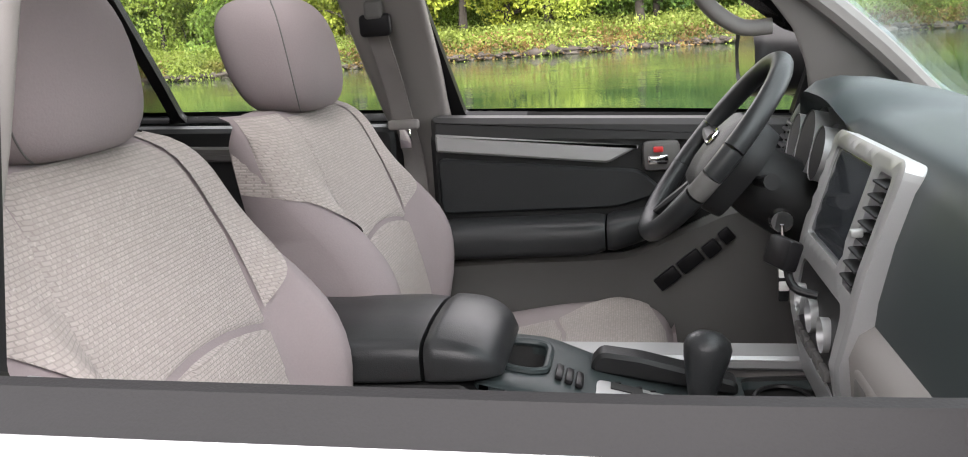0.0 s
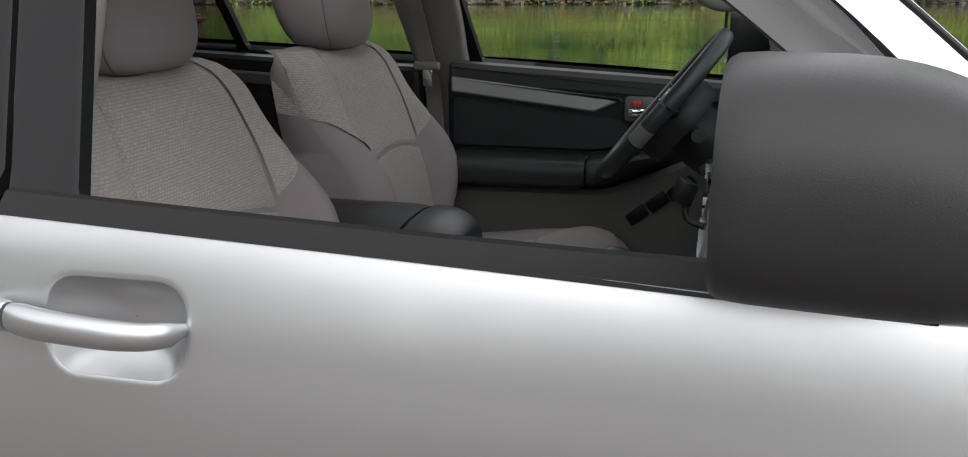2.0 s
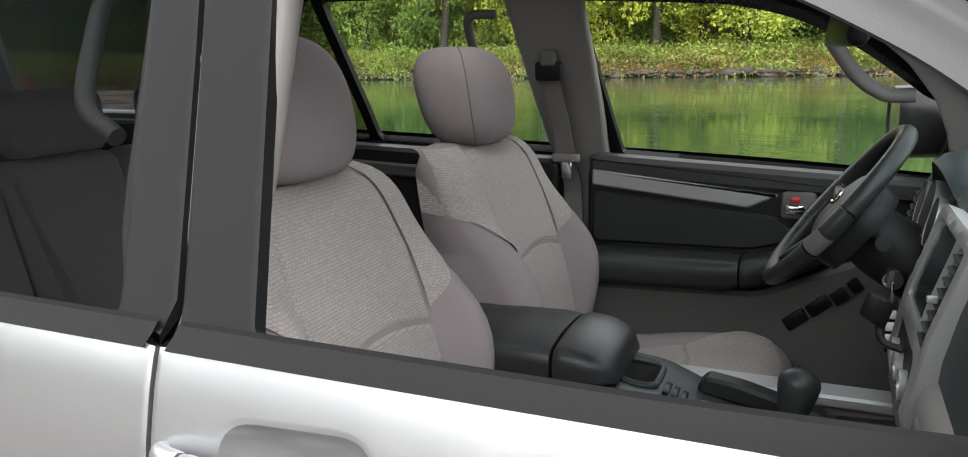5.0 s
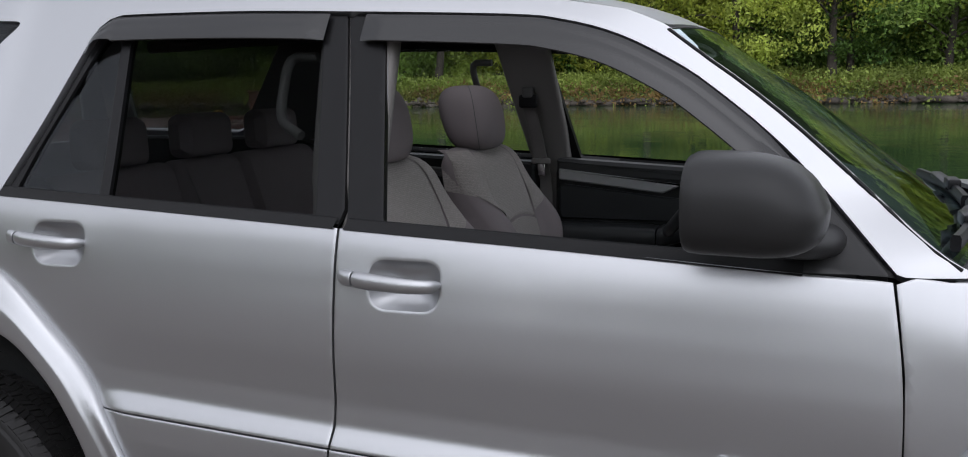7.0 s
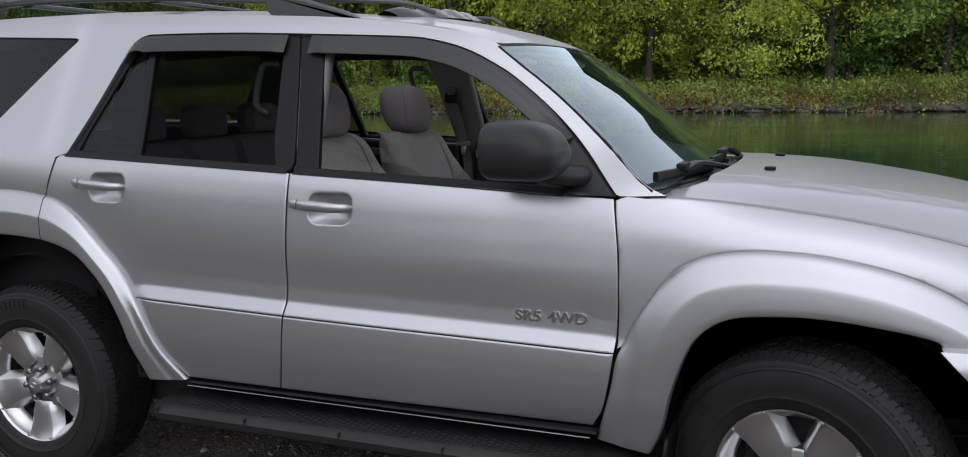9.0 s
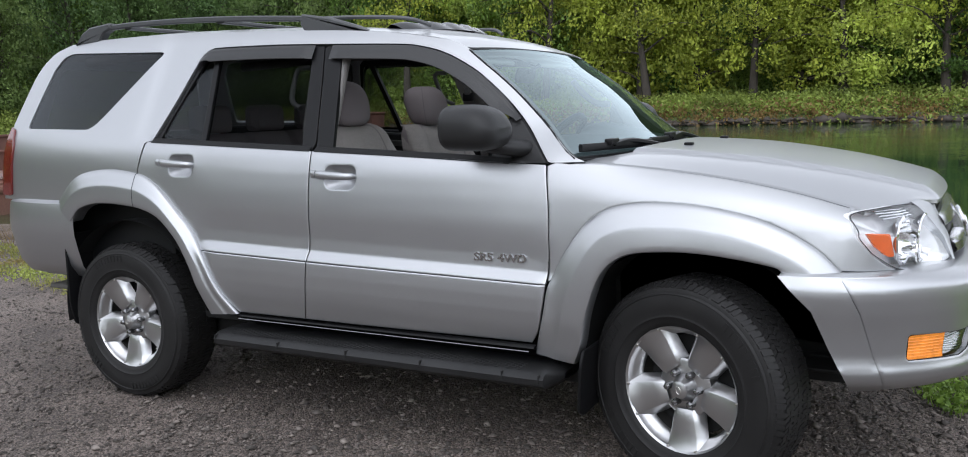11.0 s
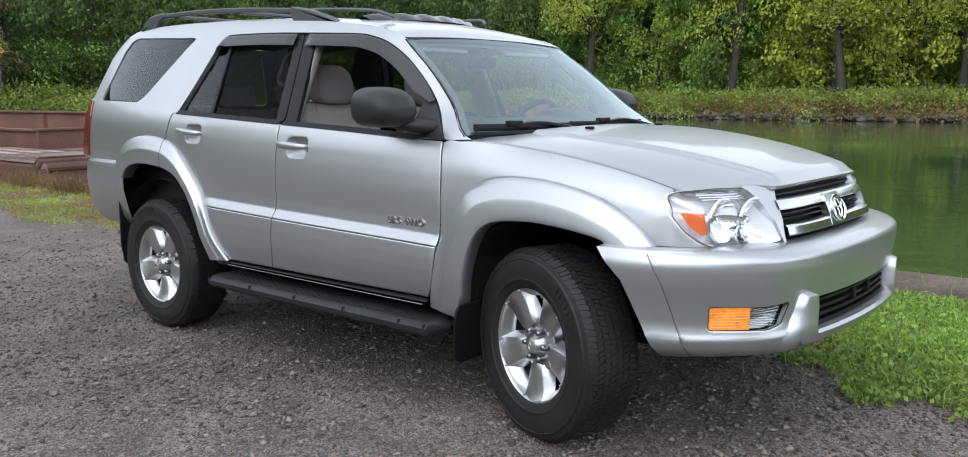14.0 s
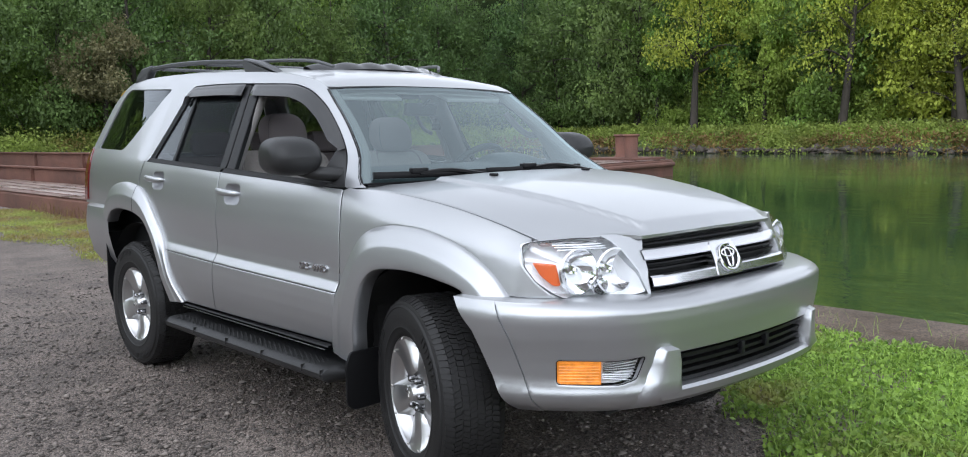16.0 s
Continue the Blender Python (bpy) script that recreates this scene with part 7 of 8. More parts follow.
M_CLOTH = mat("grey_seat_cloth", (0.224, 0.194, 0.198), 0.9, vary=0.07, scale=40, fine=350, bump=0.15, spec=0.2)
M_WEAVE_B = weave("woven_back_cloth", 1, 2, (0.31, 0.281, 0.266), (0.465, 0.434, 0.408))
M_WEAVE_C = weave("woven_cushion_cloth", 1, 0, (0.298, 0.272, 0.256), (0.442, 0.414, 0.388))
M_PANEL = mat("soft_black_plastic", (0.008, 0.0085, 0.009), 0.50, vary=0.15, scale=30, fine=900, bump=0.12, spec=0.3)
M_DASH = mat("dash_pad", (0.022, 0.030, 0.031), 0.42, vary=0.15, scale=30, fine=900, bump=0.12, spec=0.32)
M_GREY = mat("grey_plastic", (0.17, 0.16, 0.153), 0.6, vary=0.06, scale=30, fine=800, bump=0.1)
M_DGREY = mat("dark_grey_plastic", (0.085, 0.083, 0.08), 0.6, vary=0.08, scale=30, fine=800, bump=0.1)
M_SILL = mat("sill_plastic", (0.030, 0.030, 0.0305), 0.6, vary=0.12, scale=30, fine=800, bump=0.1, spec=0.3)
M_SATIN = mat("satin_silver_trim", (0.36, 0.365, 0.365), 0.38, 0.5, vary=0.05, scale=30, fine=600)
M_BELT = mat("belt_webbing", (0.14, 0.13, 0.125), 0.8, vary=0.15, scale=60, fine=900, bump=0.3)
M_RED = mat("red_plastic", (0.48, 0.025, 0.025), 0.35, vary=0.05)
M_CARPET = mat("carpet", (0.10, 0.095, 0.088), 0.95, vary=0.25, scale=60, fine=300, bump=0.6)
M_LINER = mat("headliner", (0.46, 0.44, 0.415), 0.9, vary=0.05, scale=30, fine=600, bump=0.1)
M_SCREEN = mat("dark_screen", (0.03, 0.035, 0.04), 0.12, vary=0.1, coat=0.6)
M_WHITE = mat("white_plastic", (0.75, 0.75, 0.72), 0.4, vary=0.03)
M_LEATHER = mat("black_leather", (0.016, 0.0175, 0.0185), 0.38, vary=0.2, scale=60, fine=500, bump=0.2, spec=0.34)

BX = curve([0.70, 0.80, 0.86, 0.976, 1.083, 1.206, 1.30], [-0.160, -0.165, -0.172, -0.196, -0.233, -0.280, -0.318])
BW = curve([0.70, 0.80, 0.90, 1.0, 1.1, 1.18, 1.24, 1.275, 1.297], [0.235, 0.255, 0.272, 0.276, 0.268, 0.262, 0.253, 0.236, 0.196])
BB = curve([0.70, 0.80, 0.85, 0.91, 0.98, 1.04, 1.09, 1.14, 1.2, 1.3], [0.0, 0.012, 0.026, 0.048, 0.066, 0.067, 0.049, 0.020, 0.004, 0.0])


def back_front(y, z):
    """The front of a seat back at y from its middle and height z."""
    a, hw = np.abs(y), BW(z)
    t = np.clip((a - 0.158) / 0.058, 0, 1)
    x = BX(z) + BB(z) * t * t * (3 - 2 * t)
    e = np.clip((a - (hw - 0.05)) / 0.05, 0, 1)
    top = np.clip((z - 1.225) / 0.072, 0, 1)
    return x - 0.06 * (1 - np.sqrt(np.maximum(0, 1 - e ** 2))) - 0.05 * (1 - np.sqrt(np.maximum(0, 1 - top ** 2)))


CT = curve([-0.22, -0.12, 0.0, 0.12, 0.22, 0.28, 0.315, 0.335], [0.775, 0.777, 0.788, 0.808, 0.818, 0.808, 0.780, 0.730])


def cushion_top(x, y):
    a = np.abs(y)
    t = np.clip((a - 0.12) / 0.09, 0, 1)
    e = np.clip((a - 0.195) / 0.07, 0, 1)
    f = np.clip((0.30 - x) / 0.25, 0, 1)
    return CT(x) + (0.010 + 0.016 * f) * t * t * (3 - 2 * t) - 0.085 * (1 - np.sqrt(np.maximum(0, 1 - e ** 2)))


def cabin(name, label):
    ob = new(name)
    ob.parent = car
    ob.matrix_local = pose(0, -MID, 0)
    return tagged(ob, label)


def make_seat(y0, label, lift=0.0):
    s = new("front_seat")
    s.parent = car
    s.matrix_local = pose(0, y0 - MID, lift)
    tagged(s, label)
    rows = []
    for z in np.concatenate([np.linspace(0.70, 1.22, 22), np.linspace(1.235, 1.297, 9)]):
        hw = float(BW(z))
        y = hw * np.sin(np.linspace(-np.pi / 2, np.pi / 2, 49))
        fr = np.column_stack([back_front(y, np.full(49, z)), y, np.full(49, z)])
        dep = np.interp(z, [0.7, 0.9, 1.05, 1.15, 1.25, 1.297], [0.20, 0.17, 0.15, 0.135, 0.115, 0.09])
        yb = hw * np.sin(np.linspace(np.pi / 2, -np.pi / 2, 15))[1:-1] * 0.96
        xb = BX(z) - dep + 0.02 * (np.abs(yb) / hw) ** 4
        rows.append(np.vstack([fr, np.column_stack([xb, yb, np.full(13, z)])]))
    back = part("backrest", loft(rows, True, True), M_CLOTH, s, "smooth grey cloth backrest", sharp=70)

    def fm(off):
        return lambda y, z: (back_front(y, z) + off, y, z)

    arc = [(y, 1.062 - 0.9 * y * y) for y in np.linspace(-0.158, 0.158, 13)]
    low = [(-0.135, 0.80), (0.135, 0.80)] + [(0.150, 0.93)] + [(y, z - 0.004) for y, z in arc[::-1]] + [(-0.150, 0.93)]
    part("lower_insert", skin(low, fm(0.008), 0.03, 0.02, edge=0.008, out=(1, 0, 0)), M_WEAVE_B, back, "woven patterned insert")
    up = [(y, z + 0.004) for y, z in arc] + [(0.168, 1.16), (0.150, 1.270), (0.125, 1.292), (-0.125, 1.292), (-0.150, 1.270), (-0.168, 1.16)]
    part("upper_insert", skin(up, fm(0.008), 0.03, 0.02, edge=0.008, out=(1, 0, 0)), M_WEAVE_B, back, "woven patterned insert")
    for e in (-1, 1):
        rows = []
        for f in np.concatenate([np.linspace(0, 0.6, 15), np.linspace(0.64, 1, 8)]):
            zl = np.interp(f, [0, 0.5, 0.62, 1], [1.060, 1.155, 1.165, 1.172])
            z = zl + (1.294 - zl) * np.linspace(0, 1, 14)
            hw, dep = BW(z), np.interp(z, [1.05, 1.15, 1.25, 1.297], [0.15, 0.135, 0.115, 0.09])
            if f <= 0.6:
                lo = np.interp(z, [1.06, 1.16, 1.27, 1.295], [0.166, 0.172, 0.156, 0.135])
                y = lo + (hw + 0.003 - lo) * (f / 0.6)
                x = back_front(np.minimum(y, hw - 0.0005), z) + 0.006
            else:
                g = (f - 0.6) / 0.4
                y = hw * (1 - 0.06 * g) + 0.003
                z = z - 0.016 * g * np.linspace(0, 1, 14)
                x0 = back_front(hw - 0.0005, z) + 0.004
                x = x0 + (BX(z) - dep * 0.86 - x0) * g
            rows.append(np.column_stack([x, e * y, z]))
        part("shoulder_insert", loft(rows), M_WEAVE_B, back, "woven patterned shoulder", sharp=70)
    # headrest
    u, v = np.linspace(0, 2 * np.pi, 36, endpoint=False), np.linspace(-np.pi / 2, np.pi / 2, 20)

    def sg(c, p):
        return np.sign(c) * np.abs(c) ** p

    rows = []
    for q in v:
        zz = 0.106 * sg(np.sin(q), 0.85)
        w = sg(np.cos(q), 0.62 if q > 0 else 0.42)
        sh = 1.0 + 0.07 * zz / 0.106 * -1
        x = 0.086 * w * sg(np.cos(u), 0.72) * (1.05 + 0.1 * zz / 0.1) + zz * -0.22
        rows.append(np.column_stack([x, 0.130 * w * sh * sg(np.sin(u), 0.62), np.full(36, zz)]))
    hr = part("headrest", moved(loft(rows, True, True), pose(-0.378, 0, 1.392)), M_CLOTH, s, "grey cloth headrest", sharp=80)
    hv = np.array(rows) + (-0.378, 0, 1.392)
    for c in (6, 30):
        part("seam", tube(hv[2:-1, c], 0.0013, 6), M_DGREY, hr)
    for e in (-1, 1):
        part("post", tube([(-0.385, e * 0.055, 1.25), (-0.378, e * 0.055, 1.31)], 0.0065, 10), M_CHROME, hr)
        part("post_collar", moved(lathe([(0.0, 0.012), (0.012, 0.012), (0.015, 0.006), (0.016, 0.0)], 14, "z"), pose(-0.385, e * 0.055, 1.284)), M_TRIM, hr)
    # cushion
    rows = []
    for x in np.concatenate([np.linspace(-0.24, 0.28, 18), np.linspace(0.29, 0.335, 7)]):
        y = 0.262 * np.sin(np.linspace(-np.pi / 2, np.pi / 2, 27))
        zt = cushion_top(np.full(27, x), y)
        lo = 0.66 + 0.08 * np.clip((x - 0.24) / 0.095, 0, 1) ** 2
        yb = np.linspace(0.25, -0.25, 9)
        rows.append(np.vstack([np.column_stack([np.full(27, x), y, np.maximum(zt, lo + 0.02)]), np.column_stack([np.full(9, x), yb, np.full(9, lo)])]))
    cu = part("cushion", loft(rows, True, True), M_CLOTH, s, "smooth grey cloth cushion", sharp=70)

    def cm(x, y):
        return (x, y, cushion_top(x, y) + 0.008)

    part("rear_insert", skin([(-0.10, -0.14), (0.085, -0.150), (0.105, -0.08), (0.11, 0), (0.105, 0.08), (0.085, 0.150), (-0.10, 0.14)], cm, 0.03, 0.02, edge=0.008, out=(0, 0, 1)), M_WEAVE_C, cu, "woven patterned insert")
    part("front_insert", skin([(0.093, -0.150), (0.15, -0.185), (0.22, -0.215), (0.285, -0.20), (0.318, -0.12), (0.322, 0), (0.318, 0.12), (0.285, 0.20), (0.22, 0.215), (0.15, 0.185), (0.093, 0.150), (0.113, 0.08), (0.118, 0), (0.113, -0.08)], cm, 0.03, 0.02, edge=0.008, out=(0, 0, 1)), M_WEAVE_C, cu, "woven patterned insert")
    part("side_cover", join(box(-0.22, 0.26, -0.262, -0.235, 0.60, 0.76, 0.012), box(-0.22, 0.26, 0.235, 0.262, 0.60, 0.76, 0.012)), M_DGREY, s)
    for e in (-0.19, 0.19):
        part("rail", box(-0.25, 0.30, e - 0.02, e + 0.02, 0.49, 0.61, 0.006), M_TRIM, s)


make_seat(-0.37, "grey cloth front passenger seat", 0.02)
make_seat(0.37, "grey cloth driver's seat")


def make_rear_bench():
    b = cabin("rear_bench", "dark grey cloth rear bench with three headrests")
    part("cushion", box(-1.08, -0.56, -0.64, 0.64, 0.62, 0.86, 0.06, 4), M_CLOTH, b)
    for y0, y1 in ((-0.64, -0.17), (-0.165, 0.165), (0.17, 0.64)):
        p = rounded([(-1.02, 0.82), (-1.16, 1.27), (-1.22, 1.285), (-1.28, 1.25), (-1.18, 0.80)], 0.05)
        part("seat_back", prism(p, "y", y0, y1, 0.03), M_CLOTH, b)
        c = (y0 + y1) / 2
        p = rounded([(-1.15, 1.285), (-1.155, 1.41), (-1.20, 1.43), (-1.25, 1.41), (-1.25, 1.285)], 0.035)
        part("headrest", prism(p, "y", c - 0.13, c + 0.13, 0.03), M_CLOTH, b)
    strap = [(-1.10, -0.20, 1.25), (-1.06, -0.17, 1.1), (-0.99, -0.14, 0.90)]
    part("belt", bar(spline(strap, 10), 0.045, 0.003), M_BELT, b)


make_rear_bench()


def make_console():
    c = cabin("centre_console", "black centre console with armrest lid and gear lever")
    side_poly = rounded([(-0.48, 0.50), (0.10, 0.50), (0.12, 0.862), (0.015, 0.936), (-0.46, 0.938)], 0.008)
    part("bin", prism(side_poly, "y", -0.128, 0.128, 0.008), M_PANEL, c, "black storage bin")
    for x0, x1, fr in ((-0.46, -0.040, 0), (-0.034, 0.070, 1)):
        n = 13
        rows = []
        for x in np.linspace(x0, x1, n):
            k = np.clip((x + 0.006) / 0.078, 0, 1) if fr else 0
            kk = 1 - np.sqrt(max(0, 1 - k ** 2.4)) if fr else 0
            zt, hw = 1.008 - 0.03 * np.clip(x + 0.02, 0, 1) * 4 - 0.05 * kk, 0.128 - 0.045 * kk
            zb = 0.940
            e = 0.004 if x in (x0, x1) and not (fr and x == x1) else 0
            o = rounded([(-hw + e, zb), (hw - e, zb), (hw - e, zt - e - 0.012), (0.05, zt - e), (-0.05, zt - e), (-hw + e, zt - e - 0.012)], [.012, .012, .03, .03, .03, .03], 6)
            rows.append(np.column_stack([np.full(len(o), x), o[:, 0], o[:, 1]]))
        part("armrest_lid" if not fr else "lid_front", loft(rows, True, True), M_LEATHER, c, "black padded armrest lid", sharp=50)
    part("latch", box(0.0, 0.03, -0.133, -0.127, 0.922, 0.931, 0.002), M_DGREY, c)
    # sloping front deck with its openings
    deck = rounded([(0.03, -0.105), (0.14, -0.118), (0.30, -0.135), (0.56, -0.15), (0.56, 0.15), (0.30, 0.135), (0.14, 0.118), (0.03, 0.105)], 0.01)

    def dz(x):
        return np.interp(x, [0.0, 0.05, 0.12, 0.19, 0.36, 0.40, 0.56], [0.945, 0.936, 0.925, 0.893, 0.848, 0.850, 0.852])

    cup1 = rounded([(0.055, -0.055), (0.125, -0.06), (0.125, 0.06), (0.055, 0.055)], 0.03, 6)
    plate = rounded([(0.195, -0.068), (0.37, -0.078), (0.37, 0.0), (0.195, 0.0)], 0.015)
    cup2 = rounded([(0.41, -0.125), (0.525, -0.125), (0.525, 0.11), (0.41, 0.11)], 0.02, 6)
    part("deck", skin(deck, lambda x, y: (x, y, dz(x) - 0.25 * np.clip(np.abs(y) - 0.09, 0, 1)), 0.03, 0.012, holes=[cup1, cup2], edge=0.004, out=(0, 0, 1)), M_DASH, c, "dark sloping console top")
    for cup, d in ((cup1, 0.09), (cup2, 0.07)):
        rows = [np.column_stack([cup[:, 0], cup[:, 1], dz(cup[:, 0]) - h]) for h in (0.002, d)]
        mid = cup.mean(0)
        rows.append(np.column_stack([np.full(len(cup), mid[0]), np.full(len(cup), mid[1]), np.full(len(cup), float(dz(mid[0])) - d)]))
        part("cup_holder", loft(rows, True), M_DARK, c, "black cup holder")
    q = np.linspace(0, 2 * np.pi, 33)
    for y in (-0.065, 0.05):
        part("cup_ring", tube(np.column_stack([0.467 + 0.042 * np.cos(q), y + 0.048 * np.sin(q), np.full(33, 0.838)]), 0.004, 6, False), M_TRIM, c)
    rim = np.vstack([cup1, cup1[:1]])
    part("cup_trim", tube(np.column_stack([rim[:, 0], rim[:, 1], dz(rim[:, 0]) + 0.002]), 0.006, 8), M_DASH, c)
    part("gear_plate", skin(plate, lambda x, y: (x, y, dz(x) + 0.004), 0.04, 0.006, edge=0.002, out=(0, 0, 1)), M_SATIN, c, "satin silver gear plate")
    slot = [(0.215, -0.03), (0.245, -0.03), (0.245, -0.045), (0.30, -0.045), (0.30, -0.058), (0.355, -0.058), (0.355, -0.035), (0.315, -0.035), (0.315, -0.02), (0.26, -0.02), (0.26, -0.008), (0.215, -0.008)]
    part("gear_gate", skin(slot, lambda x, y: (x, y, dz(x) + 0.006), 0.04, 0.004, edge=0.0, out=(0, 0, 1)), M_DARK, c)
    for x in (0.225, 0.255, 0.275, 0.295, 0.32, 0.34):
        part("gate_mark", moved(box(-0.004, 0.004, -0.003, 0.003, 0, 0.0015), pose(x, -0.0045, float(dz(x)) + 0.0045)), M_TRIM, c)
    for i in range(3):
        x = 0.142 + i * 0.014
        part("console_switch", moved(box(-0.0055, 0.0055, -0.024, 0.024, 0, 0.007, 0.002), pose(x, -0.035, float(dz(x)) + 0.001, 0, 20, 0)), M_TRIM, c, "small black rocker switch")
    ridge = rounded([(0.185, 0.905), (0.20, 0.922), (0.26, 0.912), (0.40, 0.872), (0.40, 0.85), (0.185, 0.89)], 0.01)
    part("side_ridge", prism(ridge, "y", 0.03, 0.075, 0.006), M_PANEL, c)
    part("lever_rod", tube([(0.335, -0.045, 0.835), (0.340, -0.03, 0.90)], 0.008, 12), M_CHROME, c, "chrome lever rod")
    part("gear_knob", moved(lathe([(0.0, 0.105), (0.018, 0.103), (0.030, 0.094), (0.034, 0.082), (0.032, 0.066), (0.026, 0.04), (0.020, 0.015), (0.014, 0.0), (0.0, 0.0)], 28, "z"), pose(0.340, -0.03, 0.868, -6, 9, 0)), M_LEATHER, c, "black leather gear knob")
    for e in (-1, 1):
        pl = rounded([(0.118, 0.868), (0.118, 0.74), (0.60, 0.70), (0.60, 0.85), (0.545, 0.862)], 0.006)
        part("side_panel", prism(pl, "y", e * 0.15, e * 0.185, 0.004), M_GREY, c, "grey side panel")
        part("bright_rail", prism(rounded([(0.10, 0.884), (0.10, 0.862), (0.55, 0.848), (0.60, 0.85), (0.60, 0.872), (0.55, 0.872)], 0.004), "y", e * 0.128, e * 0.196, 0.005), M_SATIN, c, "satin silver rail")
        pr = rounded([(-0.48, 0.845), (0.10, 0.868), (0.10, 0.884), (-0.48, 0.865)], 0.004)
        part("rear_rail", prism(pr, "y", e * 0.128, e * 0.165, 0.004), M_GREY, c)
        part("tunnel", prism(rounded([(-0.5, 0.46), (0.80, 0.46), (0.80, 0.72), (0.118, 0.74), (-0.5, 0.85)], 0.02), "y", e * 0.01, e * 0.16, 0.01), M_DGREY, c)
        bk = cabin("belt_buckle", "grey belt buckle with a red button")
        part("stalk", moved(box(-0.019, 0.019, -0.012, 0.012, -0.09, 0.0, 0.006), pose(-0.09, e * 0.195, 0.895, 0, 10, 0)), M_GREY, bk)
        part("button", moved(box(-0.016, 0.016, -0.009, 0.009, -0.004, 0.0045, 0.003), pose(-0.09, e * 0.195, 0.897, 0, 10, 0)), M_RED, bk, "red release button")


make_console()


def make_dash():
    d = cabin("dashboard", "dark green-black dashboard with silver centre stack")

    def top_z(y):
        return 1.245 + 0.042 * np.exp(-((y - 0.37) / 0.17) ** 4)

    ys = np.linspace(-0.735, 0.735, 71)
    prof = [(0.955, 1.165, 0), (0.88, 1.208, 0.2), (0.78, 1.232, 0.6), (0.70, 1.241, 0.9), (0.645, 1.243, 1.0), (0.61, 1.236, 1.0), (0.588, 1.218, 1.0), (0.572, 1.19, 0.4), (0.552, 1.13, 0), (0.535, 1.06, 0), (0.532, 1.03, 0)]
    rows = []
    for x, z, k in prof:
        hood = k * (top_z(ys) - 1.245)
        xx = x - np.where(z > 1.2, 0.02 * k * np.exp(-((ys - 0.37) / 0.19) ** 4), -0.06 * np.exp(-((ys - 0.37) / 0.18) ** 6) * (x < 0.58))
        end = np.clip((np.abs(ys) - 0.60) / 0.13, 0, 1) ** 2
        rows.append(np.column_stack([xx + 0.05 * end * (z > 1.1), ys, z + hood - 0.02 * end]))
    part("pad", loft(rows), M_DASH, d, "dark moulded dash pad", sharp=60)
    rows = []
    for x, z in ((0.532, 1.032), (0.515, 1.02), (0.505, 0.99), (0.515, 0.90), (0.545, 0.80), (0.60, 0.72), (0.70, 0.66), (0.86, 0.64)):
        rows.append(np.column_stack([np.full(71, x) + 0.03 * (ys > 0.15), ys, np.full(71, z)]))
    part("lower_panel", loft(rows), M_GREY, d, "grey lower dash and glove box", sharp=60)
    q = np.linspace(0, 1, 24)
    gb = rounded([(-0.62, 0.995), (-0.20, 0.995), (-0.20, 0.80), (-0.62, 0.80)], 0.03)
    part("glove_box_lid", skin(gb, lambda y, z: (np.interp(z, [0.72, 0.80, 0.90, 0.99, 1.02], [0.60, 0.545, 0.515, 0.505, 0.515]) - 0.004, y, z), 0.04, 0.01, edge=0.004, out=(-1, 0, 0)), M_GREY, d, "grey glove-box lid")
    part("glove_latch", box(0.50, 0.512, -0.27, -0.22, 0.955, 0.985, 0.005), M_DGREY, d)
    # vents: one by each door
    for e in (-1, 1):
        yc = e * 0.60
        fr = rounded([(yc - 0.05, 1.08), (yc + 0.05, 1.08), (yc + 0.05, 1.19), (yc - 0.05, 1.19)], 0.015)

        def vm(o):
            return lambda y, z: (np.interp(z, [1.03, 1.06, 1.13, 1.19, 1.218], [0.532, 0.535, 0.552, 0.572, 0.588]) + o + 0.05 * np.clip((np.abs(y) - 0.60) / 0.13, 0, 1) ** 2, y, z)

        hole = rounded([(yc - 0.042, 1.088), (yc + 0.042, 1.088), (yc + 0.042, 1.182), (yc - 0.042, 1.182)], 0.012)
        part("vent_frame", skin(fr, vm(-0.008), 0.03, 0.012, holes=[hole], edge=0.003, out=(-1, 0, 0)), M_PANEL, d)
        part("vent_back", skin(hole, vm(0.006), 0.03, 0.004, out=(-1, 0, 0)), M_DARK, d)
        for i in range(6):
            z = 1.098 + i * 0.0148
            x, y, zz = vm(-0.006)(np.linspace(yc - 0.041, yc + 0.041, 6), np.full(6, z))
            part("vent_slat", bar(np.column_stack([x + 0.004, y, zz]), 0.014, 0.004), M_PANEL, d)
    # instrument dials
    for y, r in ((0.27, 0.045), (0.375, 0.062), (0.48, 0.045)):
        at = Matrix.Translation((0.583, y, 1.165)) @ Matrix.Rotation(radians(90), 4, "Z") @ Matrix.Rotation(radians(14), 4, "X")
        part("dial_ring", moved(lathe([(r, 0.03), (r * 1.0, -0.012), (r * 1.06, -0.022), (r * 1.13, -0.018), (r * 1.15, 0.01)], 36), at), M_SATIN, d, "satin silver dial ring")
        part("dial_face", moved(lathe([(0.0, 0.028), (r, 0.028)], 36), at), M_DARK, d, "dark dial face")
    # centre stack
    st = cabin("centre_stack", "silver-framed centre stack with dark screen and vents")

    def sm(o):
        def f(y, z):
            return (np.interp(z, [0.84, 0.97, 1.085, 1.20, 1.235], [0.525, 0.505, 0.528, 0.566, 0.578]) + o, y, z)
        return f

    outl = rounded([(-0.155, 0.85), (0.135, 0.85), (0.155, 1.05), (0.15, 1.228), (-0.185, 1.228), (-0.185, 1.05)], 0.02)
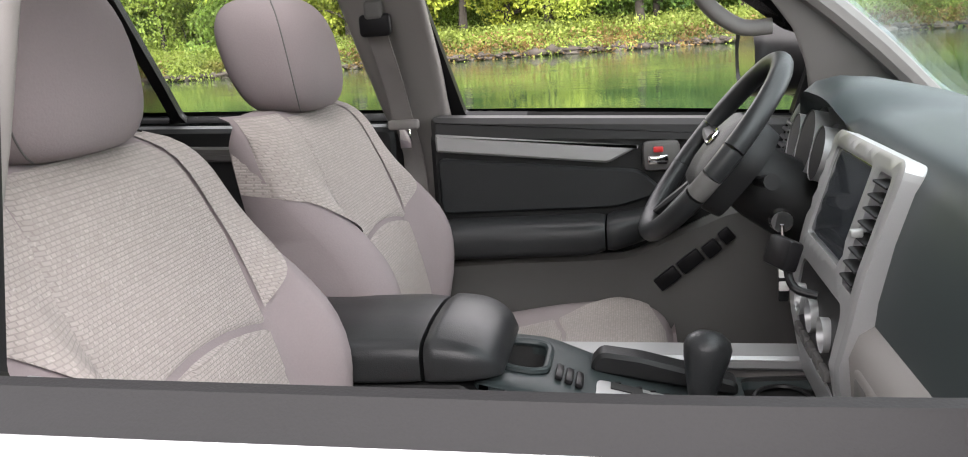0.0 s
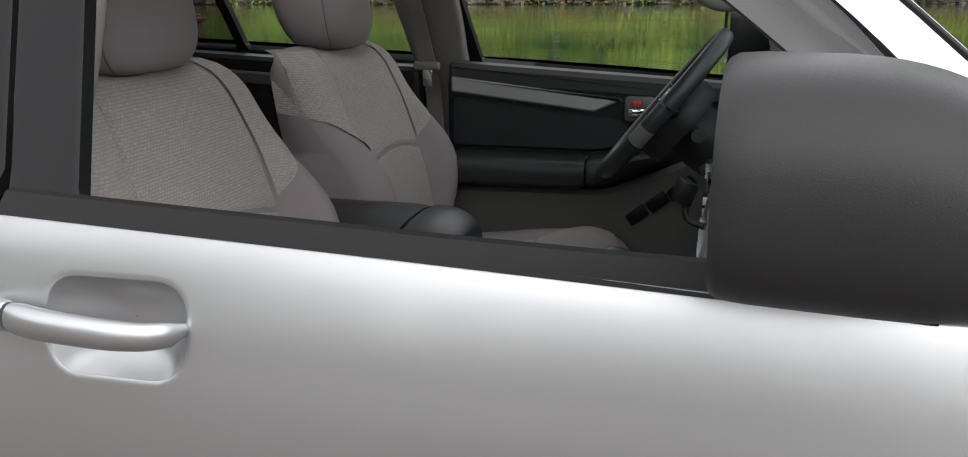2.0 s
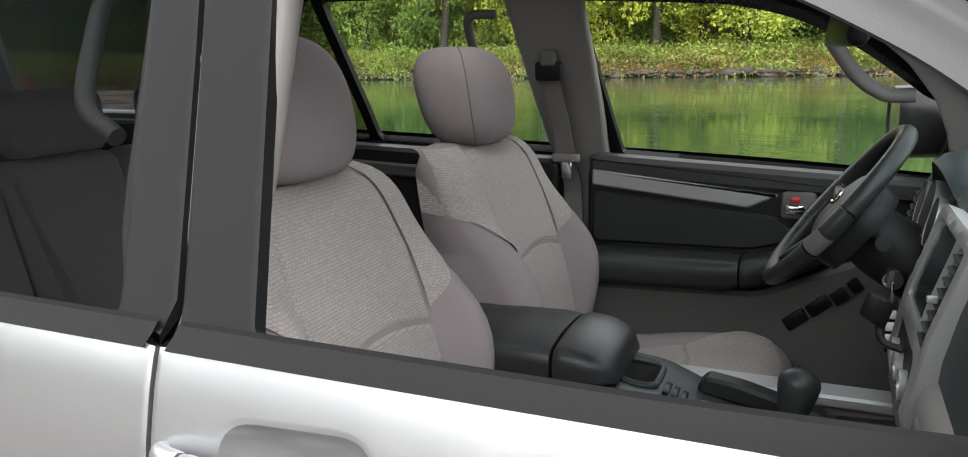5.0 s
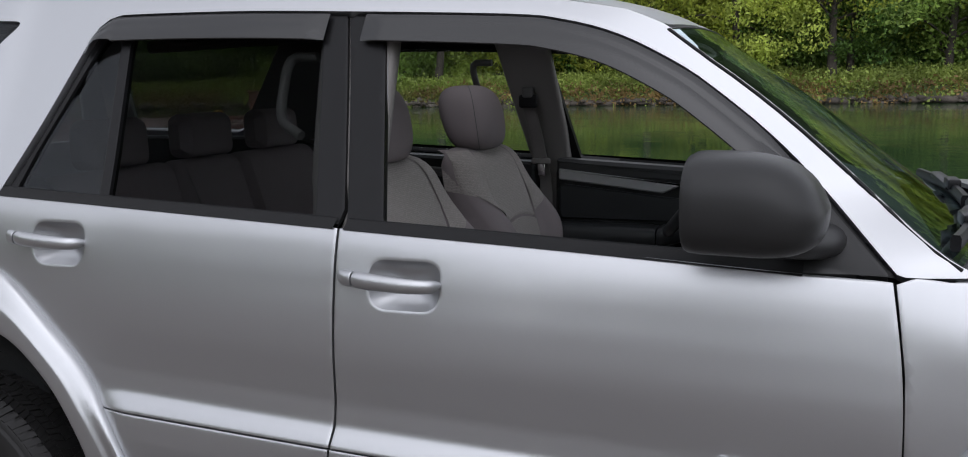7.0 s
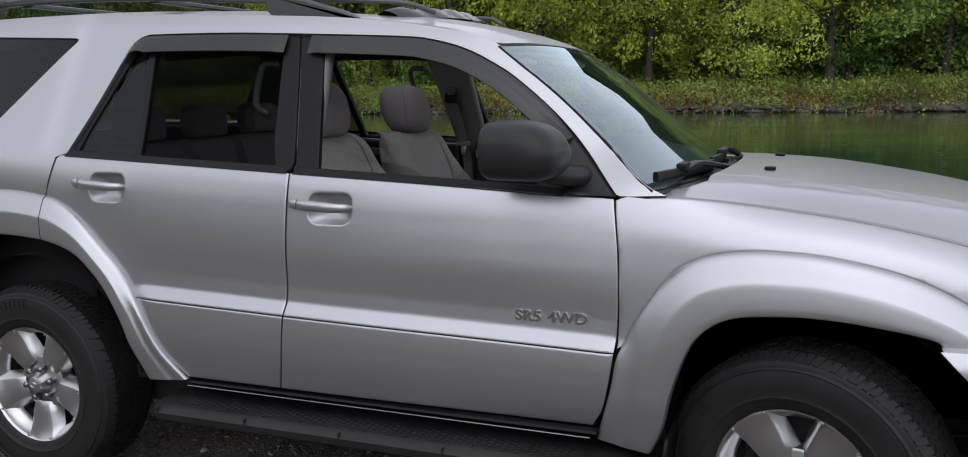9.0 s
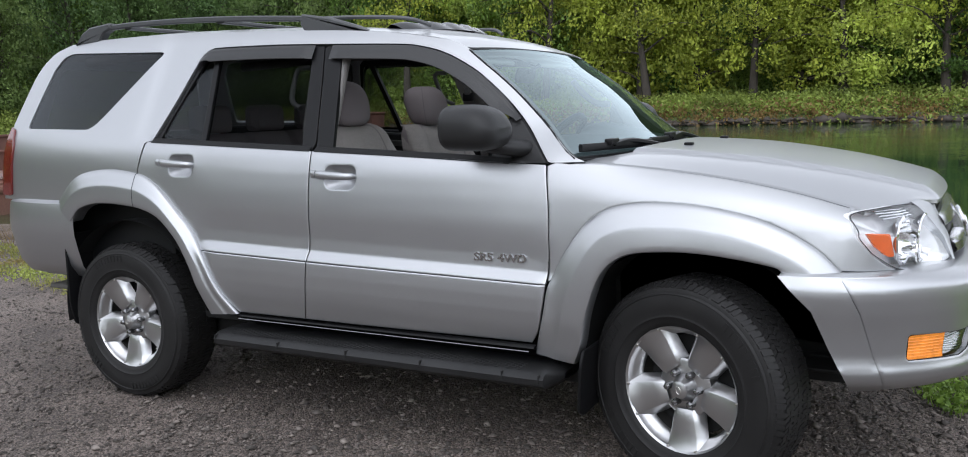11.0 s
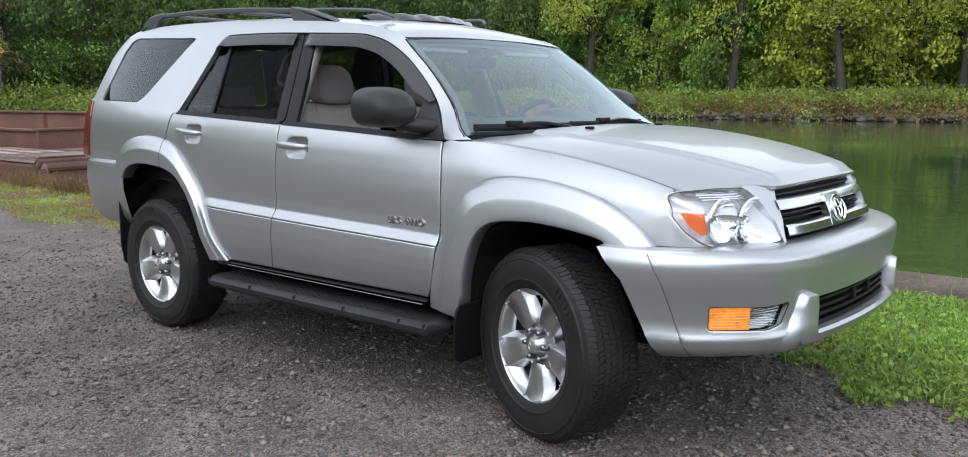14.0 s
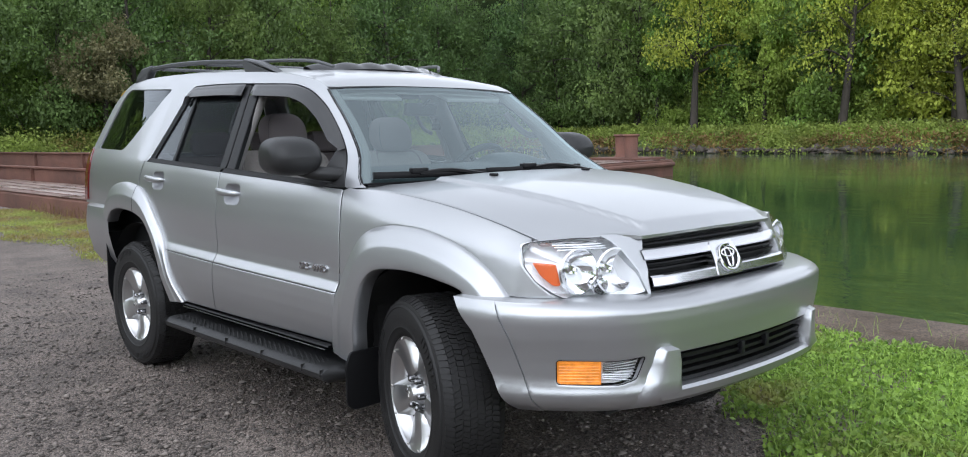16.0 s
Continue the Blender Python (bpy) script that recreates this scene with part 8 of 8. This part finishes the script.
    scr = rounded([(-0.075, 1.075), (0.13, 1.075), (0.13, 1.205), (-0.075, 1.205)], 0.008)
    vn = rounded([(-0.16, 1.062), (-0.10, 1.062), (-0.10, 1.205), (-0.16, 1.205)], 0.008)
    ctl = rounded([(-0.13, 0.90), (0.115, 0.90), (0.125, 1.04), (-0.14, 1.04)], 0.02)
    part("stack_frame", skin(outl, sm(-0.016), 0.03, 0.04, holes=[scr, vn, ctl], edge=0.005, out=(-1, 0, 0)), M_SATIN, st, "satin silver frame")
    part("screen", skin(scr, sm(-0.008), 0.05, 0.01, out=(-1, 0, 0)), M_SCREEN, st, "dark glossy screen")
    part("control_panel", skin(ctl, sm(-0.009), 0.05, 0.01, out=(-1, 0, 0)), M_PANEL, st, "black control panel")
    part("vent_back", skin(vn, sm(0.012), 0.05, 0.006, out=(-1, 0, 0)), M_DARK, st)
    for i in range(8):
        z = 1.074 + i * 0.0168
        x, y, zz = sm(-0.012)(np.linspace(-0.159, -0.101, 5), np.full(5, z))
        part("vent_slat", bar(np.column_stack([x + 0.006, y, zz]), 0.02, 0.004), M_PANEL, st)
    part("vent_tab", box(0.515, 0.53, -0.135, -0.125, 1.128, 1.138, 0.002), M_SATIN, st)
    for y in (-0.08, 0.0, 0.08):
        at = Matrix.Translation((0.497, y, 0.985)) @ Matrix.Rotation(radians(90), 4, "Z")
        part("knob", moved(lathe([(0.0, -0.022), (0.018, -0.021), (0.022, -0.014), (0.024, 0.006)], 24), at), M_SATIN, st, "round control knob")
    for i in range(5):
        part("button", box(0.492, 0.502, -0.10 + i * 0.044, -0.066 + i * 0.044, 0.925, 0.942, 0.003), M_DGREY, st)
    # a phone holder clipped low on the stack
    ph = cabin("phone_holder", "chrome and black clip bracket on the dash")
    part("clip_arm", tube(spline([(0.50, -0.02, 1.02), (0.47, -0.01, 1.03), (0.465, 0.02, 1.06)], 10), 0.006, 10), M_TRIM, ph)
    part("clip_jaw", moved(box(-0.012, 0.012, -0.03, 0.03, -0.022, 0.022, 0.006), pose(0.462, 0.025, 1.07, 0, 20, 20)), M_TRIM, ph)


make_dash()


def make_steering():
    s = cabin("steering_wheel", "black leather steering wheel with silver spokes")
    c = Vector((0.398, 0.37, 1.176))
    up = Vector((0.232, 0, 0.285)).normalized()
    nrm = Vector((-up.z, 0, up.x))
    ly = Vector((0, 1, 0))
    R = 0.183

    def pt(a, r=R, h=0.0):
        return tuple(c + up * (r * math.sin(a)) + ly * (r * math.cos(a)) + nrm * h)

    for a0, a1, m, nm in ((0.15, 2.99, M_LEATHER, "upper_rim"), (3.01, 3.28, M_LEATHER, "rim_grip"), (3.29, 3.50, M_DGREY, "rim_inlay"), (3.52, 5.87, M_LEATHER, "lower_rim"), (5.88, 6.41, M_LEATHER, "rim_grip")):
        part(nm, tube([pt(a) for a in np.linspace(a0, a1, 40)], 0.0185, 14), m, s)
    o = rounded([(-0.105, -0.085), (0.105, -0.085), (0.12, 0.03), (0.075, 0.085), (-0.075, 0.085), (-0.12, 0.03)], 0.035, 6)
    rows = []
    for f, h in ((1.0, -0.05), (1.05, -0.02), (1.0, 0.0), (0.85, 0.016), (0.5, 0.026), (0.02, 0.029)):
        rows.append([tuple(c + ly * (y * f) + up * (z * f) + nrm * (h - 0.018)) for y, z in o])
    part("hub_pad", loft(rows, True, True), M_PANEL, s, "black centre pad")
    q = np.linspace(0, 2 * np.pi, 25)
    part("hub_badge", tube([tuple(c + ly * (0.022 * math.cos(a)) + up * (0.015 * math.sin(a) + 0.015) + nrm * 0.012) for a in q], 0.003, 6, False), M_CHROME, s, "small chrome oval badge")
    for a, m in ((0.1, M_PANEL), (math.pi - 0.1, M_PANEL), (math.pi * 1.5 - 0.35, M_PANEL), (math.pi * 1.5 + 0.35, M_PANEL)):
        p = [pt(a, r, h) for r, h in ((0.06, -0.022), (0.11, -0.014), (R - 0.004, 0.0))]
        part("spoke", tube(spline(p, 8), [0.026, 0.025, 0.024, 0.023, 0.022, 0.020, 0.017, 0.014], 10, flat=0.5), m, s)
    k = cabin("steering_column", "dark steering column with stalks")
    part("shroud", tube([tuple(c + nrm * -0.05), tuple(c + nrm * -0.11), (0.60, 0.37, 1.035)], [0.06, 0.066, 0.075], 16), M_PANEL, k)
    for e in (-1, 1):
        b = c + nrm * -0.085
        part("stalk", tube([tuple(b + ly * (e * 0.05)), tuple(b + ly * (e * 0.11) + up * 0.01), tuple(b + ly * (e * 0.155) + up * 0.02)], [0.009, 0.009, 0.014], 10), M_PANEL, k, "black control stalk")
    part("ignition_bezel", moved(lathe([(0, -0.01), (0.018, -0.01), (0.02, 0.01)], 16), pose(0.50, 0.275, 1.06)), M_CHROME, k)
    f = cabin("key_fob", "key fob with white buttons hanging from the ignition")
    part("fob_ring", tube([(0.50, 0.262, 1.055), (0.50, 0.258, 1.02)], 0.003, 6), M_CHROME, f)
    part("fob", box(0.491, 0.509, 0.25, 0.262, 0.925, 1.02, 0.004), M_PANEL, f)
    for z in (0.945, 0.968, 0.991):
        part("fob_button", box(0.4915, 0.5085, 0.2475, 0.251, z, z + 0.017, 0.002), M_WHITE, f)


make_steering()


def make_trim():
    """Door linings, pillars, belts, roof lining, carpet."""
    for s in (-1, 1):
        t = cabin("front_door_lining", "black front door lining with silver strip and armrest")

        k = 0.05 if s < 0 else 0.0
        yb = 0.715 + k
        top = rounded([(-0.185, 1.17 - k), (0.60, 1.125 - k), (0.64, 1.13 - k), (0.64, 1.178 - k), (-0.185, 1.226 - k)], 0.012)
        part("sill_cap", prism(top, "y", s * (0.705 + k), s * 0.790, 0.012), M_SILL, t, "dark grey sill cap")
        part("lining", prism(rounded([(-0.195, 0.60), (0.74, 0.60), (0.74, 1.13 - k), (-0.19, 1.20 - k)], 0.03), "y", s * yb, s * 0.80, 0.01), M_PANEL, t, "black door lining")
        part("bright_strip", prism(rounded([(-0.175, 1.150), (0.205, 1.107), (0.275, 1.140), (-0.175, 1.190)], 0.006), "y", s * 0.698, s * 0.72, 0.005), M_SATIN, t, "satin silver strip")
        for nm, xa, xb, lab in (("armrest", -0.175, 0.195, "black padded armrest"), ("pull_grip", 0.20, 0.40, "black door pull")):
            rows = []
            for x in np.linspace(xa, xb, 16):
                g = np.clip((x - 0.15) / 0.25, 0, 1)
                zt, zb = 0.998 + 0.022 * g ** 1.5, 0.918 + 0.075 * g ** 1.6
                yi = 0.598 + 0.085 * g ** 2
                e = 0.005 if x in (xa, xb) else 0.0
                q = np.linspace(0, 2 * np.pi, 24, endpoint=False)
                cy, cz = np.sign(np.cos(q)) * np.abs(np.cos(q)) ** 0.55, np.sign(np.sin(q)) * np.abs(np.sin(q)) ** 0.6
                rows.append(np.column_stack([np.full(24, x), s * ((yi + 0.73) / 2 + ((0.73 - yi) / 2 - e) * cy), (zt + zb) / 2 + ((zt - zb) / 2 - e) * cz]))
            part(nm, loft(rows, True, True), M_LEATHER, t, lab, sharp=60)
        part("insert_panel", prism(rounded([(-0.175, 1.005), (0.22, 1.005), (0.33, 1.035), (0.27, 1.09), (0.20, 1.095), (-0.175, 1.135)], 0.02), "y", s * 0.703, s * 0.722, 0.006), M_LEATHER, t, "black padded insert")
        low = rounded([(-0.19, 0.60), (0.70, 0.60), (0.64, 1.01), (0.46, 1.00), (0.24, 0.905), (-0.19, 0.90)], 0.03)
        part("lower_lining", prism(low, "y", s * 0.685, s * 0.72, 0.012), M_DGREY, t, "grey lower lining")
        part("release_frame", box(0.28, 0.36, min(s * 0.69, s * 0.72), max(s * 0.69, s * 0.72), 1.085, 1.15, 0.012), M_DGREY, t)
        part("release_lever", box(0.29, 0.335, min(s * 0.682, s * 0.70), max(s * 0.682, s * 0.70), 1.10, 1.122, 0.006), M_CHROME, t, "chrome release lever")
        part("lock_tab", box(0.303, 0.324, min(s * 0.683, s * 0.70), max(s * 0.683, s * 0.70), 1.127, 1.139, 0.003), M_RED, t, "red lock tab")
        for x, z, w in ((0.325, 0.848, 0.028), (0.375, 0.885, 0.028), (0.420, 0.912, 0.018), (0.452, 0.940, 0.014)):
            part("lining_switch", moved(box(-w, w, -0.008, 0.008, -0.016, 0.016, 0.004), pose(x, s * 0.682, z, 0, -38, 0)), M_TRIM, t, "black switch")
        r = cabin("rear_door_lining", "black rear door lining")
        part("lining", prism(rounded([(-1.12, 0.85), (-0.95, 0.60), (-0.30, 0.60), (-0.27, 1.21), (-1.14, 1.25)], 0.03), "y", s * yb, s * 0.80, 0.01), M_PANEL, r)
        part("strip", prism(rounded([(-1.0, 1.17), (-0.36, 1.135), (-0.36, 1.17), (-1.0, 1.205)], 0.006), "y", s * 0.700, s * 0.72, 0.005), M_DGREY, r)
        part("armrest", prism(rounded([(-0.95, 0.92), (-0.38, 0.92), (-0.36, 0.99), (-0.95, 0.99)], 0.02), "y", s * 0.62, s * 0.72, 0.015), M_LEATHER, r)
        # middle pillar
        rows = []
        for z in np.linspace(0.55, 1.66, 26):
            w = float(side_w(-0.25, z)) - float(np.interp(z, [1.05, 1.30], [0.10, 0.045]))
            k = np.interp(z, [0.55, 0.9, 1.2, 1.35, 1.66], [0.075, 0.072, 0.075, 0.088, 0.10])
            xc = np.interp(z, [0.55, 1.2, 1.66], [-0.215, -0.232, -0.285])
            o = rounded([(xc - k, w + 0.02), (xc - k, w - 0.03), (xc + k, w - 0.03), (xc + k, w + 0.02)], 0.022, 5)
            rows.append(np.column_stack([o[:, 0], s * o[:, 1], np.full(len(o), z)]))
        part("pillar_trim", loft(rows, True, True), M_GREY, car, "grey plastic pillar trim", sharp=50)
        wp = lambda z: float(side_w(-0.25, z)) - float(np.interp(z, [1.05, 1.30], [0.14, 0.085]))
        b = cabin("seat_belt", "grey seat belt hanging on the pillar")
        pts = [(-0.272, s * (wp(1.42) - 0.004), 1.415), (-0.262, s * (wp(1.32) - 0.008), 1.32), (-0.250, s * (wp(1.235) - 0.01), 1.22), (-0.238, s * (wp(1.1) - 0.0), 1.10), (-0.215, s * 0.665, 0.85), (-0.21, s * 0.665, 0.62)]
        p = spline(pts, 24)
        rows = []
        for e, o in ((-0.023, 0.0015), (0.023, 0.0015), (0.023, -0.0015), (-0.023, -0.0015)):
            rows.append(np.column_stack([p[:, 0] + e, p[:, 1] - s * o, p[:, 2]]))
        part("webbing", loft(rows + rows[:1]), M_BELT, b, "grey webbing")
        part("anchor", moved(box(-0.035, 0.035, -0.012, 0.012, -0.02, 0.028, 0.01, 3), pose(-0.272, s * (wp(1.42) - 0.012), 1.432)), M_TRIM, b, "black belt anchor")
        part("anchor_cap", moved(box(-0.02, 0.02, -0.016, 0.016, -0.02, 0.02, 0.008, 3), pose(-0.272, s * (wp(1.42) - 0.012), 1.468)), M_DGREY, b)
        part("tongue_guide", moved(box(-0.036, 0.036, -0.009, 0.009, -0.011, 0.011, 0.006, 3), pose(-0.249, s * (wp(1.235) - 0.016), 1.214)), M_GREY, b, "grey tongue grip")
        part("tongue", moved(box(-0.013, 0.013, -0.0018, 0.0018, -0.045, 0.0, 0.001), pose(-0.247, s * (wp(1.235) - 0.018), 1.206)), M_CHROME, b, "chrome belt tongue")
        # grab handles
        for pts in ([(-0.40, 1.575), (-0.47, 1.57), (-0.475, 1.50), (-0.46, 1.43), (-0.40, 1.395)], [(0.37, 1.50), (0.40, 1.455), (0.434, 1.412), (0.49, 1.376), (0.55, 1.374)])[:2 if s > 0 else 1]:
            q = spline(pts, 20)
            ww = np.array([float(side_w(-0.3, z)) for z in q[:, 1]]) - (0.075 if pts[0][0] < 0 else 0.10)
            part("grab_handle", tube(np.column_stack([q[:, 0], s * ww, q[:, 1]]), 0.012 if pts[0][0] < 0 else 0.017, 12), M_DGREY if pts[0][0] < 0 else M_GREY, car, "grey grab handle")
        # windscreen pillar lining
        q = spline([(0.93, 1.20), (0.80, 1.33), (0.62, 1.475), (0.47, 1.585), (0.30, 1.64), (0.0, 1.685), (-0.6, 1.70), (-1.2, 1.70), (-1.9, 1.68)], 50)
        q[:, 1] = np.minimum(q[:, 1], rail(q[:, 0]) - 0.030)
        ww = side_w(q[:, 0], q[:, 1]) - 0.055
        part("roof_edge_trim", tube(np.column_stack([q[:, 0], s * ww, q[:, 1] - 0.006]), 0.026, 10), M_GREY, car, "grey pillar and roof-edge lining")
        lin = [(0.94, 1.19), (0.86, 1.265), (0.68, 1.41), (0.49, 1.548), (0.40, 1.60), (0.24, 1.64), (0.20, 1.625), (0.34, 1.578), (0.44, 1.515)] + ([(0.54, 1.442), (0.63, 1.364), (0.705, 1.292), (0.72, 1.19)] if s < 0 else [(0.525, 1.442), (0.585, 1.364), (0.615, 1.292), (0.64, 1.19)])
        part("pillar_lining", skin(rounded([(x, min(z, float(rail(x)) - 0.030)) for x, z in lin], 0.01), side(s, -0.066), 0.04, 0.02, edge=0.006, out=(0, -s, 0)), M_GREY, car, "grey windscreen pillar lining")
        # load-bay side lining
        part("bay_lining", prism(rounded([(-2.2, 0.55), (-1.20, 0.55), (-1.17, 1.26), (-1.30, 1.30), (-2.2, 1.30)], 0.03), "y", s * 0.66, s * 0.745, 0.01), M_PANEL, car)
        part("quarter_pillar_trim", skin(rounded([(-1.20, 1.27), (-1.06, 1.66), (-1.27, 1.70), (-1.62, 1.32)], 0.03), side(s, -0.045), 0.05, 0.02, out=(0, -s, 0)), M_DGREY, car)
    lhole = rounded([(-0.50, -0.37), (0.0, -0.37), (0.0, 0.37), (-0.50, 0.37)], 0.05)
    liner = [(x, -0.56) for x in np.linspace(-2.15, 0.39, 30)] + [(0.40, 0.0)] + [(x, 0.56) for x in np.linspace(0.39, -2.15, 30)]
    part("headliner", skin(liner, lambda x, y: (x, y, rail(x) - 0.035 - 0.03 * (np.abs(y) / 0.6) ** 3), 0.08, 0.01, holes=[lhole], edge=0, out=(0, 0, -1)), M_LINER, car, "light grey roof lining")
    part("carpet", box(-2.2, 0.92, -0.72, 0.72, 0.462, 0.49, 0.01), M_CARPET, car, "dark grey carpet")
    part("load_floor", box(-2.25, -1.25, -0.66, 0.66, 0.70, 0.74, 0.01), M_CARPET, car)
    mr = cabin("rear_view_mirror", "black rear-view mirror on the windscreen")
    part("mirror_body", moved(box(-0.02, 0.012, -0.115, 0.115, -0.034, 0.034, 0.014, 3), pose(0.40, 0.0, 1.515, 0, 12, 8)), M_TRIM, mr)
    part("mirror_stem", tube([(0.41, 0, 1.53), (0.47, 0, 1.562)], 0.009, 8), M_TRIM, mr)
    for s in (-1, 1):
        part("sun_visor", moved(box(-0.08, 0.08, -0.19, 0.19, -0.009, 0.009, 0.007, 3), pose(0.33, s * 0.34, 1.592, 0, 20, 0)), M_LINER, car, "grey folded sun visor")


make_trim()
